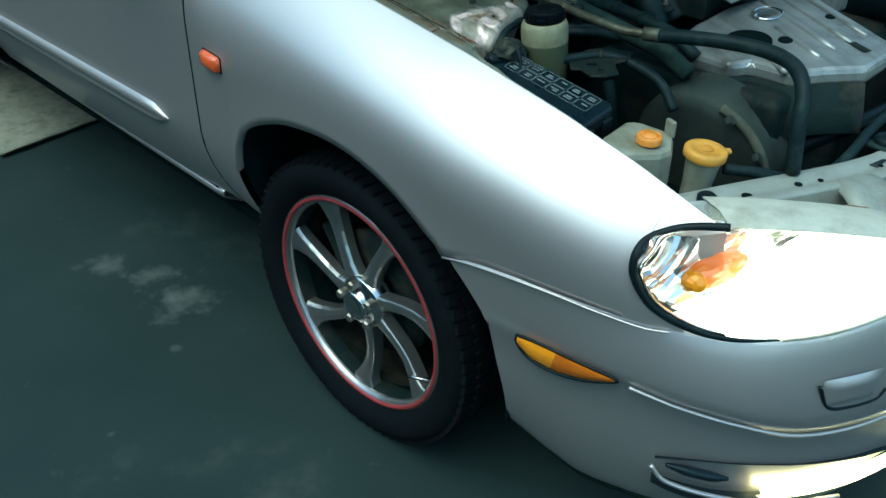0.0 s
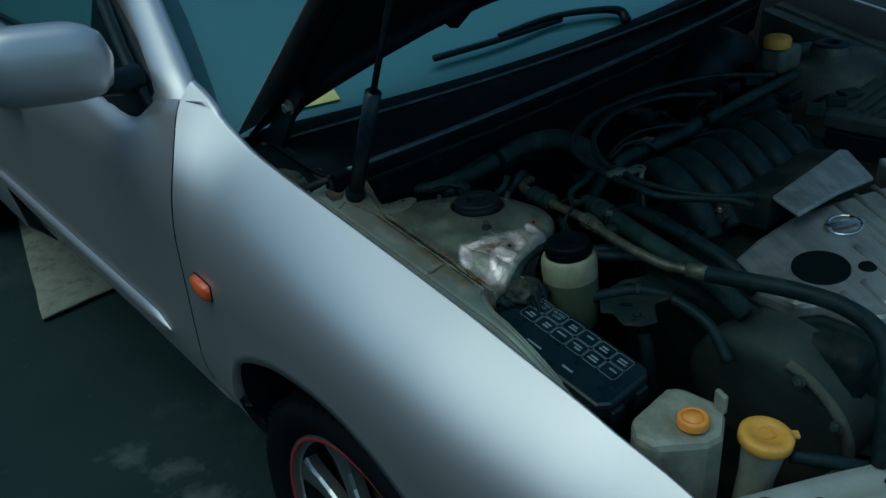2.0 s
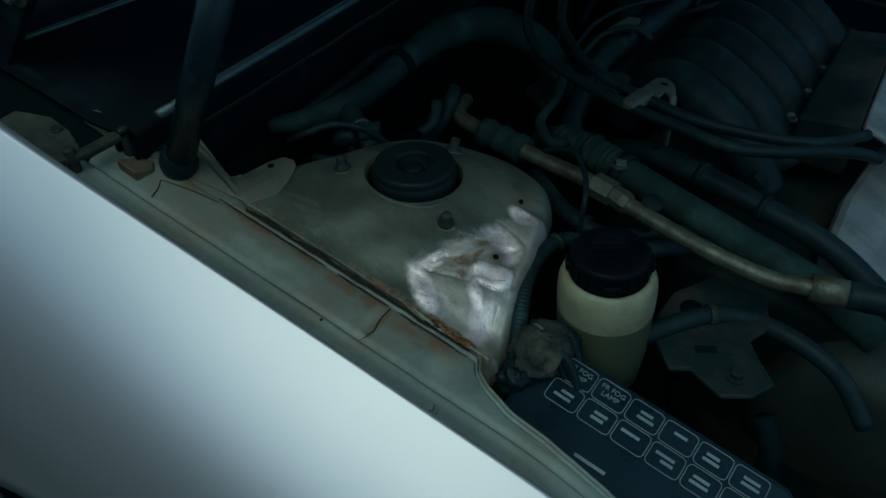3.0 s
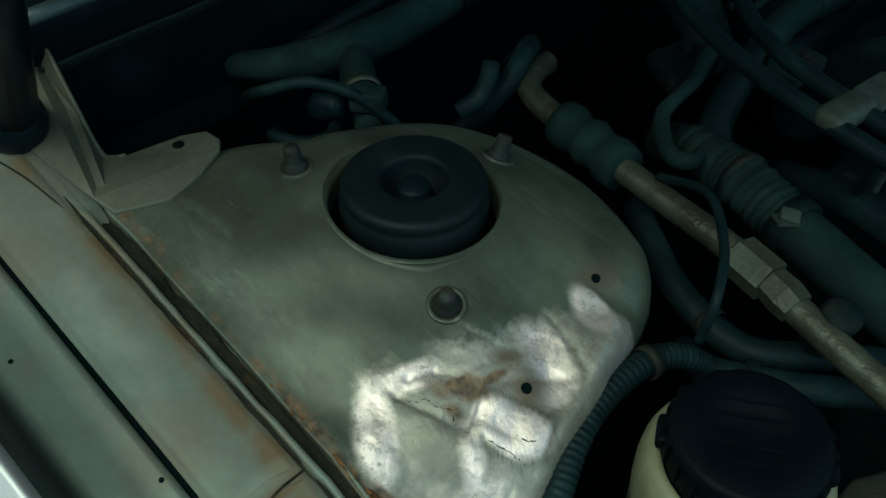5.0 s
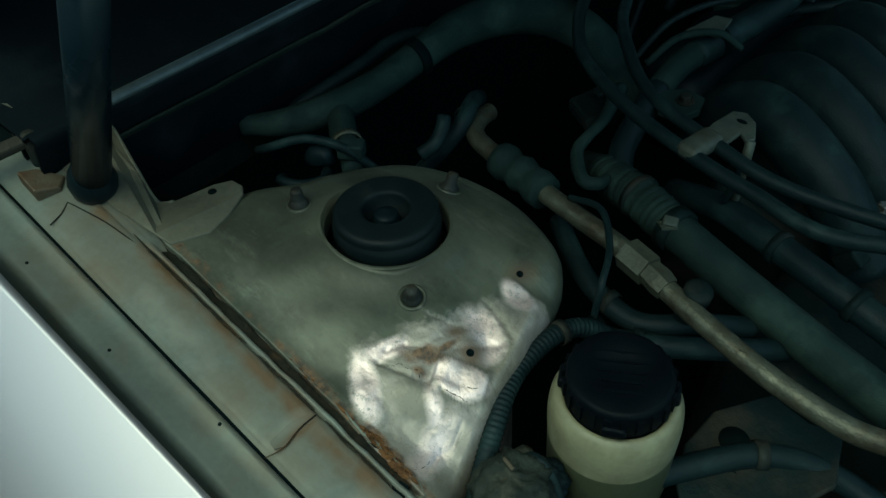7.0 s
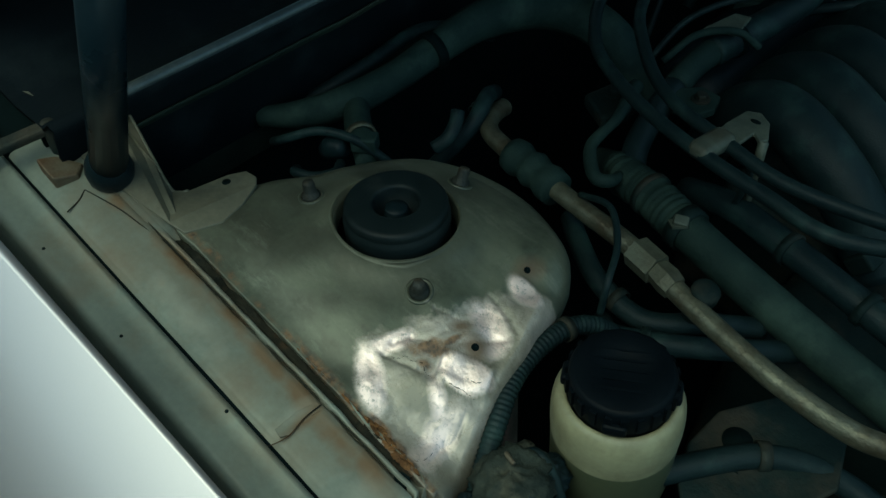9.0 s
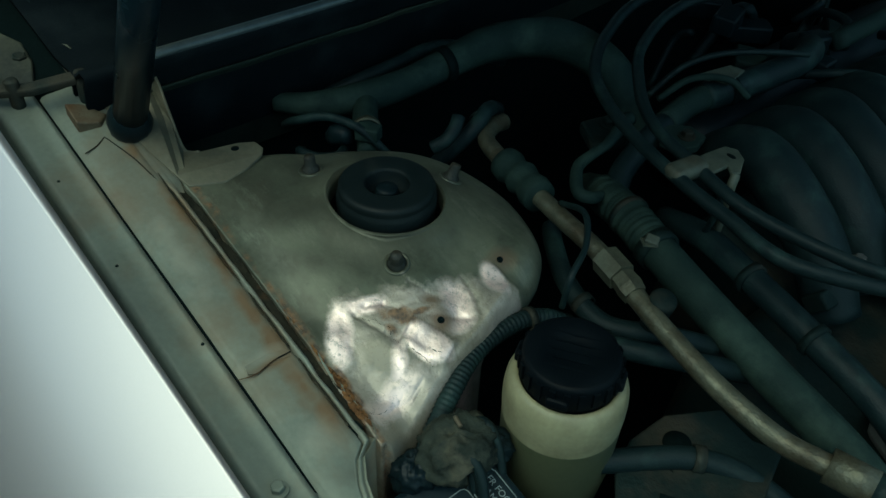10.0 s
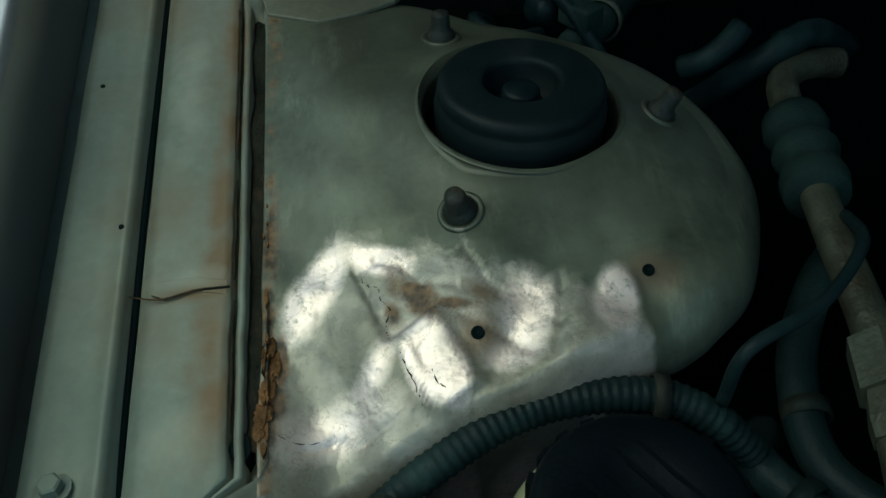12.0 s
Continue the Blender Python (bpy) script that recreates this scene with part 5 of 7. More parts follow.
    warp.inputs["Scale"].default_value = 45
    nt.links.new(tc.outputs["Object"], warp.inputs["Vector"])
    nt.links.new(warp.outputs["Color"], bent.inputs[0])
    bent.inputs[1].default_value = (0.022, 0.022, 0.022)
    nt.links.new(tc.outputs["Object"], bent.inputs[2])
    nt.links.new(bent.outputs[0], plates.inputs["Vector"])
    folds = ramp(plates.outputs["Distance"], 0.0, 0.22)
    relief = calc("MULTIPLY_ADD", grain(260, 4), 0.16, calc("MULTIPLY_ADD", folds, 0.07, grain(62, 3, 0.45)))
    nt.links.new(calc("MULTIPLY", calc("SUBTRACT", relief, 0.58), bare), bump2.inputs["Height"])
    nt.links.new(b.inputs["Normal"].links[0].from_socket, bump2.inputs["Normal"])
    nt.links.new(bump2.outputs[0], b.inputs["Normal"])
    clean = calc("SUBTRACT", 1.0, rust)
    nt.links.new(calc("MULTIPLY", calc("MULTIPLY_ADD", calc("MULTIPLY", bare, bright), 0.42, 0.28), clean), b.inputs["Metallic"])
    worn = calc("MULTIPLY_ADD", nz, 0.28, 0.30)
    nt.links.new(calc("MAXIMUM", worn, calc("MULTIPLY", rust, 0.85)), b.inputs["Roughness"])
    return m


TOWER = tower_material()
SC = Vector((-0.0244, 0.3626, 0.0))


CREASES = [[(0.048, 0.284), (0.060, 0.289), (0.073, 0.294), (0.080, 0.300)], [(0.116, 0.262), (0.113, 0.272), (0.116, 0.285), (0.112, 0.296)], [(0.050, 0.284), (0.047, 0.294), (0.053, 0.305), (0.062, 0.312), (0.066, 0.325)], [(0.075, 0.322), (0.088, 0.343), (0.096, 0.352)], [(0.064, 0.3670), (0.072, 0.3665), (0.086, 0.3640), (0.100, 0.3600)], [(0.078, 0.2960), (0.090, 0.3010), (0.109, 0.3085)], [(0.050, 0.330), (0.062, 0.336), (0.072, 0.343)]]


def tower_z(x, y):
    dx, dy = x - SC.x, y - SC.y
    r = math.hypot(dx, dy)
    z = 0.8292 - 0.0607 * dx - 0.0856 * dy + 1.45 * dx * dy - 1.15 * dx * dx - 1.26 * dy * dy + 0.0052 * math.exp(-((r - 0.0452) / 0.016) ** 2)
    z -= 6.0 * max(0.0, dy - 0.055) ** 2
    seam = math.exp(-((min(0, 0.243 - y)) / 0.022) ** 2)
    z += (shelf_z(x) + 0.0005 - z) * seam
    bare = min(1, max(0, (x - 0.03) / 0.03)) * (1 if y < 0.41 else max(0, 1 - (y - 0.41) / 0.03))
    z += bare * (0.0070 * noise.noise((x * 24, y * 30, 1.5)) + 0.0016 * noise.noise((x * 70, y * 70, 4)))
    # a beaten-in square flap of metal
    u = (x - 0.0945) * 0.891 + (y - 0.3145) * 0.454
    v = -(x - 0.0945) * 0.454 + (y - 0.3145) * 0.891
    if abs(u) < 0.0185 and abs(v) < 0.0118:
        z += (0.0022 + 0.05 * u) * min(1, (0.0185 - abs(u)) / 0.0015, (0.0118 - abs(v)) / 0.0015)
    w = 1 - ((x - 0.080) / 0.017) ** 2 - ((y - 0.386) / 0.013) ** 2
    if w > 0:
        z += 0.20 * (y - 0.386) * min(1, w * 2)
    for line in CREASES:
        for (ax, ay), (bx, by) in zip(line, line[1:]):
            ll = (bx - ax) ** 2 + (by - ay) ** 2
            t = min(1, max(0, ((x - ax) * (bx - ax) + (y - ay) * (by - ay)) / ll))
            dd = math.hypot(x - ax - t * (bx - ax), y - ay - t * (by - ay))
            if dd < 0.0020:
                z -= 0.0012 * (1 - dd / 0.0020)
    z += 0.0012 * noise.noise((x * 25, y * 25, 8))
    return z


def strut_tower(parent):
    edge = [(0.136, 0.2465), (0.10, 0.2455), (0.05, 0.2450), (0.0, 0.2440), (-0.05, 0.2425), (-0.10, 0.2410), (-0.128, 0.2410), (-0.136, 0.262), (-0.130, 0.290), (-0.120, 0.318), (-0.104, 0.345), (-0.098, 0.372), (-0.088, 0.402), (-0.072, 0.432), (-0.048, 0.450), (-0.020, 0.4565), (0.005, 0.4535), (0.026, 0.4465), (0.047, 0.438), (0.063, 0.428), (0.0760, 0.412), (0.0868, 0.395), (0.0970, 0.375), (0.105, 0.352), (0.112, 0.32), (0.122, 0.292), (0.131, 0.265)]
    loop = curve([(x, y, 0) for x, y in edge] + [(edge[0][0], edge[0][1], 0)], 11)[:-1]
    n = len(loop)
    rows = []
    m = 76
    for k in range(m + 1):
        f = (k / m)
        row = []
        for p in loop:
            d = (p - SC)
            L = math.hypot(d.x, d.y)
            r0 = 0.0452
            r = r0 + (L - r0) * f
            x, y = SC.x + d.x / L * r, SC.y + d.y / L * r
            z = tower_z(x, y)
            if k == 0:
                z -= 0.010
            if k == 1:
                z += 0.002
            row.append((x, y, z))
        rows.append(row)
    for out, drop in ((0.006, 0.002), (0.011, 0.0055), (0.0150, 0.011), (0.0172, 0.018), (0.0178, 0.024), (0.0150, 0.027), (-0.004, 0.045), (-0.022, 0.08), (-0.022, 0.3)):
        row = []
        for i, p in enumerate(loop):
            t = (loop[(i + 1) % n] - loop[i - 1]).normalized()
            nrm = Vector((t.y, -t.x, 0))
            if (p + nrm * 0.01 - SC).length < (p - SC).length:
                nrm = -nrm
            full = 1.0 if p.x < 0.04 else 0.35 + 0.65 * min(1, max(0, (p.y - 0.372) / 0.04))
            q = p + nrm * (out * full if p.y > 0.250 else 0.0)
            row.append((q.x, q.y, tower_z(p.x, p.y) - drop))
        rows.append(row)
    T = part("strut_tower", sheet(rows, None, True), TOWER, parent, "worn khaki strut tower with bare crumpled metal, painted glints and rust")
    def slope(x, y):
        e = 0.006
        return Vector(((tower_z(x - e, y) - tower_z(x + e, y)) / (2 * e), (tower_z(x, y - e) - tower_z(x, y + e)) / (2 * e), 1)).normalized()

    for x, y, r in ((0.0683, 0.4014, 0.0020), (0.0865, 0.3318, 0.0022)):
        part("hole", lathe([(r * 1.25, -0.0004), (r * 1.15, 0.0006), (r * 1.05, 0.0007), (r, 0.0006), (0.0001, 0.0004)], (x, y, tower_z(x, y) + 0.0008), slope(x, y), 18), DARKBAY, T, "small dark hole")
    for line, w in (([(0.0705, 0.2985), (0.0765, 0.2962), (0.0815, 0.2972), (0.0875, 0.3008), (0.0945, 0.3030), (0.1005, 0.3058), (0.1085, 0.3085)], 0.0004), ([(0.0535, 0.2870), (0.0575, 0.2895), (0.0595, 0.2935), (0.0655, 0.2950), (0.0705, 0.2985)], 0.0003), ([(0.098, 0.3130), (0.1035, 0.3150), (0.106, 0.3180)], 0.0004), ([(0.112, 0.2530), (0.1135, 0.2600), (0.1120, 0.2680)], 0.0003)):
        fine = curve([(x, y, 0) for x, y in line], 6)
        jag = [(p.x + 0.0007 * noise.noise((p.x * 900, p.y * 900, 1)), p.y + 0.0007 * noise.noise((p.x * 900, p.y * 900, 6))) for p in fine]
        part("crack", tube([(x, y, tower_z(x, y) - 0.00005) for x, y in jag], [max(0.00003, w * (0.45 + 1.1 * noise.noise((k * 0.55, w * 9000, 2)))) for k in range(len(jag))], 6, smoothed=1), SEALER, T, "dark crack in the metal")
    for x, y in ((0.0345, 0.3303), (-0.0287, 0.4293), (-0.0845, 0.3305)):
        up = slope(x, y)
        S = part("mount_stud", lathe([(0.0072, 0.0), (0.0068, 0.0034), (0.0056, 0.0044), (0.0048, 0.0060), (0.0046, 0.0118), (0.0040, 0.0138), (0.0001, 0.0141)], (x, y, tower_z(x, y)), up, 20), STUDMETAL, T, "dusty dark stud with a nut")
        part("washer", lathe([(0.0100, -0.0012), (0.0100, 0.0009), (0.0092, 0.0015), (0.0074, 0.0013), (0.0070, 0.0)], (x, y, tower_z(x, y)), up, 24), TOWER, S, "thin pale washer")
    # the upper strut mount: a rubber disc with a deep centre, sunk in the tower's opening
    zc = 0.8317
    ax = (-0.01, 0.04, 1)
    S = part("strut_mount", lathe([(0.0380, -0.030), (0.0392, -0.004), (0.0394, 0.0015), (0.0388, 0.0045), (0.0379, 0.0060), (0.0376, 0.0072), (0.0380, 0.0090), (0.0379, 0.0112), (0.0370, 0.0130), (0.0352, 0.0141), (0.0330, 0.0144), (0.0200, 0.0144), (0.0182, 0.0140), (0.0172, 0.0130), (0.0168, 0.0110), (0.0168, -0.006), (0.0001, -0.006)], (SC.x, SC.y, zc), ax, 64), MOUNTRUBBER, T, "black rubber strut mount with a deep centre")
    part("strut_nut", lathe([(0.0110, -0.008), (0.0110, 0.002), (0.0090, 0.003), (0.0088, 0.0080), (0.0075, 0.0095), (0.0001, 0.0098)], (SC.x, SC.y, zc), ax, 24), BLACK, S)
    part("mount_ring", lathe([(0.0440, -0.014), (0.0446, -0.0030), (0.0452, -0.0006), (0.0462, 0.0), (0.0478, -0.0012)], (SC.x, SC.y, zc + 0.0006), (0.02, 0.07, 1), 64), TOWER, S)
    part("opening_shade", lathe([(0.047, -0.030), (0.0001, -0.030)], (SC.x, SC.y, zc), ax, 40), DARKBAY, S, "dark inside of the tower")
    return T


STRUT = strut_tower(CAR)


def inner_wing(parent, mirror=False):
    """The sheet metal shelf between the fender and the tower, with its gutter and ribs."""
    sec = [(0.128, -0.036), (0.134, -0.040), (0.147, -0.040), (0.1525, -0.016), (0.1550, 0.0010), (0.1575, 0.0056), (0.1620, 0.0060), (0.1740, 0.0048), (0.1815, 0.0038), (0.1838, 0.0054), (0.1862, 0.0052), (0.1880, 0.0030), (0.1888, -0.0030), (0.1912, -0.0042), (0.1940, -0.0012), (0.1985, 0.0), (0.2150, 0.0012), (0.2265, 0.0010), (0.2302, 0.0016), (0.2310, 0.0006), (0.2313, -0.0060), (0.2330, -0.0060), (0.2334, 0.0006), (0.2360, 0.0010), (0.2368, 0.0), (0.2373, -0.0100), (0.2426, -0.0110), (0.2440, -0.0060), (0.2455, 0.0)]
    rows = []
    for x in np.linspace(-0.272, 0.60, 125):
        z0 = shelf_z(x)
        ye = lerp_table([(0.124, 0.30), (0.128, 0.2495), (0.136, 0.2340), (0.150, 0.2265), (0.176, 0.2190), (0.228, 0.2170), (0.267, 0.2165), (0.7, 0.2260)], x)
        row = []
        for k, (y, d) in enumerate(sec):
            wob = 0.0010 * noise.noise((x * 60, y * 30, 6)) if y > 0.228 and x > -0.11 else 0.0
            if x < -0.118 and 0.2305 < y < 0.244:
                d = max(d, 0.0006)
            y += 0.034 * x + wob
            limit = ye - 0.0008 * (len(sec) - k)
            if y > limit:
                y, d = limit, max(-0.002, min(d, 0.0))
            row.append((x, y, z0 + d + wob + 0.0008 * noise.noise((x * 20, y * 40, 3))))
        row.append((row[-1][0], row[-1][1] + 0.001, z0 - 0.35))
        rows.append([(p[0], 2 * MID - p[1], p[2]) if mirror else p for p in row])
    W = part("inner_wing", sheet(rows), GRIME if mirror else SHELF, parent, "far grimy inner wing" if mirror else "dusty grey inner wing shelf with gutter and seam")
    if mirror:
        return W
    bolt((0.130, 0.1745, shelf_z(0.130) + 0.005), W, 0.0046, material=SHELF, name="wing_bolt")
    for x, y in ((-0.0686, 0.1635), (0.0169, 0.1840), (-0.16, 0.160)):
        part("pin_hole", lathe([(0.0013, 0.0), (0.0011, 0.0006), (0.0001, 0.0006)], (x, y, shelf_z(x) + 0.0056), (0.2, 0, 1), 10), DARKBAY, W)
    # the long cracked line of seam sealer with rust
    strip = []
    for x in np.linspace(-0.125, 0.118, 90):
        yb = 0.2406 + 0.034 * x + 0.0009 * noise.noise((x * 60, 0, 0))
        h = shelf_z(x) - 0.0042 + 0.0036 * noise.noise((x * 38, 3, 0)) + 0.0012 * noise.noise((x * 140, 3, 5))
        w = 0.0034 + 0.0014 * noise.noise((x * 70, 7, 0))
        strip.append([(x, yb - w, h - 0.006), (x, yb - w, h), (x, yb - w * 0.3, h + 0.0007), (x, yb + w * 0.4, h - 0.0004), (x, yb + w, h + 0.0003), (x, yb + w, h - 0.006)])
    part("seam_sealer", sheet(strip), SEALER, W, "cracked rusty seam sealer")
    for a, c, n in ((-0.14, -0.02, 14), (-0.008, 0.045, 9), (0.055, 0.112, 9)):
        part("seam_crack", tube([(x, 0.2320 + 0.034 * x + 0.0007 * noise.noise((x * 80, 2, 0)), shelf_z(x) + 0.0012) for x in np.linspace(a, c, n)], [0.0003 if k in (0, n - 1) else 0.0007 for k in range(n)], 6, smoothed=3), SEALER, W, "thin dark crack along the seam")
    rnd = random.Random(5)
    for k in range(30):
        x = 0.12 - 0.15 * rnd.random() ** 1.6
        y = 0.2440 + 0.002 * rnd.random() + 0.034 * x
        s = 0.0004 + 0.0009 * rnd.random() ** 2
        part("rust_scale", prism([(x + s * rnd.uniform(0.6, 1.4) * 2.4 * math.cos(a), y + s * rnd.uniform(0.6, 1.2) * math.sin(a)) for a in np.linspace(0, 2 * math.pi, 7, endpoint=False)], lambda a, c: shelf_z(a) - 0.001, lambda a, c: shelf_z(a) + 0.0009), RUST, W, smooth=False)
    part("torn_hole", prism([(0.1075, 0.2385), (0.1115, 0.2365), (0.1170, 0.2350), (0.1215, 0.2375), (0.1225, 0.2415), (0.1180, 0.2435), (0.1130, 0.2425)], lambda a, c: shelf_z(a) - 0.010, lambda a, c: shelf_z(a) - 0.0012), DARKBAY, W, "rusted through hole", smooth=False)
    part("panel_crack", tube([(0.048, 0.187, shelf_z(0.048) + 0.001), (0.052, 0.203, shelf_z(0.052) + 0.0020), (0.049, 0.218, shelf_z(0.049) + 0.0020), (0.0485, 0.232, shelf_z(0.0485) + 0.002)], [0.0002, 0.0005, 0.0006, 0.0006], 6), SEALER, W, "crack across the shelf")
    for line in ([(-0.113, 0.2280), (-0.135, 0.2235), (-0.160, 0.2190), (-0.180, 0.2130), (-0.193, 0.2085)], [(-0.193, 0.2085), (-0.187, 0.2000), (-0.183, 0.1890)]):
        part("seam_crack", tube([(x, y, shelf_z(x) + 0.0010) for x, y in line], 0.0006, 6, smoothed=3), SEALER, W, "thin dark lap joint")
    part("lapped_edge", prism([(0.043, 0.200), (0.049, 0.199), (0.052, 0.206), (0.049, 0.218), (0.0515, 0.231), (0.045, 0.231), (0.042, 0.218)], lambda a, c: shelf_z(a) + 0.0002, lambda a, c: shelf_z(a) + 0.0017), SHELF, W, smooth=False, bevel=0.0004)
    # the raised corner bracket behind the tower
    def bracket_z(a, c):
        f = min(1, max(0, (c - 0.236) / 0.026))
        return (shelf_z(a) + 0.0012) * (1 - f) + (0.8345 + 0.75 * min(0.05, max(0, -0.165 - a))) * f

    br = part("corner_bracket", prism([(-0.116, 0.2415), (-0.108, 0.268), (-0.114, 0.290), (-0.124, 0.3085), (-0.132, 0.3140), (-0.1435, 0.3125), (-0.1500, 0.300), (-0.1560, 0.270), (-0.1640, 0.2605), (-0.190, 0.263), (-0.218, 0.2672), (-0.240, 0.2700), (-0.243, 0.262), (-0.238, 0.225), (-0.22, 0.222), (-0.16, 0.232), (-0.13, 0.238)], lambda a, c: bracket_z(a, c) - 0.0015, lambda a, c: bracket_z(a, c) + 0.0015), BRACKET, W, "brownish khaki bracket plate with small holes", smooth=False, bevel=0.0008)
    part("hole", lathe([(0.0034, 0.0), (0.0034, 0.0006), (0.0001, 0.0006)], (-0.1435, 0.2945, bracket_z(-0.1435, 0.2945) + 0.0012), (0, 0, 1), 14), DARKBAY, br)
    part("slot", ball((-0.1235, 0.2815, bracket_z(-0.1235, 0.2815) + 0.0015), 0.0036, None, (1.6, 0.7, 0.22), 10), DARKBAY, br)
    part("bracket_lip", tube([(x, y, bracket_z(x, y) + 0.001) for x, y in ((-0.1560, 0.2690), (-0.1645, 0.2602), (-0.19, 0.2628), (-0.218, 0.2670), (-0.24, 0.2695))], 0.0014, 8), BRACKET, W)
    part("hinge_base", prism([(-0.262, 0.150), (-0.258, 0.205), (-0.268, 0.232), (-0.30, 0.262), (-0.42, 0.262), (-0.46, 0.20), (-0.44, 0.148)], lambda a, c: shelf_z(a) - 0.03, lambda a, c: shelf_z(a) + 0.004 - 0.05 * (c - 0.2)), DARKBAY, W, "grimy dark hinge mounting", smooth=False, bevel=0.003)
    part("stepped_bracket", prism([(-0.231, 0.194), (-0.229, 0.207), (-0.214, 0.220), (-0.204, 0.211), (-0.207, 0.194)], lambda a, c: shelf_z(a) - 0.002, lambda a, c: shelf_z(a) + 0.0085 - 0.25 * (c - 0.2)), RUSTY, W, "dull rusty bracket by the hood hinge", smooth=False, bevel=0.0015)
    part("hinge_plate", prism([(-0.345, 0.176), (-0.332, 0.184), (-0.316, 0.193), (-0.290, 0.192), (-0.266, 0.184), (-0.262, 0.168), (-0.272, 0.157), (-0.345, 0.152)], lambda a, c: shelf_z(a) - 0.002, lambda a, c: shelf_z(a) + 0.009 + 0.004 * noise.noise((a * 60, c * 60, 2))), GRIME, W, "dusty khaki sheet by the hood hinge", smooth=False, bevel=0.0012)
    part("hinge_tab", prism([(-0.297, 0.211), (-0.286, 0.223), (-0.262, 0.227), (-0.242, 0.230), (-0.240, 0.218), (-0.266, 0.212)], lambda a, c: shelf_z(a) - 0.002, lambda a, c: shelf_z(a) + 0.018), BRACKET, W, "brownish hinge tab", smooth=False, bevel=0.002)
    part("hinge_shim", box((-0.233, 0.226, shelf_z(-0.233) + 0.008), (0.010, 0.017, 0.012), None, 12), SHELF, W, bevel=0.002)
    part("hinge_bar", prism([(-0.264, 0.148), (-0.250, 0.176), (-0.246, 0.208), (-0.241, 0.236), (-0.231, 0.236), (-0.236, 0.206), (-0.240, 0.175), (-0.252, 0.148)], lambda a, c: shelf_z(a) + 0.014 + 0.06 * (c - 0.15), lambda a, c: shelf_z(a) + 0.021 + 0.06 * (c - 0.15)), BLOCK, W, "dark hinge link bar", smooth=False, bevel=0.002)
    for x, y in ((-0.250, 0.165), (-0.238, 0.214)):
        part("hinge_pin", lathe([(0.0055, -0.02), (0.0055, 0.026), (0.0045, 0.028), (0.0001, 0.028)], (x, y, shelf_z(x)), (0, 0, 1), 14), BLOCK, W)
    part("hinge_arm", tube([(-0.262, 0.214, 0.862), (-0.30, 0.218, 0.876), (-0.36, 0.216, 0.895), (-0.42, 0.212, 0.905)], [0.006, 0.008, 0.008, 0.007], 8), BLACK, W, "black hinge link")
    for x, y in ((-0.30, 0.185), (-0.345, 0.232), (-0.31, 0.24)):
        bolt((x, y, shelf_z(x) + 0.003), W, 0.006, (0.1, 0, 1), BLOCK, "hinge_bolt")
    part("bent_strip", sheet([[(-0.285 - 0.10 * q, 0.164 + 0.03 * q, 0.868 + 0.02 * q + 0.006 * math.sin(6 * q)), (-0.287 - 0.10 * q, 0.182 + 0.03 * q, 0.866 + 0.02 * q)] for q in np.linspace(0, 1, 8)]), BLOCK, W, "bent grimy sheet metal strip", solid=0.002)
    return W


WING = inner_wing(CAR)
# a dark strip added in the step, in place of its shadow
part("gutter_shade", tube([(x, 0.1900 + 0.034 * x, shelf_z(x) - 0.0042) for x in (-0.27, -0.1, 0.1, 0.3, 0.58)], 0.0016, 8, smoothed=2), DARKBAY, WING, "dark strip for the shade in the gutter")
inner_wing(CAR, True)

# far strut tower
ft = lathe([(0.040, 0.02), (0.043, 0.018), (0.046, 0.0), (0.11, -0.005), (0.125, -0.02), (0.13, -0.25)], (-0.022, 2 * MID - 0.357, 0.835), seg=40)
FAR = part("strut_tower", ft, GRIME, CAR, "far strut tower")
part("strut_mount", lathe([(0.040, 0.0), (0.040, 0.018), (0.034, 0.022), (0.018, 0.022), (0.016, 0.004), (0.0001, 0.004)], (-0.022, 2 * MID - 0.357, 0.838), seg=36), BLACK, FAR)

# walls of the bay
part("firewall", sheet([[(cowl_front(0.2 + 1.38 * v) - 0.03, 0.2 + 1.38 * v, z) for v in np.linspace(0, 1, 12)] for z in (0.2, 0.5, 0.70, 0.80, 0.88)]), DARKBAY, CAR, "grimy firewall darkened for the shade of the bay", solid=0.004)
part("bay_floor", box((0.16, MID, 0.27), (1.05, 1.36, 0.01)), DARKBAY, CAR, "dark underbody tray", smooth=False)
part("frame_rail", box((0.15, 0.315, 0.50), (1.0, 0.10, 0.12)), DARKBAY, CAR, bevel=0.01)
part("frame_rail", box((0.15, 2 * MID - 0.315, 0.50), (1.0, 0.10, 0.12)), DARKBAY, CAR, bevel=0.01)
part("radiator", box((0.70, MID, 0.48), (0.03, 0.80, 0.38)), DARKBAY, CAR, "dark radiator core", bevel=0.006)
part("radiator_top_tank", tube([(0.69, 0.52, 0.675), (0.69, MID, 0.675), (0.69, 1.26, 0.675)], 0.024, 10), BLACK, CAR, "black radiator top tank")

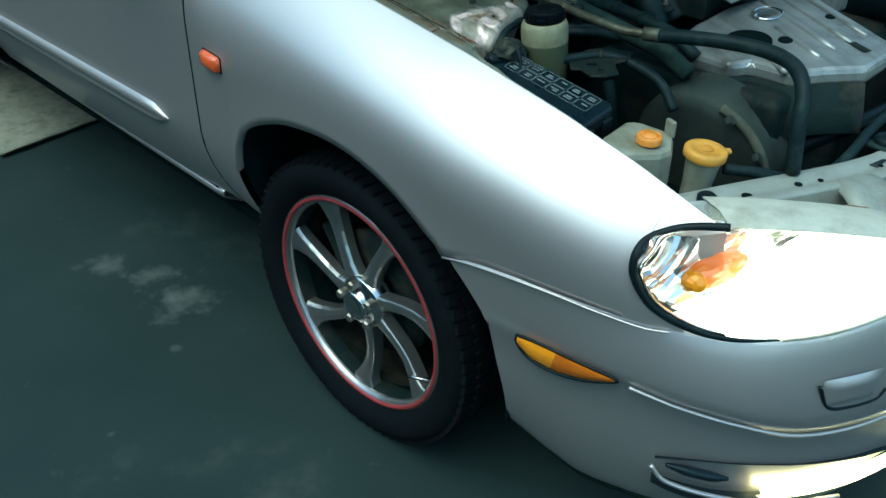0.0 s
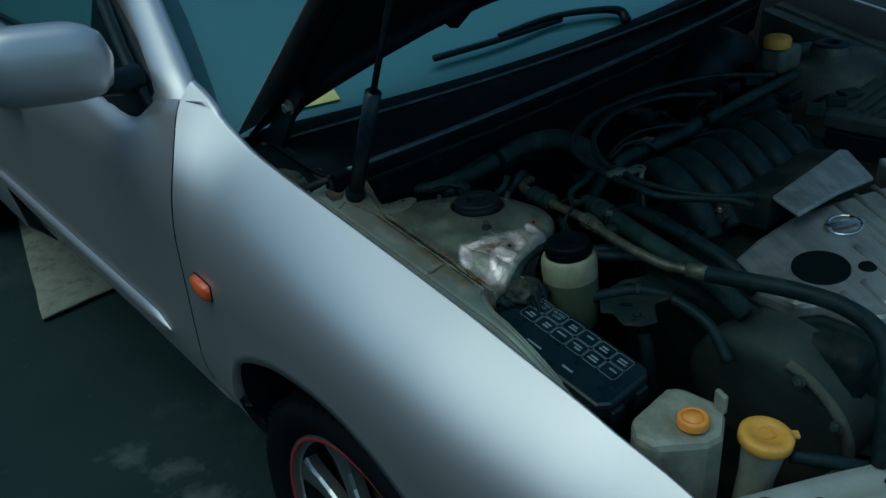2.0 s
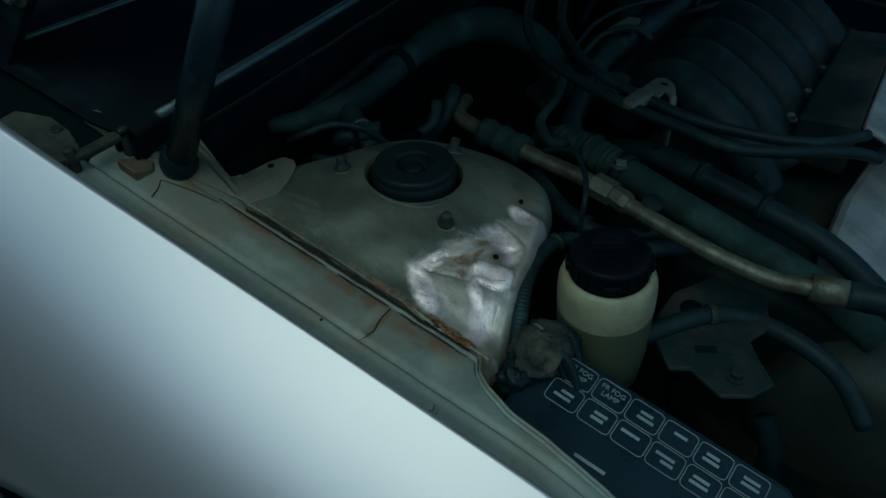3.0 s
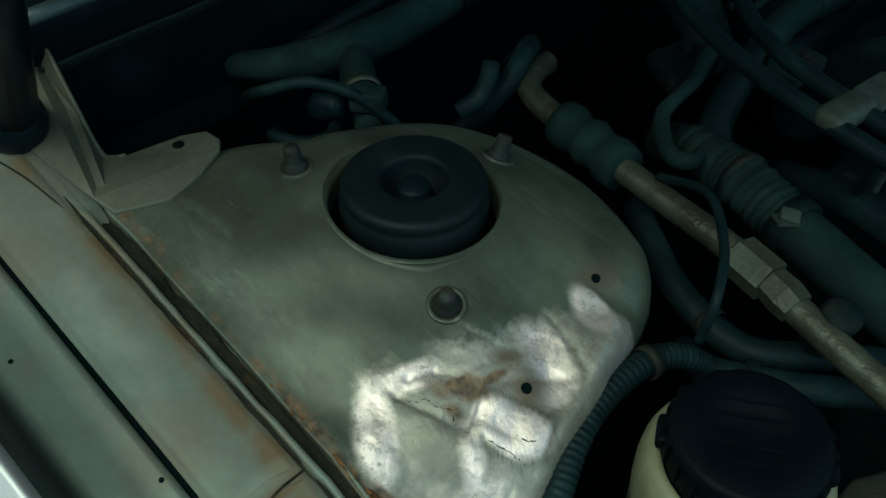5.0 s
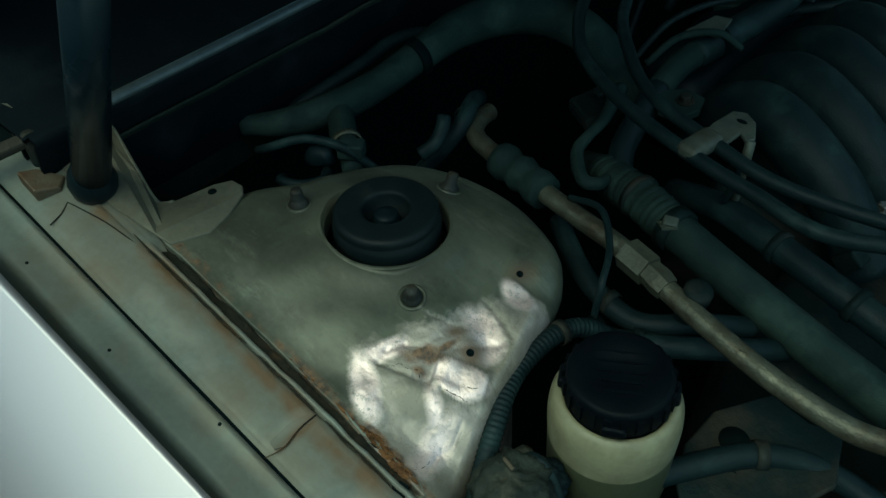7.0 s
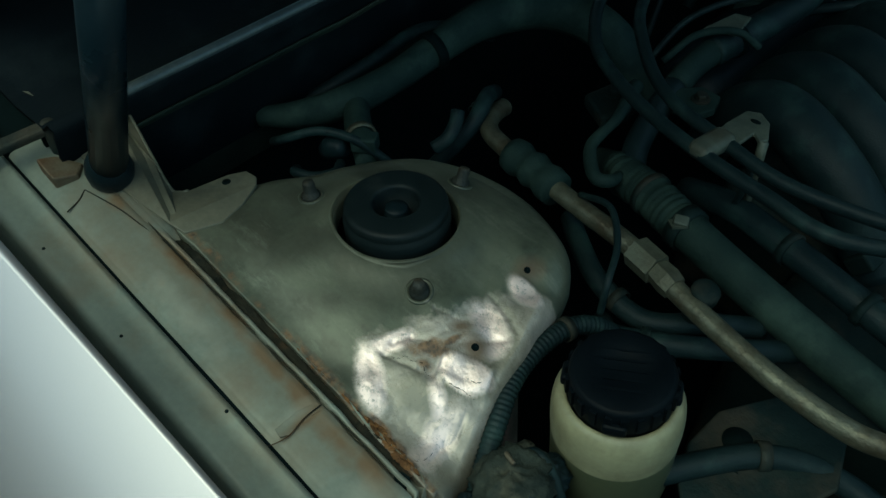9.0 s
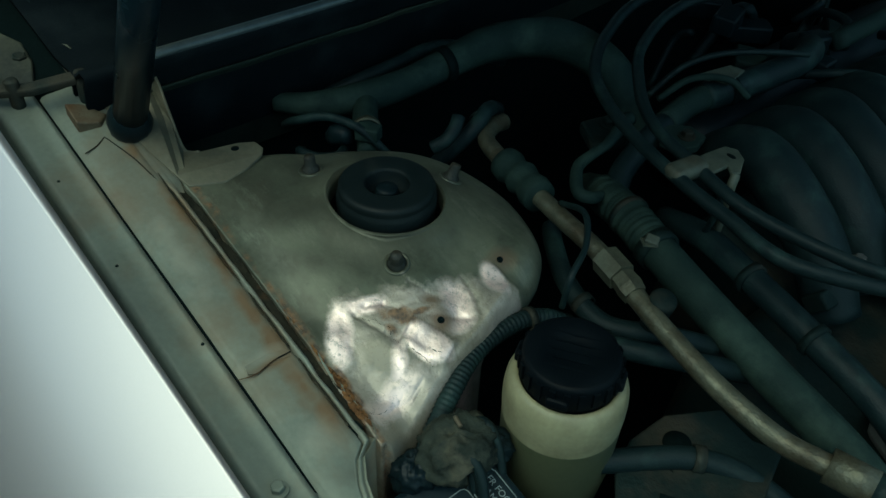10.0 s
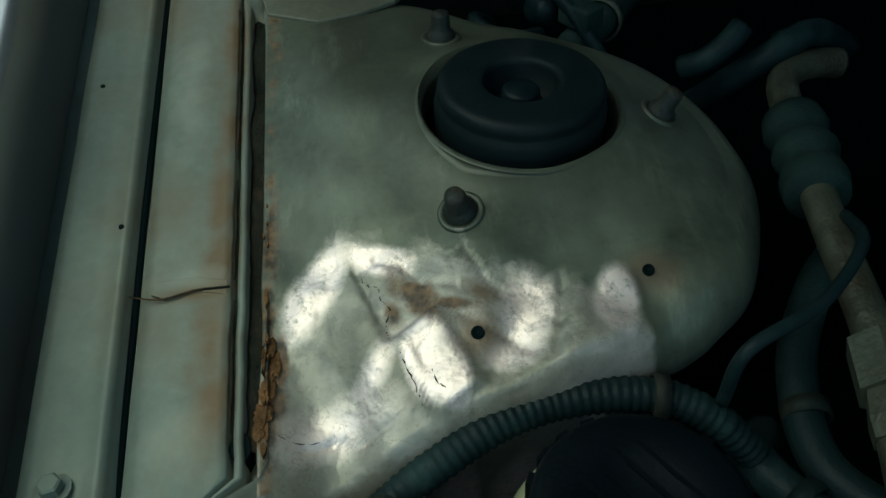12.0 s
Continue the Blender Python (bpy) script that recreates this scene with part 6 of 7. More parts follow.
# crossmember over the radiator
def radiator_support(parent):
    line = [(0.555, 0.215), (0.60, 0.31), (0.645, 0.40), (0.690, 0.50), (0.715, 0.60), (0.725, 0.75), (0.73, MID)]
    pts = curve([(x, y, 0) for x, y in line], 6)
    rows = []
    for i, p in enumerate(pts):
        t = (pts[min(i + 1, len(pts) - 1)] - pts[max(i - 1, 0)]).normalized()
        nrm = Vector((t.y, -t.x, 0))
        z = 0.700 - 0.0 * p.y
        w = 0.031
        rows.append([p + nrm * a * w + Vector((0, 0, z + d)) for a, d in ((-1.0, -0.035), (-1.0, -0.003), (-0.9, 0.0), (-0.45, 0.001), (-0.3, -0.005), (0.3, -0.005), (0.45, 0.001), (0.9, 0.0), (1.0, -0.003), (1.0, -0.045))])
    rows += [[Vector((p.x, 2 * MID - p.y, p.z)) for p in r] for r in rows[-2::-1]]
    R = part("radiator_support", sheet(rows), SUPPORT, parent, "pale grey upper radiator crossmember with holes", solid=0.002)
    for x, y, r in ((0.600, 0.30, 0.008), (0.586, 0.27, 0.004), (0.637, 0.385, 0.006), (0.655, 0.42, 0.0045), (0.708, 0.56, 0.009), (0.722, 0.68, 0.006), (0.70, 0.53, 0.004)):
        part("hole", lathe([(r, 0.0), (r, 0.0012), (0.0001, 0.0012)], (x, y, 0.6965), seg=16), DARKBAY, R)
    part("rubber_plug", lathe([(0.014, -0.01), (0.014, 0.006), (0.010, 0.009), (0.0001, 0.009)], (0.566, 0.245, 0.700), seg=20), BLACK, R, "black rubber plug")
    # the lamp bracket that drops from it
    rows = []
    for q in np.linspace(0, 1, 7):
        x, y = 0.690 + 0.085 * q, 0.455 - 0.055 * q
        z = 0.703 + 0.006 * math.sin(math.pi * q) - 0.03 * q ** 2
        wv = 0.035 + 0.012 * q
        rows.append([(x - wv * 0.5, y - wv * 0.85, z - 0.012), (x - wv * 0.4, y - wv * 0.75, z), (x - wv * 0.1, y - wv * 0.2, z + 0.001), (x, y, z - 0.004), (x + wv * 0.1, y + wv * 0.2, z + 0.001), (x + wv * 0.4, y + wv * 0.75, z), (x + wv * 0.5, y + wv * 0.85, z - 0.014)])
    part("lamp_bracket", sheet(rows), SUPPORT, R, "pale pressed headlamp bracket", solid=0.002)
    part("latch_plate", prism([(0.70, 0.55), (0.765, 0.56), (0.775, 0.66), (0.76, 0.80), (0.70, 0.80)], 0.690, 0.696), SUPPORT, R, smooth=False, bevel=0.001)
    part("yellow_tag", box((0.722, 0.62, 0.7025), (0.022, 0.08, 0.001), None, -8), PAPER, R, "yellow sticker on the crossmember", smooth=False)
    return R


radiator_support(CAR)
lamp_rows = []
for q in np.linspace(0, 1, 14):
    lamp_rows.append([(0.60 + 0.12 * q + 0.09 * s, 0.24 + 0.18 * q - 0.045 * s + 0.004 * math.sin(9 * q), 0.665 + 0.047 * s + 0.004 * (1 if 0.3 < s < 0.62 else 0) + 0.003 * math.sin(q * 11) * (s > 0.6)) for s in (0, 0.15, 0.29, 0.32, 0.46, 0.60, 0.64, 0.8, 0.93, 1.0)])
part("lamp_mount_panel", sheet(lamp_rows), PALE, CAR, "pale stepped plastic lamp housing", solid=0.003)
part("rust_brown_tag", box((0.735, 0.36, 0.702), (0.03, 0.03, 0.003), None, 30), RUST, CAR, smooth=False)


# ---- things in the bay ----
def hose(name, pts, r, label, material=None, category="hose", ribs=0.0, pitch=0.006, smoothed=8, clamps=(), seg=12):
    p0 = Vector(pts[0])
    T = thing(name, p0, label, category)
    part("tube", tube(pts, r, seg, smoothed=smoothed, ribs=ribs, pitch=pitch), material or HOSE, T)
    for at, ax, rr, w in clamps:
        part("clamp", lathe([(rr, -w / 2), (rr * 1.16, -w / 2), (rr * 1.16, w / 2), (rr, w / 2)], at, ax, 20), BLOCK, T)
    return T


# the aluminium air conditioning pipe with its fittings and rubber hose
AC = thing("air_conditioning_pipe", (0.115, 0.472, 0.79), "corroded aluminium pipe with a hexagon fitting and black hose", "pipe")
part("elbow", tube([(-0.096, 0.548, 0.792), (-0.093, 0.534, 0.795), (-0.086, 0.519, 0.797), (-0.074, 0.5085, 0.797), (-0.055, 0.504, 0.796), (-0.035, 0.501, 0.796)], 0.0082, 14), ALU, AC)
part("grommet", tube([(-0.042, 0.5020, 0.796), (-0.033, 0.5010, 0.796), (-0.024, 0.5000, 0.796), (-0.015, 0.4990, 0.796), (-0.005, 0.4975, 0.796), (0.005, 0.4955, 0.796), (0.015, 0.4935, 0.796)], [0.0148, 0.0160, 0.0128, 0.0160, 0.0130, 0.0158, 0.0146], 18, smoothed=2), DUSTY, AC, "dusty ribbed rubber grommet")
part("pipe", tube([(0.01, 0.4945, 0.796), (0.045, 0.490, 0.796), (0.085, 0.486, 0.796), (0.117, 0.481, 0.795)], 0.0080, 16), ALU, AC)
part("hexagon_nut", tube([(0.101, 0.4835, 0.796), (0.124, 0.4795, 0.795)], 0.0126, 6, smoothed=1), BRASS, AC, "hexagon pipe nut", smooth=False)
part("fitting", tube([(0.124, 0.4795, 0.795), (0.135, 0.4770, 0.794), (0.143, 0.475, 0.793)], [0.0100, 0.0110, 0.0098], 6, smoothed=1), BRASS, AC, smooth=False)
part("pipe", tube([(0.14, 0.4755, 0.793), (0.1757, 0.4680, 0.7913), (0.2325, 0.4595, 0.788), (0.2842, 0.4615, 0.7823), (0.312, 0.4695, 0.781), (0.326, 0.4755, 0.78)], 0.0080, 16), ALU, AC)
part("ferrule", tube([(0.318, 0.473, 0.78), (0.352, 0.484, 0.779)], 0.0125, 16, smoothed=1), ALU, AC)
part("rubber_hose", tube([(0.345, 0.482, 0.779), (0.41, 0.493, 0.785), (0.47, 0.512, 0.783), (0.53, 0.521, 0.779), (0.585, 0.508, 0.77), (0.620, 0.478, 0.745), (0.632, 0.455, 0.700), (0.636, 0.45, 0.62)], 0.0125, 16), HOSE, AC, "thick black rubber hose")
part("valve_cap", lathe([(0.0095, -0.02), (0.0095, 0.004), (0.0105, 0.005), (0.0105, 0.013), (0.008, 0.015), (0.0001, 0.015)], (0.1602, 0.4838, 0.7873), (0.2, -0.1, 1), 18), BLOCK, AC, "round grey valve cap")

HP = hose("heater_pipe", [(-0.03, 0.61, 0.725), (0.015, 0.580, 0.760), (0.055, 0.567, 0.768), (0.098, 0.556, 0.766), (0.16, 0.546, 0.758), (0.24, 0.538, 0.745), (0.32, 0.533, 0.730), (0.38, 0.53, 0.70)], 0.0165, "dusty taped thick hose beside the engine", DUSTY, clamps=(((0.098, 0.556, 0.766), (1, -0.2, -0.08), 0.0168, 0.012), ((0.055, 0.567, 0.768), (1, -0.25, 0.05), 0.0168, 0.006)))
wrap = curve([(0.008, 0.584, 0.757), (0.030, 0.573, 0.7645), (0.055, 0.567, 0.768), (0.078, 0.561, 0.7672), (0.096, 0.5565, 0.7662)], 14)
part("tape_wrap", tube(wrap, [0.0176 + 0.0026 * noise.noise((k * 0.42, 2.0, 0)) + 0.0014 * noise.noise((k * 1.3, 7.0, 0)) for k in range(len(wrap))], 18, smoothed=1), DUSTY, HP, "wrinkled taped length of hose")
part("clamp_screw", box((0.099, 0.545, 0.7815), (0.012, 0.009, 0.007), None, 30, (20, 10)), CLIPMETAL, HP, "bent bright clamp end", bevel=0.0015)
part("clamp_tail", prism([(0.090, 0.541), (0.098, 0.536), (0.107, 0.545), (0.101, 0.552)], 0.7785, 0.7805), CLIPMETAL, HP, smooth=False)
hose("coolant_hose", [(0.06, 0.615, 0.745), (0.11, 0.603, 0.765), (0.17, 0.590, 0.768), (0.24, 0.580, 0.762), (0.31, 0.572, 0.75), (0.37, 0.565, 0.72)], 0.012, "black coolant hose along the engine", clamps=(((0.17, 0.590, 0.768), (1, -0.18, -0.02), 0.0123, 0.007), ((0.24, 0.580, 0.762), (1, -0.12, -0.12), 0.0123, 0.007)))
hose("lower_hose", [(0.02, 0.507, 0.76), (0.045, 0.487, 0.765), (0.085, 0.466, 0.762), (0.13, 0.463, 0.757), (0.165, 0.495, 0.755), (0.19, 0.53, 0.74)], 0.0085, "dull green-black hose bending under the pipe", clamps=(((0.105, 0.463, 0.760), (1, -0.1, -0.1), 0.0087, 0.007),))
hose("lower_hose", [(0.10, 0.452, 0.74), (0.122, 0.438, 0.755), (0.162, 0.462, 0.756), (0.20, 0.50, 0.75), (0.22, 0.54, 0.73)], 0.0085, "dull green-black hose bending under the pipe", clamps=(((0.142, 0.4495, 0.7565), (0.8, 0.5, 0.05), 0.0087, 0.007),))
hose("thin_wire", [(0.0380, 0.4945, 0.805), (0.0774, 0.4788, 0.828), (0.1052, 0.4528, 0.828), (0.1231, 0.4206, 0.828), (0.1223, 0.4169, 0.798)], 0.0026, "thin black wire arched over the pipe", category="wire", seg=8)
hose("corrugated_conduit", [(0.150, 0.262, 0.740), (0.143, 0.275, 0.756), (0.131, 0.300, 0.773), (0.1225, 0.318, 0.780), (0.1140, 0.336, 0.784), (0.1080, 0.358, 0.786), (0.1070, 0.3845, 0.787), (0.1095, 0.405, 0.784), (0.117, 0.422, 0.776), (0.122, 0.436, 0.760)], 0.0066, "black corrugated wiring conduit along the tower's edge", HOSE, "conduit", ribs=0.0006, pitch=0.0036, smoothed=2, seg=14, clamps=(((0.1085, 0.399, 0.785), (0.15, 1, -0.1), 0.0078, 0.006),))

# the branching heater hose against the firewall
HH = thing("heater_hose", (-0.19, 0.45, 0.79), "dusty branching heater hose by the firewall", "hose")
part("main_hose", tube([(-0.245, 0.385, 0.795), (-0.215, 0.413, 0.798), (-0.195, 0.452, 0.802), (-0.188, 0.50, 0.806), (-0.186, 0.545, 0.812), (-0.178, 0.605, 0.822), (-0.140, 0.66, 0.825), (-0.09, 0.69, 0.80), (-0.05, 0.70, 0.74)], [0.009, 0.013, 0.0155, 0.0145, 0.0155, 0.019, 0.021, 0.020, 0.019], 14), DUSTY, HH)
part("branch_hose", tube([(-0.188, 0.452, 0.800), (-0.160, 0.432, 0.800), (-0.136, 0.418, 0.802), (-0.112, 0.402, 0.806)], [0.012, 0.0125, 0.0105, 0.0085], 12), DUSTY, HH)
part("clamp", lathe([(0.016, -0.005), (0.0185, -0.005), (0.0185, 0.005), (0.016, 0.005)], (-0.186, 0.545, 0.812), (0.05, 1, 0.1), 20), DARKBAY, HH)
part("clamp", lathe([(0.0125, -0.003), (0.014, -0.003), (0.014, 0.003), (0.0125, 0.003)], (-0.148, 0.4255, 0.801), (1, -0.5, 0.05), 18), BRASS, HH)
part("branch_hose", tube([(-0.215, 0.413, 0.798), (-0.245, 0.40, 0.79), (-0.28, 0.405, 0.785)], [0.010, 0.0085, 0.008], 10), DUSTY, HH)
part("wire_sleeve", tube([(-0.0919, 0.4881, 0.8220), (-0.0869, 0.4801, 0.8160), (-0.0850, 0.4688, 0.8080), (-0.0913, 0.4590, 0.8000)], 0.0065, 8), HOSE, HH)
CL = thing("wiring_clip", (-0.13, 0.385, 0.815), "dusty wiring clip and connector behind the strut tower", "clip")
part("connector", box((-0.118, 0.408, 0.822), (0.022, 0.014, 0.014), None, 35), DUSTY, CL, bevel=0.002)
part("strap", tube([(-0.155, 0.362, 0.800), (-0.140, 0.352, 0.812), (-0.122, 0.358, 0.814), (-0.116, 0.374, 0.812), (-0.128, 0.388, 0.806)], 0.0042, 8), HOSE, CL)
part("boot", tube([(-0.150, 0.392, 0.806), (-0.138, 0.390, 0.816), (-0.126, 0.394, 0.820)], [0.0085, 0.0105, 0.0075], 12, smoothed=3), BLACK, CL, "black rubber boot on the wire")
part("wire", tube([(-0.20, 0.37, 0.80), (-0.17, 0.365, 0.822), (-0.145, 0.385, 0.832), (-0.118, 0.402, 0.826), (-0.10, 0.42, 0.80)], 0.004, 8), HOSE, CL)
hose("vacuum_hose", [(-0.30, 0.42, 0.74), (-0.25, 0.44, 0.78), (-0.23, 0.50, 0.80), (-0.235, 0.58, 0.80), (-0.20, 0.64, 0.78)], 0.007, "thin black vacuum hose at the firewall")
hose("vacuum_hose", [(-0.11, 0.47, 0.76), (-0.09, 0.50, 0.80), (-0.10, 0.53, 0.81), (-0.13, 0.57, 0.78)], 0.0075, "thin black vacuum hose at the firewall", clamps=(((-0.095, 0.515, 0.806), (-0.2, 1, 0.2), 0.0077, 0.006),))

# the two looping cables
hose("throttle_cable", [(0.32, 0.625, 0.825), (0.295, 0.60, 0.838), (0.219, 0.543, 0.845), (0.158, 0.546, 0.845), (0.105, 0.553, 0.845), (0.041, 0.568, 0.845), (-0.013, 0.590, 0.845), (-0.055, 0.619, 0.845), (-0.095, 0.675, 0.846), (-0.122, 0.760, 0.852), (-0.108, 0.900, 0.856), (-0.06, 1.03, 0.855), (0.03, 1.12, 0.845)], 0.0058, "dusty black control cable looping over the engine", category="cable", smoothed=6, seg=10)
hose("throttle_cable", [(0.30, 0.66, 0.825), (0.26, 0.60, 0.835), (0.17, 0.57, 0.842), (0.103, 0.577, 0.845), (0.038, 0.595, 0.846), (-0.013, 0.633, 0.847), (-0.058, 0.687, 0.849), (-0.088, 0.780, 0.852), (-0.07, 0.90, 0.85), (-0.01, 0.98, 0.84)], 0.0055, "dusty black control cable looping over the engine", category="cable", smoothed=6, seg=10)
CC = thing("cable_clip", (0.10, 0.60, 0.83), "grey plastic clip holding two cables", "clip")
part("saddle", box((0.100, 0.566, 0.8465), (0.019, 0.035, 0.0135), None, -8), CLIPMETAL, CC, bevel=0.005)
part("arm", prism([(0.089, 0.582), (0.088, 0.604), (0.091, 0.628), (0.101, 0.633), (0.113, 0.626), (0.123, 0.608), (0.119, 0.601), (0.111, 0.607), (0.109, 0.580)], 0.8360, 0.8395), CLIPMETAL, CC, "dull metal clip arm", smooth=False, bevel=0.0012)
part("leg", tube([(0.121, 0.605, 0.838), (0.123, 0.600, 0.828), (0.122, 0.602, 0.80), (0.118, 0.61, 0.765)], [0.0042, 0.0042, 0.0036, 0.0036], 8), CLIPMETAL, CC)
part("notch", ball((0.104, 0.620, 0.8396), 0.0032, None, (1.5, 0.8, 0.2), 10), DARKBAY, CC)
BR = thing("pipe_bracket", (0.0, 0.58, 0.77), "dark bent strap bracket hooked beside the taped hose", "bracket")
part("hook", tube([(-0.030, 0.652, 0.792), (-0.022, 0.630, 0.793), (-0.014, 0.606, 0.790), (-0.013, 0.586, 0.787), (-0.008, 0.563, 0.786), (0.010, 0.543, 0.785), (0.022, 0.537, 0.784), (0.030, 0.545, 0.782), (0.026, 0.560, 0.776)], [0.0075, 0.0065, 0.0052, 0.0050, 0.0056, 0.0060, 0.0060, 0.0056, 0.0045], 10, smoothed=6), DUSTY, BR)
part("foot", prism([(-0.066, 0.622), (-0.030, 0.604), (-0.018, 0.632), (-0.028, 0.662), (-0.058, 0.658)], 0.768, 0.782), BLOCK, BR, "grimy bracket foot", smooth=False, bevel=0.004)
bolt((-0.044, 0.640, 0.782), BR, 0.006, material=BLOCK)
BY = thing("bypass_hose", (0.0, 0.70, 0.79), "dusty bypass hose with a flange beside the intake runners", "hose")
part("lower_tube", tube([(0.022, 0.585, 0.764), (0.010, 0.606, 0.774), (0.002, 0.644, 0.788), (-0.004, 0.685, 0.796)], 0.0115, 12), HOSE, BY)
part("metal_tube", tube([(-0.002, 0.672, 0.794), (-0.006, 0.705, 0.799), (-0.005, 0.735, 0.801)], 0.0125, 14), DUSTY, BY)
part("upper_tube", tube([(-0.005, 0.730, 0.801), (0.003, 0.774, 0.803), (0.010, 0.825, 0.805), (0.010, 0.872, 0.806), (-0.004, 0.905, 0.802), (-0.04, 0.935, 0.78)], 0.0145, 14), HOSE, BY)
part("clamp", lathe([(0.0145, -0.004), (0.0165, -0.004), (0.0165, 0.004), (0.0145, 0.004)], (0.0, 0.760, 0.8025), (0.2, 1, 0.05), 20), DARKBAY, BY)
part("flange", prism([(0.004, 0.664), (0.020, 0.682), (0.040, 0.680), (0.046, 0.662), (0.040, 0.642), (0.018, 0.640)], 0.792, 0.800), DUSTY, BY, "dusty bolted flange", smooth=False, bevel=0.0015)
bolt((0.030, 0.664, 0.800), BY, 0.0055, material=BLOCK)
part("tab", prism([(-0.020, 0.734), (-0.013, 0.774), (0.002, 0.778), (0.009, 0.744)], 0.8165, 0.8195), CLIPMETAL, BY, "dull metal tab over the hose", smooth=False, bevel=0.0008)
part("tab_leg", tube([(-0.010, 0.742, 0.817), (-0.012, 0.738, 0.808), (-0.012, 0.736, 0.796)], 0.0035, 8, smoothed=3), CLIPMETAL, BY)
hose("sensor_wire", [(-0.05, 0.70, 0.79), (-0.042, 0.735, 0.815), (-0.022, 0.765, 0.830), (0.005, 0.80, 0.834), (0.03, 0.84, 0.83)], 0.0032, "thin black sensor wire over the hoses", category="wire", seg=8)
hose("sensor_wire", [(-0.03, 0.69, 0.80), (-0.015, 0.715, 0.822), (0.012, 0.735, 0.828), (0.030, 0.75, 0.812)], 0.0036, "short dusty sensor wire beside the flange", DUSTY, category="wire", seg=8)
hose("sensor_wire", [(0.118, 0.585, 0.838), (0.124, 0.588, 0.822), (0.121, 0.592, 0.800), (0.112, 0.60, 0.77)], 0.0030, "thin wire hanging from the cable clip", category="wire", seg=8)


# ---- engine ----
def cover_z(x, y):
    return 0.803 + 0.12 * (y - 0.64)


ENG = thing("engine", (0.3, 0.85, 0.3), "dirty engine with a silver cover and dark intake runners", "engine")
cov = [(0.307, 0.540), (0.303, 0.62), (0.312, 0.712), (0.345, 0.79), (0.380, 0.862), (0.450, 0.822), (0.530, 0.778), (0.604, 0.735), (0.618, 0.69), (0.612, 0.630), (0.565, 0.590), (0.525, 0.548), (0.455, 0.545), (0.43, 0.515), (0.36, 0.517)]
EC = part("engine_cover", prism(cov, lambda a, b: cover_z(a, b) - 0.030, cover_z), COVER, ENG, "dusty brushed silver engine cover", smooth=False, bevel=0.009)
# pressed ribs on it
d = Vector((0.224, -0.127)).normalized()
for k in range(6):
    a0 = Vector((0.365, 0.845)) + Vector((-0.013, -0.038)) * 1.0 * k + Vector((0.004, 0)) * k
    a1 = a0 + d * (0.225 + 0.0 * k)
    if k >= 3:
        a0 = a0 + d * (0.10 if k == 3 else 0.165)
    part("rib", tube([(p.x, p.y, cover_z(p.x, p.y) - 0.0015) for p in (a0, a0.lerp(a1, 0.5), a1)], 0.0055, 8, smoothed=2), COVER, EC)
part("oil_filler_hole", lathe([(0.0395, 0.000), (0.0390, 0.0040), (0.0375, 0.0042), (0.0365, 0.0034), (0.0001, 0.0034)], (0.414, 0.606, cover_z(0.414, 0.606)), (0, -0.12, 1), 36), DARKBAY, EC, "dark round opening")
part("small_hole", lathe([(0.0125, 0.0), (0.012, 0.002), (0.0001, 0.0014)], (0.461, 0.645, cover_z(0.461, 0.645)), (0, -0.12, 1), 24), DARKBAY, EC, "small dark hole")
part("small_hole", lathe([(0.0095, 0.0), (0.009, 0.002), (0.0001, 0.0014)], (0.480, 0.770, cover_z(0.48, 0.77)), (0, -0.12, 1), 20), DARKBAY, EC, "small dark hole")
em = tube([(0.387 + 0.0265 * math.cos(a) * 0.9, 0.718 + 0.0265 * math.sin(a), cover_z(0.387, 0.718) + 0.003 + 0.003 * math.sin(a)) for a in np.linspace(0, 2 * math.pi, 25)], 0.0025, 8, smoothed=1)
box((0.387, 0.718, cover_z(0.387, 0.718) + 0.005), (0.062, 0.012, 0.004), em, 62)
part("badge", em, CHROME, EC, "chrome ring badge with a cross bar", smooth=False)
part("worn_lettering", box((0.565, 0.69, cover_z(0.565, 0.69) + 0.001), (0.05, 0.014, 0.0012), None, -30), BLOCK, EC, "illegible worn lettering", smooth=False)
part("front_skirt", sheet([[(x, y, cover_z(x, y) - 0.026), (x + 0.015, y - 0.02, cover_z(x, y) - 0.06), (x + 0.02, y - 0.022, cover_z(x, y) - 0.10)] for x, y in ((0.43, 0.517), (0.455, 0.545), (0.525, 0.548), (0.565, 0.59), (0.612, 0.63))]), BLOCK, EC, solid=0.003)
part("upper_plate", prism([(0.293, 0.668), (0.279, 0.893), (0.290, 0.902), (0.362, 0.850), (0.350, 0.760), (0.346, 0.655)], lambda a, b: 0.846 - 0.16 * (a - 0.285), lambda a, b: 0.853 - 0.16 * (a - 0.285)), COVER, ENG, "plain silver plate over the intake", smooth=False, bevel=0.003)
part("plate_slope", prism([(0.234, 0.662), (0.225, 0.894), (0.278, 0.896), (0.2925, 0.665)], 0.79, lambda a, b: 0.842 + 0.16 * (a - 0.23)), BLOCK, ENG, "dark sloping side of the plate", smooth=False, bevel=0.004)
part("coil_cover", prism([(0.335, 0.915), (0.372, 0.965), (0.452, 0.915), (0.445, 0.875), (0.40, 0.868)], 0.79, lambda a, b: 0.842 - 0.12 * (a - 0.38)), COVER, ENG, "silver end cover", smooth=False, bevel=0.006)
part("block", box((0.36, 0.80, 0.58), (0.36, 0.62, 0.36)), BLOCK, ENG, "dark oily engine block", bevel=0.02)
part("head", box((0.22, 0.86, 0.69), (0.28, 0.50, 0.14), None, 0, (0, 12)), BLOCK, ENG, bevel=0.015)
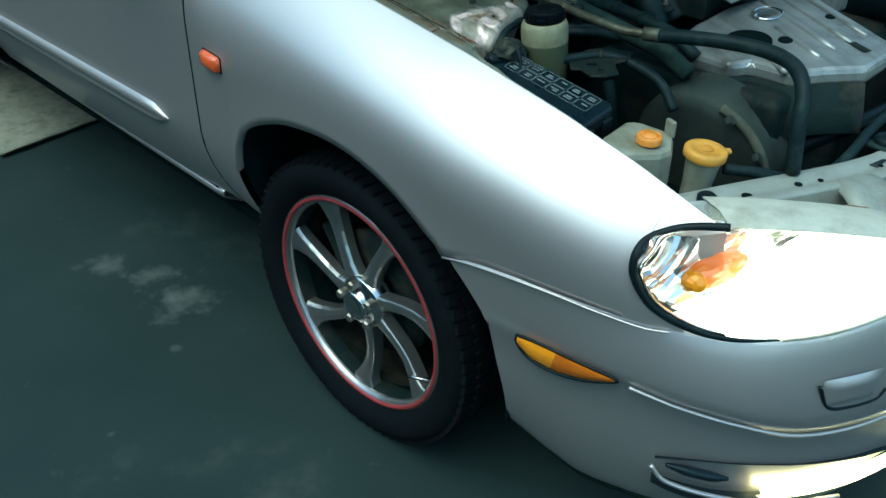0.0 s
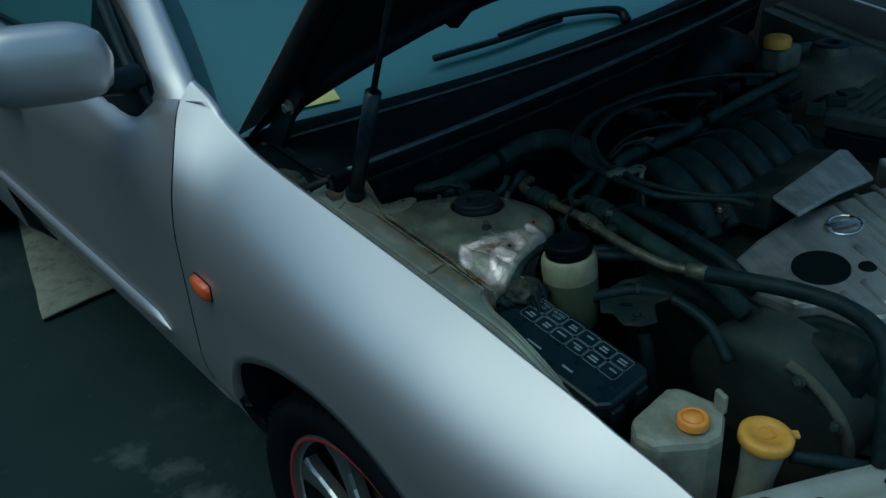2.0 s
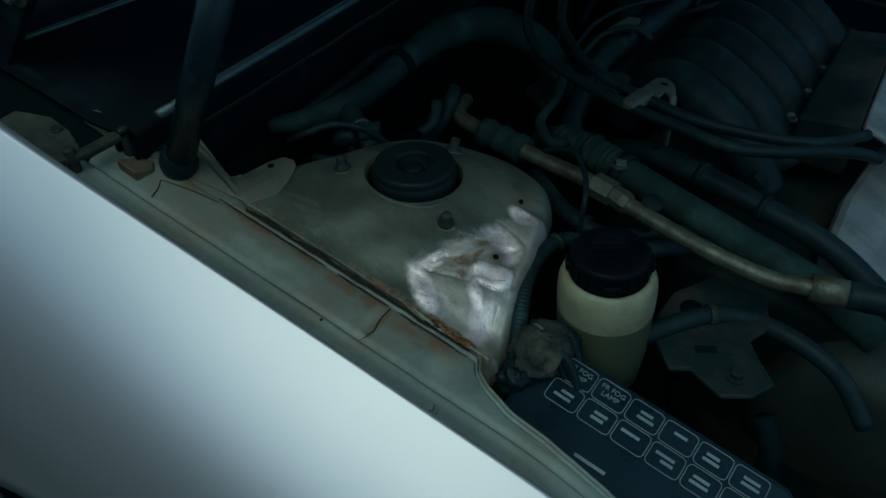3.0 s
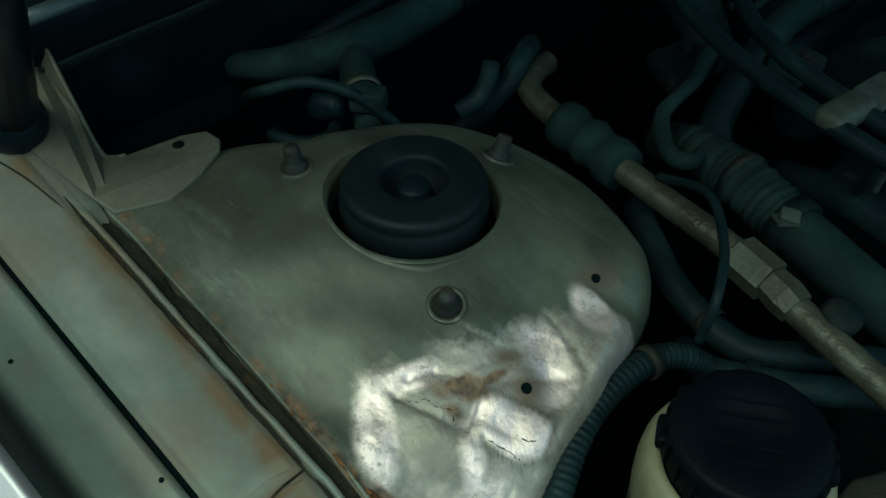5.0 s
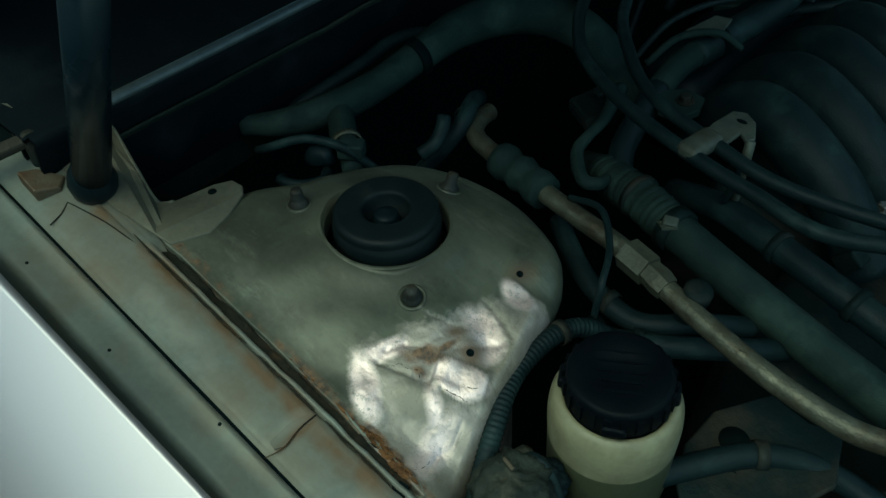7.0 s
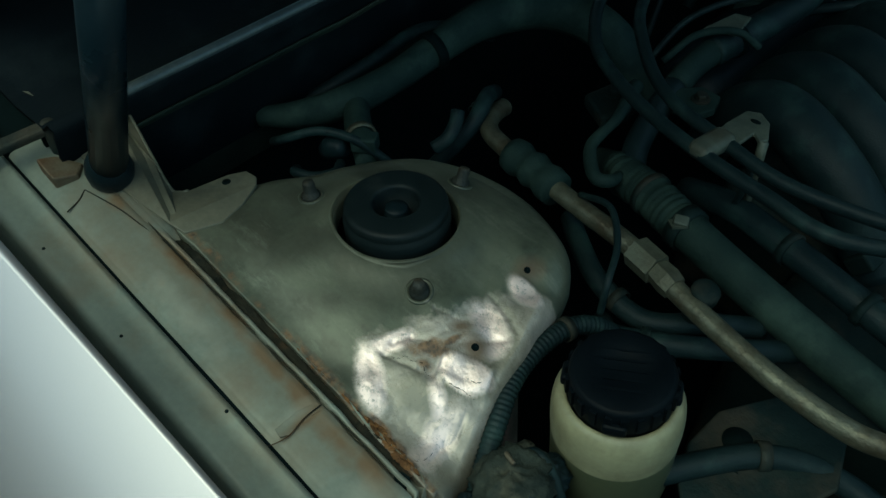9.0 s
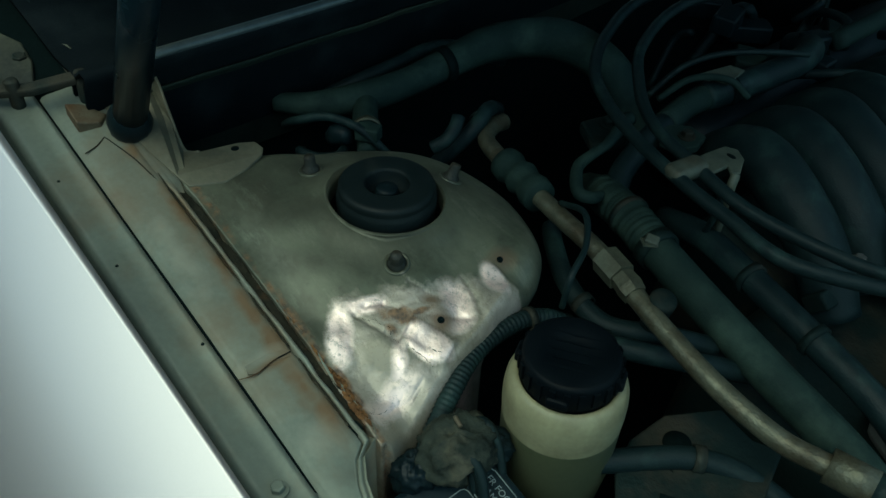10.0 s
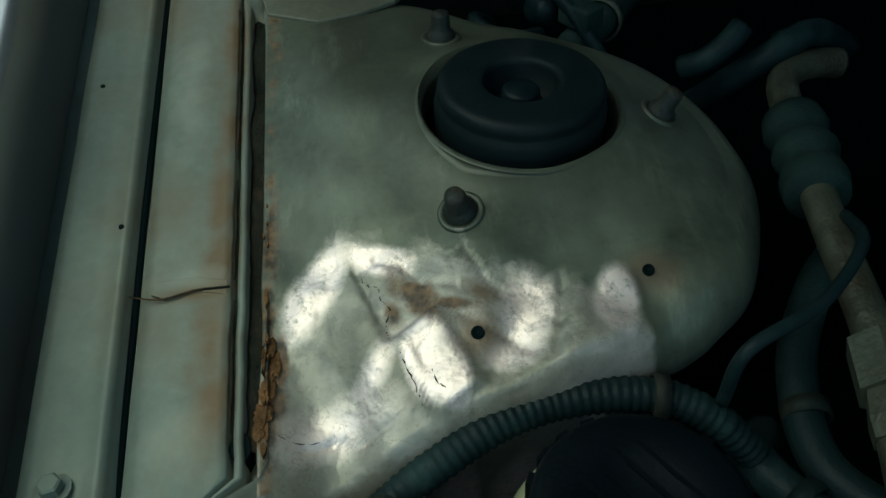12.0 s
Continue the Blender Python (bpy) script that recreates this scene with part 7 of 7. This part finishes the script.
for k in range(6):
    y = 0.612 + 0.062 * k
    z = 0.850 - 0.002 * k
    part("intake_runner", tube([(0.056, y + 0.046, z - 0.078), (0.072, y + 0.038, z - 0.034), (0.110, y + 0.024, z - 0.001), (0.155, y + 0.010, z - 0.006), (0.200, y, z - 0.030), (0.235, y - 0.006, z - 0.070)], [0.021, 0.023, 0.024, 0.024, 0.023, 0.022], 16), HOSE, ENG, "black curved intake runner")
    part("runner_flange", box((0.226, y - 0.003, z - 0.050), (0.016, 0.056, 0.022), None, -4, (0, 35)), BLOCK, ENG, bevel=0.003)
part("plenum", tube([(0.00, 0.70, 0.755), (0.0, 0.90, 0.775), (0.02, 1.12, 0.79)], 0.045, 14), BLACK, ENG, "black intake plenum")
part("fuel_rail", tube([(0.045, 0.86, 0.858), (0.055, 1.0, 0.872), (0.065, 1.12, 0.88)], 0.010, 10), DUSTY, ENG, "dusty fuel rail")
for k in range(4):
    bolt((0.222, 0.642 + 0.062 * k, 0.812), ENG, 0.005, name="flange_bolt")
rnd = random.Random(21)
for k in range(16):
    x, y = -0.10 + 0.26 * rnd.random(), 0.80 + 0.42 * rnd.random()
    part("connector", box((x, y, 0.80 + 0.055 * rnd.random()), (0.018 + 0.03 * rnd.random(), 0.016 + 0.03 * rnd.random(), 0.02), None, 90 * rnd.random()), DUSTY if k % 2 else BLACK, ENG, bevel=0.003)
for k in range(12):
    a = Vector((-0.14 + 0.3 * rnd.random(), 0.78 + 0.4 * rnd.random(), 0.80 + 0.04 * rnd.random()))
    b = a + Vector((0.16 * (rnd.random() - 0.3), 0.2 * (rnd.random() - 0.4), 0))
    part("wire", tube([a, a.lerp(b, 0.4) + Vector((0.03 * rnd.random(), 0, 0.025)), a.lerp(b, 0.8) + Vector((0, 0.03 * rnd.random(), 0.01)), b - Vector((0, 0, 0.04))], 0.0035 + 0.003 * rnd.random(), 7, smoothed=5), HOSE, ENG)
# belt end of the engine
part("belt_cover", lathe([(0.128, 0.075), (0.128, 0.01), (0.120, 0.0), (0.10, -0.002), (0.03, -0.006), (0.0001, -0.006)], (0.425, 0.475, 0.625), (0, 1, 0.25), 40), BELT, ENG, "round dark timing belt cover")
part("belt_cover_edge", tube([(0.425 + 0.126 * math.cos(a), 0.477 - 0.03 * math.sin(a), 0.627 + 0.122 * math.sin(a)) for a in np.linspace(-0.9, 1.25, 14)], 0.008, 10, smoothed=2), BELTDUST, ENG, "dusty raised edge of the belt cover")
for a in (-0.3, 0.45, 1.05):
    bolt((0.425 + 0.128 * math.cos(a), 0.463 - 0.03 * math.sin(a), 0.627 + 0.122 * math.sin(a)), ENG, 0.006, (0, -1, 0.2), BELT, "cover_bolt")
part("side_cover", prism([(0.50, 0.545), (0.60, 0.60), (0.605, 0.62), (0.585, 0.66), (0.49, 0.58)], 0.60, 0.735), BLOCK, ENG, smooth=False, bevel=0.008)
part("alternator", lathe([(0.06, 0.0), (0.06, 0.09), (0.03, 0.1), (0.0001, 0.1)], (0.585, 0.50, 0.56), (0, 1, 0), 28), BLOCK, ENG, "dark alternator")
part("dipstick_handle", tube([(0.517, 0.584, 0.690), (0.529, 0.596, 0.702), (0.539, 0.608, 0.710)], [0.006, 0.008, 0.005], 8, smoothed=2), ORANGE, ENG, "orange dipstick handle")
part("wiring_loom", tube([(0.55, 0.57, 0.66), (0.60, 0.62, 0.69), (0.62, 0.68, 0.70), (0.63, 0.78, 0.70), (0.62, 0.9, 0.70)], 0.013, 10), BLACK, ENG)
part("bracket_arm", tube([(0.47, 0.56, 0.72), (0.50, 0.60, 0.70), (0.53, 0.66, 0.66)], 0.012, 8), STEEL, ENG)

hose("overflow_hose", [(0.54, 0.335, 0.705), (0.58, 0.365, 0.702), (0.615, 0.405, 0.690), (0.645, 0.46, 0.686), (0.652, 0.53, 0.700), (0.648, 0.62, 0.715), (0.645, 0.75, 0.715), (0.64, 0.95, 0.715)], 0.0085, "thin black overflow hose beside the radiator")
UM = thing("rubber_mount", (0.685, 0.60, 0.70), "black rubber radiator mount on a steel bracket", "mount")
part("bush", lathe([(0.022, -0.012), (0.022, 0.004), (0.018, 0.008), (0.010, 0.008), (0.009, 0.0), (0.0001, 0.0)], (0.680, 0.602, 0.706), seg=24), BLACK, UM)
part("plate", prism([(0.65, 0.575), (0.70, 0.57), (0.74, 0.60), (0.735, 0.635), (0.66, 0.635)], 0.698, 0.704), DUSTY, UM, smooth=False, bevel=0.002)


# ---- fuse box ----
def fuse_box():
    F = thing("fuse_box", (0.28, 0.235, 0.70), "black relay box with pale printed diagrams on its lid", "fuse box")
    m = pose(0.2655, 0.2395, 0.7806, 8.2, 8.4, -0.7) @ Matrix.Scale(0.967, 4)

    def at(u, v, w=0.0):
        return m @ Vector((u, v, w))

    body = prism([(-0.100, -0.045), (0.100, -0.045), (0.106, -0.03), (0.106, 0.036), (0.098, 0.044), (-0.100, 0.044), (-0.106, 0.03), (-0.106, -0.034)], -0.085, -0.022)
    bmesh.ops.transform(body, matrix=m, verts=body.verts[:])
    part("base", body, CAPBLACK, F, smooth=False, bevel=0.003)
    lid = prism([(-0.098, -0.050), (0.100, -0.050), (0.112, -0.034), (0.112, 0.038), (0.100, 0.047), (-0.098, 0.047), (-0.110, 0.034), (-0.110, -0.036)], -0.028, 0.0)
    bmesh.ops.transform(lid, matrix=m, verts=lid.verts[:])
    L = part("lid", lid, SATIN, F, "smooth black lid", smooth=False, bevel=0.005)
    cw, ch = 0.0295, 0.0225
    for i in range(6):
        for j in range(2):
            cx, cy = -0.074 + i * cw, 0.030 - j * ch
            pts = []
            for a, b in ((1, 1), (-1, 1), (-1, -1), (1, -1)):
                for s in (0, 1, 2):
                    an = math.atan2(b, a) - math.pi / 4 + s * math.pi / 4
                    pts.append(at(cx + a * (cw / 2 - 0.0045) + 0.0035 * math.cos(an), cy + b * (ch / 2 - 0.0045) + 0.0035 * math.sin(an), 0.0006))
            part("printed_frame", tube(pts + [pts[0]], 0.00042, 4, smoothed=1, cap=False), INK, L)
            if (i, j) in ((0, 0), (1, 0)):
                for line, dy in (("FR FOG", 0.0022), ("LAMP", -0.0042)):
                    cu = bpy.data.curves.new("lettering", "FONT")
                    cu.body = line
                    cu.size = 0.0062
                    cu.align_x = "CENTER"
                    cu.extrude = 0.0002
                    tmp = new("lettering", cu)
                    me = bpy.data.meshes.new_from_object(tmp)
                    bpy.data.objects.remove(tmp)
                    ob = new("lettering", me)
                    me.materials.append(INK)
                    ob.parent = L
                    ob.matrix_basis = m @ pose(cx, cy + dy, 0.0008)
            else:
                rnd = random.Random(i * 7 + j)
                for q in range(2 if (i + j) % 3 else 1):
                    w = 0.010 + 0.006 * rnd.random()
                    bb = box((cx + 0.002 * rnd.uniform(-1, 1), cy + 0.0025 - 0.005 * q, 0.0006), (w, 0.0026, 0.0005))
                    bmesh.ops.transform(bb, matrix=m, verts=bb.verts[:])
                    part("printed_line", bb, INK, L, smooth=False)
    for u, w in ((0.0, 0.026), (0.062, 0.018)):
        bb = box((u - 0.03, -0.030, 0.0005), (w, 0.0028, 0.0005))
        bmesh.ops.transform(bb, matrix=m, verts=bb.verts[:])
        part("printed_line", bb, INK, L, smooth=False)
    for v in (-0.024, 0.022):
        cl = box((0.114, v, -0.03), (0.008, 0.022, 0.034))
        bmesh.ops.transform(cl, matrix=m, verts=cl.verts[:])
        part("latch", cl, BLACK, F, smooth=False, bevel=0.002)
    return F


fuse_box()

# taped wiring lump by the tower's front
WL = thing("wiring_bundle", (0.15, 0.29, 0.74), "crumpled dusty taped wiring bundle beside the relay box", "wiring")
rnd = random.Random(3)


def crumpled(c, r, squash, seed):
    bm = ball(c, r, None, squash, 56)
    c = Vector(c)
    for v in bm.verts:
        d = v.co - c
        p = d / r
        fold = 0.30 * abs(noise.noise(p * 1.7 + Vector((seed, 0, 0)))) + 0.16 * abs(noise.noise(p * 4.2 + Vector((0, seed, 0)))) + 0.05 * noise.noise(p * 11)
        v.co = c + d * (1.12 - fold * 1.5)
    return bm


part("tape_wrap", crumpled((0.158, 0.292, 0.768), 0.026, (0.95, 1.15, 0.8), 2), TAPE, WL, "crumpled grey-green tape")
part("tape_wrap", crumpled((0.152, 0.262, 0.758), 0.017, (0.9, 1.0, 0.9), 7), BLACK, WL, "crumpled black tape")
part("tape_wrap", crumpled((0.166, 0.318, 0.758), 0.015, (1.0, 0.9, 0.8), 11), BLACK, WL)
for k in range(6):
    a = Vector((0.142 + 0.02 * rnd.random(), 0.258 + 0.05 * rnd.random(), 0.768))
    part("wire", tube([a, a + Vector((0.012, 0.006, 0.012)), a + Vector((0.028, 0.012 * rnd.random(), 0.002)), a + Vector((0.045, 0.0, -0.03))], 0.0036, 7), HOSE, WL)
part("tie", tube([(0.146, 0.300, 0.782), (0.150, 0.296, 0.789), (0.158, 0.294, 0.790)], 0.0016, 6), RUSTY, WL, "dull yellowish tie")

for x, y, r, sq, sd in ((0.082, 0.2500, 0.0046, (1.8, 0.7, 0.20), 3), (0.093, 0.2485, 0.0044, (1.5, 0.8, 0.22), 5), (0.1035, 0.2475, 0.0048, (1.3, 0.8, 0.24), 8), (0.111, 0.2465, 0.0036, (1.3, 0.7, 0.26), 12), (0.072, 0.2490, 0.0035, (2.0, 0.6, 0.30), 15)):
    part("rust_crust", crumpled((x, y, tower_z(x, y) + 0.0002), r, sq, sd), RUST, STRUT, "flaking orange rust crust")

# ---- reservoirs ----
RV = thing("power_steering_reservoir", (0.175, 0.3725, 0.66), "milky plastic fluid reservoir with a black screw cap", "reservoir")
part("tank", lathe([(0.0425, -0.013), (0.0430, -0.004), (0.0430, 0.008), (0.0422, 0.016), (0.0400, 0.0225), (0.0375, 0.0250), (0.0350, 0.0255), (0.0338, 0.0240)], (0.175, 0.3725, 0.780), seg=48), MILKY, RV, "pale upper half of the tank")
part("tank_lower", lathe([(0.030, -0.105), (0.037, -0.098), (0.0415, -0.060), (0.0424, -0.0128)], (0.175, 0.3725, 0.780), seg=48), FLUID, RV, "darker lower half filled with fluid")
cap = lathe([(0.0325, -0.008), (0.0335, -0.004), (0.0335, 0.012), (0.0322, 0.0150), (0.0300, 0.0158), (0.0150, 0.0158), (0.0140, 0.0150), (0.0001, 0.0150)], (0.175, 0.3725, 0.811), (0.0, 0, 1), 56)
CAP = part("cap", cap, CAPBLACK, RV, "black screw cap")
for k in range(22):
    a = 2 * math.pi * k / 22
    part("grip", box((0.175 + 0.0338 * math.cos(a), 0.3725 + 0.0338 * math.sin(a), 0.816), (0.003, 0.0045, 0.013), None, math.degrees(a)), CAPBLACK, CAP, smooth=False)
for k in range(4):
    a = 2 * math.pi * (k + 0.35) / 4
    part("cap_lug", box((0.175 + 0.0345 * math.cos(a), 0.3725 + 0.0345 * math.sin(a), 0.813), (0.006, 0.015, 0.008), None, math.degrees(a)), CAPBLACK, CAP, smooth=False, bevel=0.002)
for k in range(5):
    part("ridge", box((0.175 + 0.0075 * (k - 2) * 0.57, 0.3725 + 0.0075 * (k - 2) * -0.82, 0.8262), (0.044 - 0.006 * abs(k - 2), 0.0016, 0.0014), None, 35), CAPBLACK, CAP, smooth=False)

WB = thing("washer_bottle", (0.435, 0.262, 0.55), "dusty translucent bottle with an orange cap", "bottle")
part("tank", prism([(0.392, 0.217), (0.385, 0.295), (0.396, 0.312), (0.440, 0.322), (0.462, 0.314), (0.482, 0.280), (0.478, 0.255), (0.440, 0.200), (0.415, 0.196)], 0.58, lambda a, b: 0.742 - 0.10 * (a - 0.43)), BOTTLE, WB, "dusty translucent tank", smooth=False, bevel=0.010)
part("tab", box((0.452, 0.317, 0.748), (0.020, 0.008, 0.028), None, -20), BOTTLE, WB, bevel=0.003)
part("cap", lathe([(0.0195, 0.0), (0.0195, 0.009), (0.0175, 0.012), (0.0135, 0.012), (0.0128, 0.0095), (0.0115, 0.0095), (0.0108, 0.0135), (0.0001, 0.0138)], (0.449, 0.264, 0.743), seg=28), ORANGE, WB, "orange push-on cap")

FN = thing("filler_neck", (0.515, 0.318, 0.56), "dusty plastic filler neck with a yellow cap", "filler neck")
part("neck", lathe([(0.020, -0.14), (0.022, -0.05), (0.0255, -0.012), (0.027, 0.0)], (0.515, 0.318, 0.722), (0.08, 0.03, 1), 32), BOTTLE, FN, "translucent plastic neck")
YC = part("cap", lathe([(0.0305, -0.006), (0.0325, -0.004), (0.0325, 0.006), (0.030, 0.0085), (0.020, 0.009), (0.019, 0.0075), (0.008, 0.0075), (0.0001, 0.0075)], (0.515, 0.318, 0.728), (0.08, 0.03, 1), 36), YELLOW, FN, "yellow washer fluid cap")
part("cap_tab", box((0.535, 0.345, 0.729), (0.014, 0.012, 0.006), None, 45), YELLOW, YC, bevel=0.002)
part("moulded_symbol", tube([(0.515 + 0.010 * math.cos(a), 0.318 + 0.010 * math.sin(a), 0.7365) for a in np.linspace(0, 2 * math.pi, 13)], 0.0014, 5, smoothed=1), YELLOW, YC)

BF = thing("brake_fluid_reservoir", (-0.06, 1.26, 0.75), "brake fluid reservoir with a yellow cap by the far firewall", "reservoir")
part("tank", box((-0.05, 1.262, 0.858), (0.055, 0.085, 0.056)), TANK, BF, bevel=0.014)
part("cap", lathe([(0.028, 0.0), (0.029, 0.016), (0.024, 0.022), (0.0001, 0.022)], (-0.05, 1.24, 0.888), seg=28), YELLOW, BF, "yellow-green screw cap")
part("booster", lathe([(0.06, 0.0), (0.115, 0.03), (0.12, 0.09), (0.11, 0.11)], (-0.14, 1.26, 0.77), (-1, 0, 0.1), 32), BLACK, BF, "black brake servo")

# mounting plate under the reservoir
MP = thing("mounting_plate", (0.28, 0.37, 0.70), "grimy black steel plate with a hole under the reservoir", "plate")
part("plate", prism([(0.222, 0.385), (0.208, 0.415), (0.208, 0.452), (0.230, 0.492), (0.262, 0.488), (0.282, 0.497), (0.298, 0.455), (0.290, 0.432), (0.305, 0.415), (0.326, 0.396), (0.315, 0.372), (0.293, 0.358), (0.260, 0.372), (0.245, 0.362)], 0.728, 0.733), BLOCK, MP, smooth=False, bevel=0.002)
part("hole", lathe([(0.0105, 0.0), (0.0105, 0.0012), (0.0001, 0.0012)], (0.231, 0.440, 0.733), seg=20), DARKBAY, MP)
part("slot", prism([(0.252, 0.398), (0.268, 0.408), (0.272, 0.402), (0.257, 0.392)], 0.7328, 0.7342), DARKBAY, MP, smooth=False)
bolt((0.296, 0.385, 0.733), MP, 0.006, material=BLOCK)
part("leg", tube([(0.33, 0.36, 0.73), (0.345, 0.35, 0.70), (0.35, 0.345, 0.62)], 0.010, 8), DARKBAY, MP)
part("leg", tube([(0.24, 0.41, 0.73), (0.235, 0.43, 0.68), (0.235, 0.44, 0.6)], 0.012, 8), DARKBAY, MP)
hose("power_steering_hose", [(0.205, 0.375, 0.735), (0.25, 0.44, 0.735), (0.30, 0.47, 0.72), (0.36, 0.47, 0.70), (0.40, 0.46, 0.66)], 0.009, "black power steering hose", clamps=(((0.25, 0.44, 0.735), (0.7, 0.65, -0.1), 0.0092, 0.008),))

# battery, air box and duct on the far side
BT = thing("battery", (0.49, 1.27, 0.64), "dusty dark battery with a pale label", "battery")
part("case", box((0.49, 1.27, 0.73), (0.17, 0.24, 0.18), None, 8), BLACK, BT, "black battery case", bevel=0.006)
part("top", box((0.49, 1.27, 0.826), (0.172, 0.242, 0.014), None, 8), BELT, BT, "dusty battery top", bevel=0.004)
part("label_plate", box((0.535, 1.25, 0.8342), (0.05, 0.14, 0.001), None, 8), SHELF, BT, "pale sticker", smooth=False)
part("sticker", box((0.535, 1.23, 0.8352), (0.02, 0.05, 0.001), None, 8), ORANGE, BT, smooth=False)
for y in (1.18, 1.36):
    part("terminal", lathe([(0.012, 0.0), (0.010, 0.018), (0.0001, 0.018)], (0.43, y, 0.832), seg=18), STEEL, BT)
AB = thing("air_box", (0.27, 1.20, 0.66), "black ribbed air filter box", "air box")
part("lower_case", box((0.27, 1.20, 0.74), (0.24, 0.24, 0.14), None, 6), BLACK, AB, bevel=0.01)
part("lid", box((0.27, 1.20, 0.825), (0.25, 0.25, 0.03), None, 6), BELT, AB, "dusty ribbed lid", bevel=0.006)
for k in range(9):
    part("rib", box((0.18 + 0.0225 * k, 1.20, 0.843), (0.008, 0.20, 0.010), None, 6), BELT, AB, smooth=False)
AD = thing("air_duct", (0.60, 1.02, 0.66), "black plastic air intake duct", "duct")
part("duct", tube([(0.42, 1.04, 0.77), (0.50, 1.02, 0.80), (0.58, 1.0, 0.785), (0.66, 0.99, 0.74)], [0.045, 0.05, 0.055, 0.06], 12), BLACK, AD)
part("flange", prism([(0.52, 0.93), (0.66, 0.92), (0.69, 1.08), (0.55, 1.12)], 0.768, 0.79), SATIN, AD, smooth=False, bevel=0.006)
RC = thing("radiator_cap_tag", (0.66, 0.84, 0.69), "small pale yellow plastic tag on the radiator", "tag")
part("tag", box((0.655, 0.84, 0.715), (0.035, 0.045, 0.012), None, 20), PAPER, RC, bevel=0.002)
for k in range(4):
    hose("battery_cable", [(0.43 + 0.02 * k, 1.18, 0.84), (0.40, 1.10 - 0.02 * k, 0.86), (0.36 - 0.02 * k, 1.03, 0.83), (0.38, 0.95 + 0.02 * k, 0.78)], 0.006, "black battery cable over the far side of the engine", category="cable")


# ---- gas strut that holds the hood ----
def gas_strut():
    a, b = Vector(STRUT_FOOT), Vector(STRUT_HEAD)
    G = thing("gas_strut", a, "black gas strut holding up the hood", "gas strut")
    d = (b - a).normalized()
    part("ball_socket", ball(a + d * 0.004, 0.0165, None, (1, 1, 1.1), 16), BLACK, G)
    part("stud", lathe([(0.013, -0.020), (0.013, -0.014), (0.008, -0.010), (0.008, 0.0)], a, (0.1, 0, 1), 16), BLACK, G)
    part("cylinder", tube([a + d * 0.01, a + d * 0.21], 0.0125, 16, smoothed=1), SATIN, G, "black cylinder")
    part("rod", tube([a + d * 0.20, b], 0.0048, 12, smoothed=1), SATIN, G, "slim rod")
    lab = bmesh.new()
    side = d.cross(Vector((0.3, -1, 0))).normalized()
    up = side.cross(d)
    for k in range(7):
        c = a + d * (0.04 + 0.019 * k) + (Vector((0.75, 0.25, 0.1)).normalized() * 0.0123)
        box(c, (0.0012, 0.003, 0.005 + 0.005 * (k % 3)), lab, 20, (0, 25))
    part("worn_lettering", lab, INK, G, "worn illegible pale lettering", smooth=False)
    part("hood_mount", box(b, (0.03, 0.02, 0.04), None, 0, (0, 45)), BLACK, G, smooth=False, bevel=0.003)
    return G


STRUT_FOOT, STRUT_HEAD = (-0.168, 0.219, 0.866), (0.078, 0.208, 1.40)
gas_strut()



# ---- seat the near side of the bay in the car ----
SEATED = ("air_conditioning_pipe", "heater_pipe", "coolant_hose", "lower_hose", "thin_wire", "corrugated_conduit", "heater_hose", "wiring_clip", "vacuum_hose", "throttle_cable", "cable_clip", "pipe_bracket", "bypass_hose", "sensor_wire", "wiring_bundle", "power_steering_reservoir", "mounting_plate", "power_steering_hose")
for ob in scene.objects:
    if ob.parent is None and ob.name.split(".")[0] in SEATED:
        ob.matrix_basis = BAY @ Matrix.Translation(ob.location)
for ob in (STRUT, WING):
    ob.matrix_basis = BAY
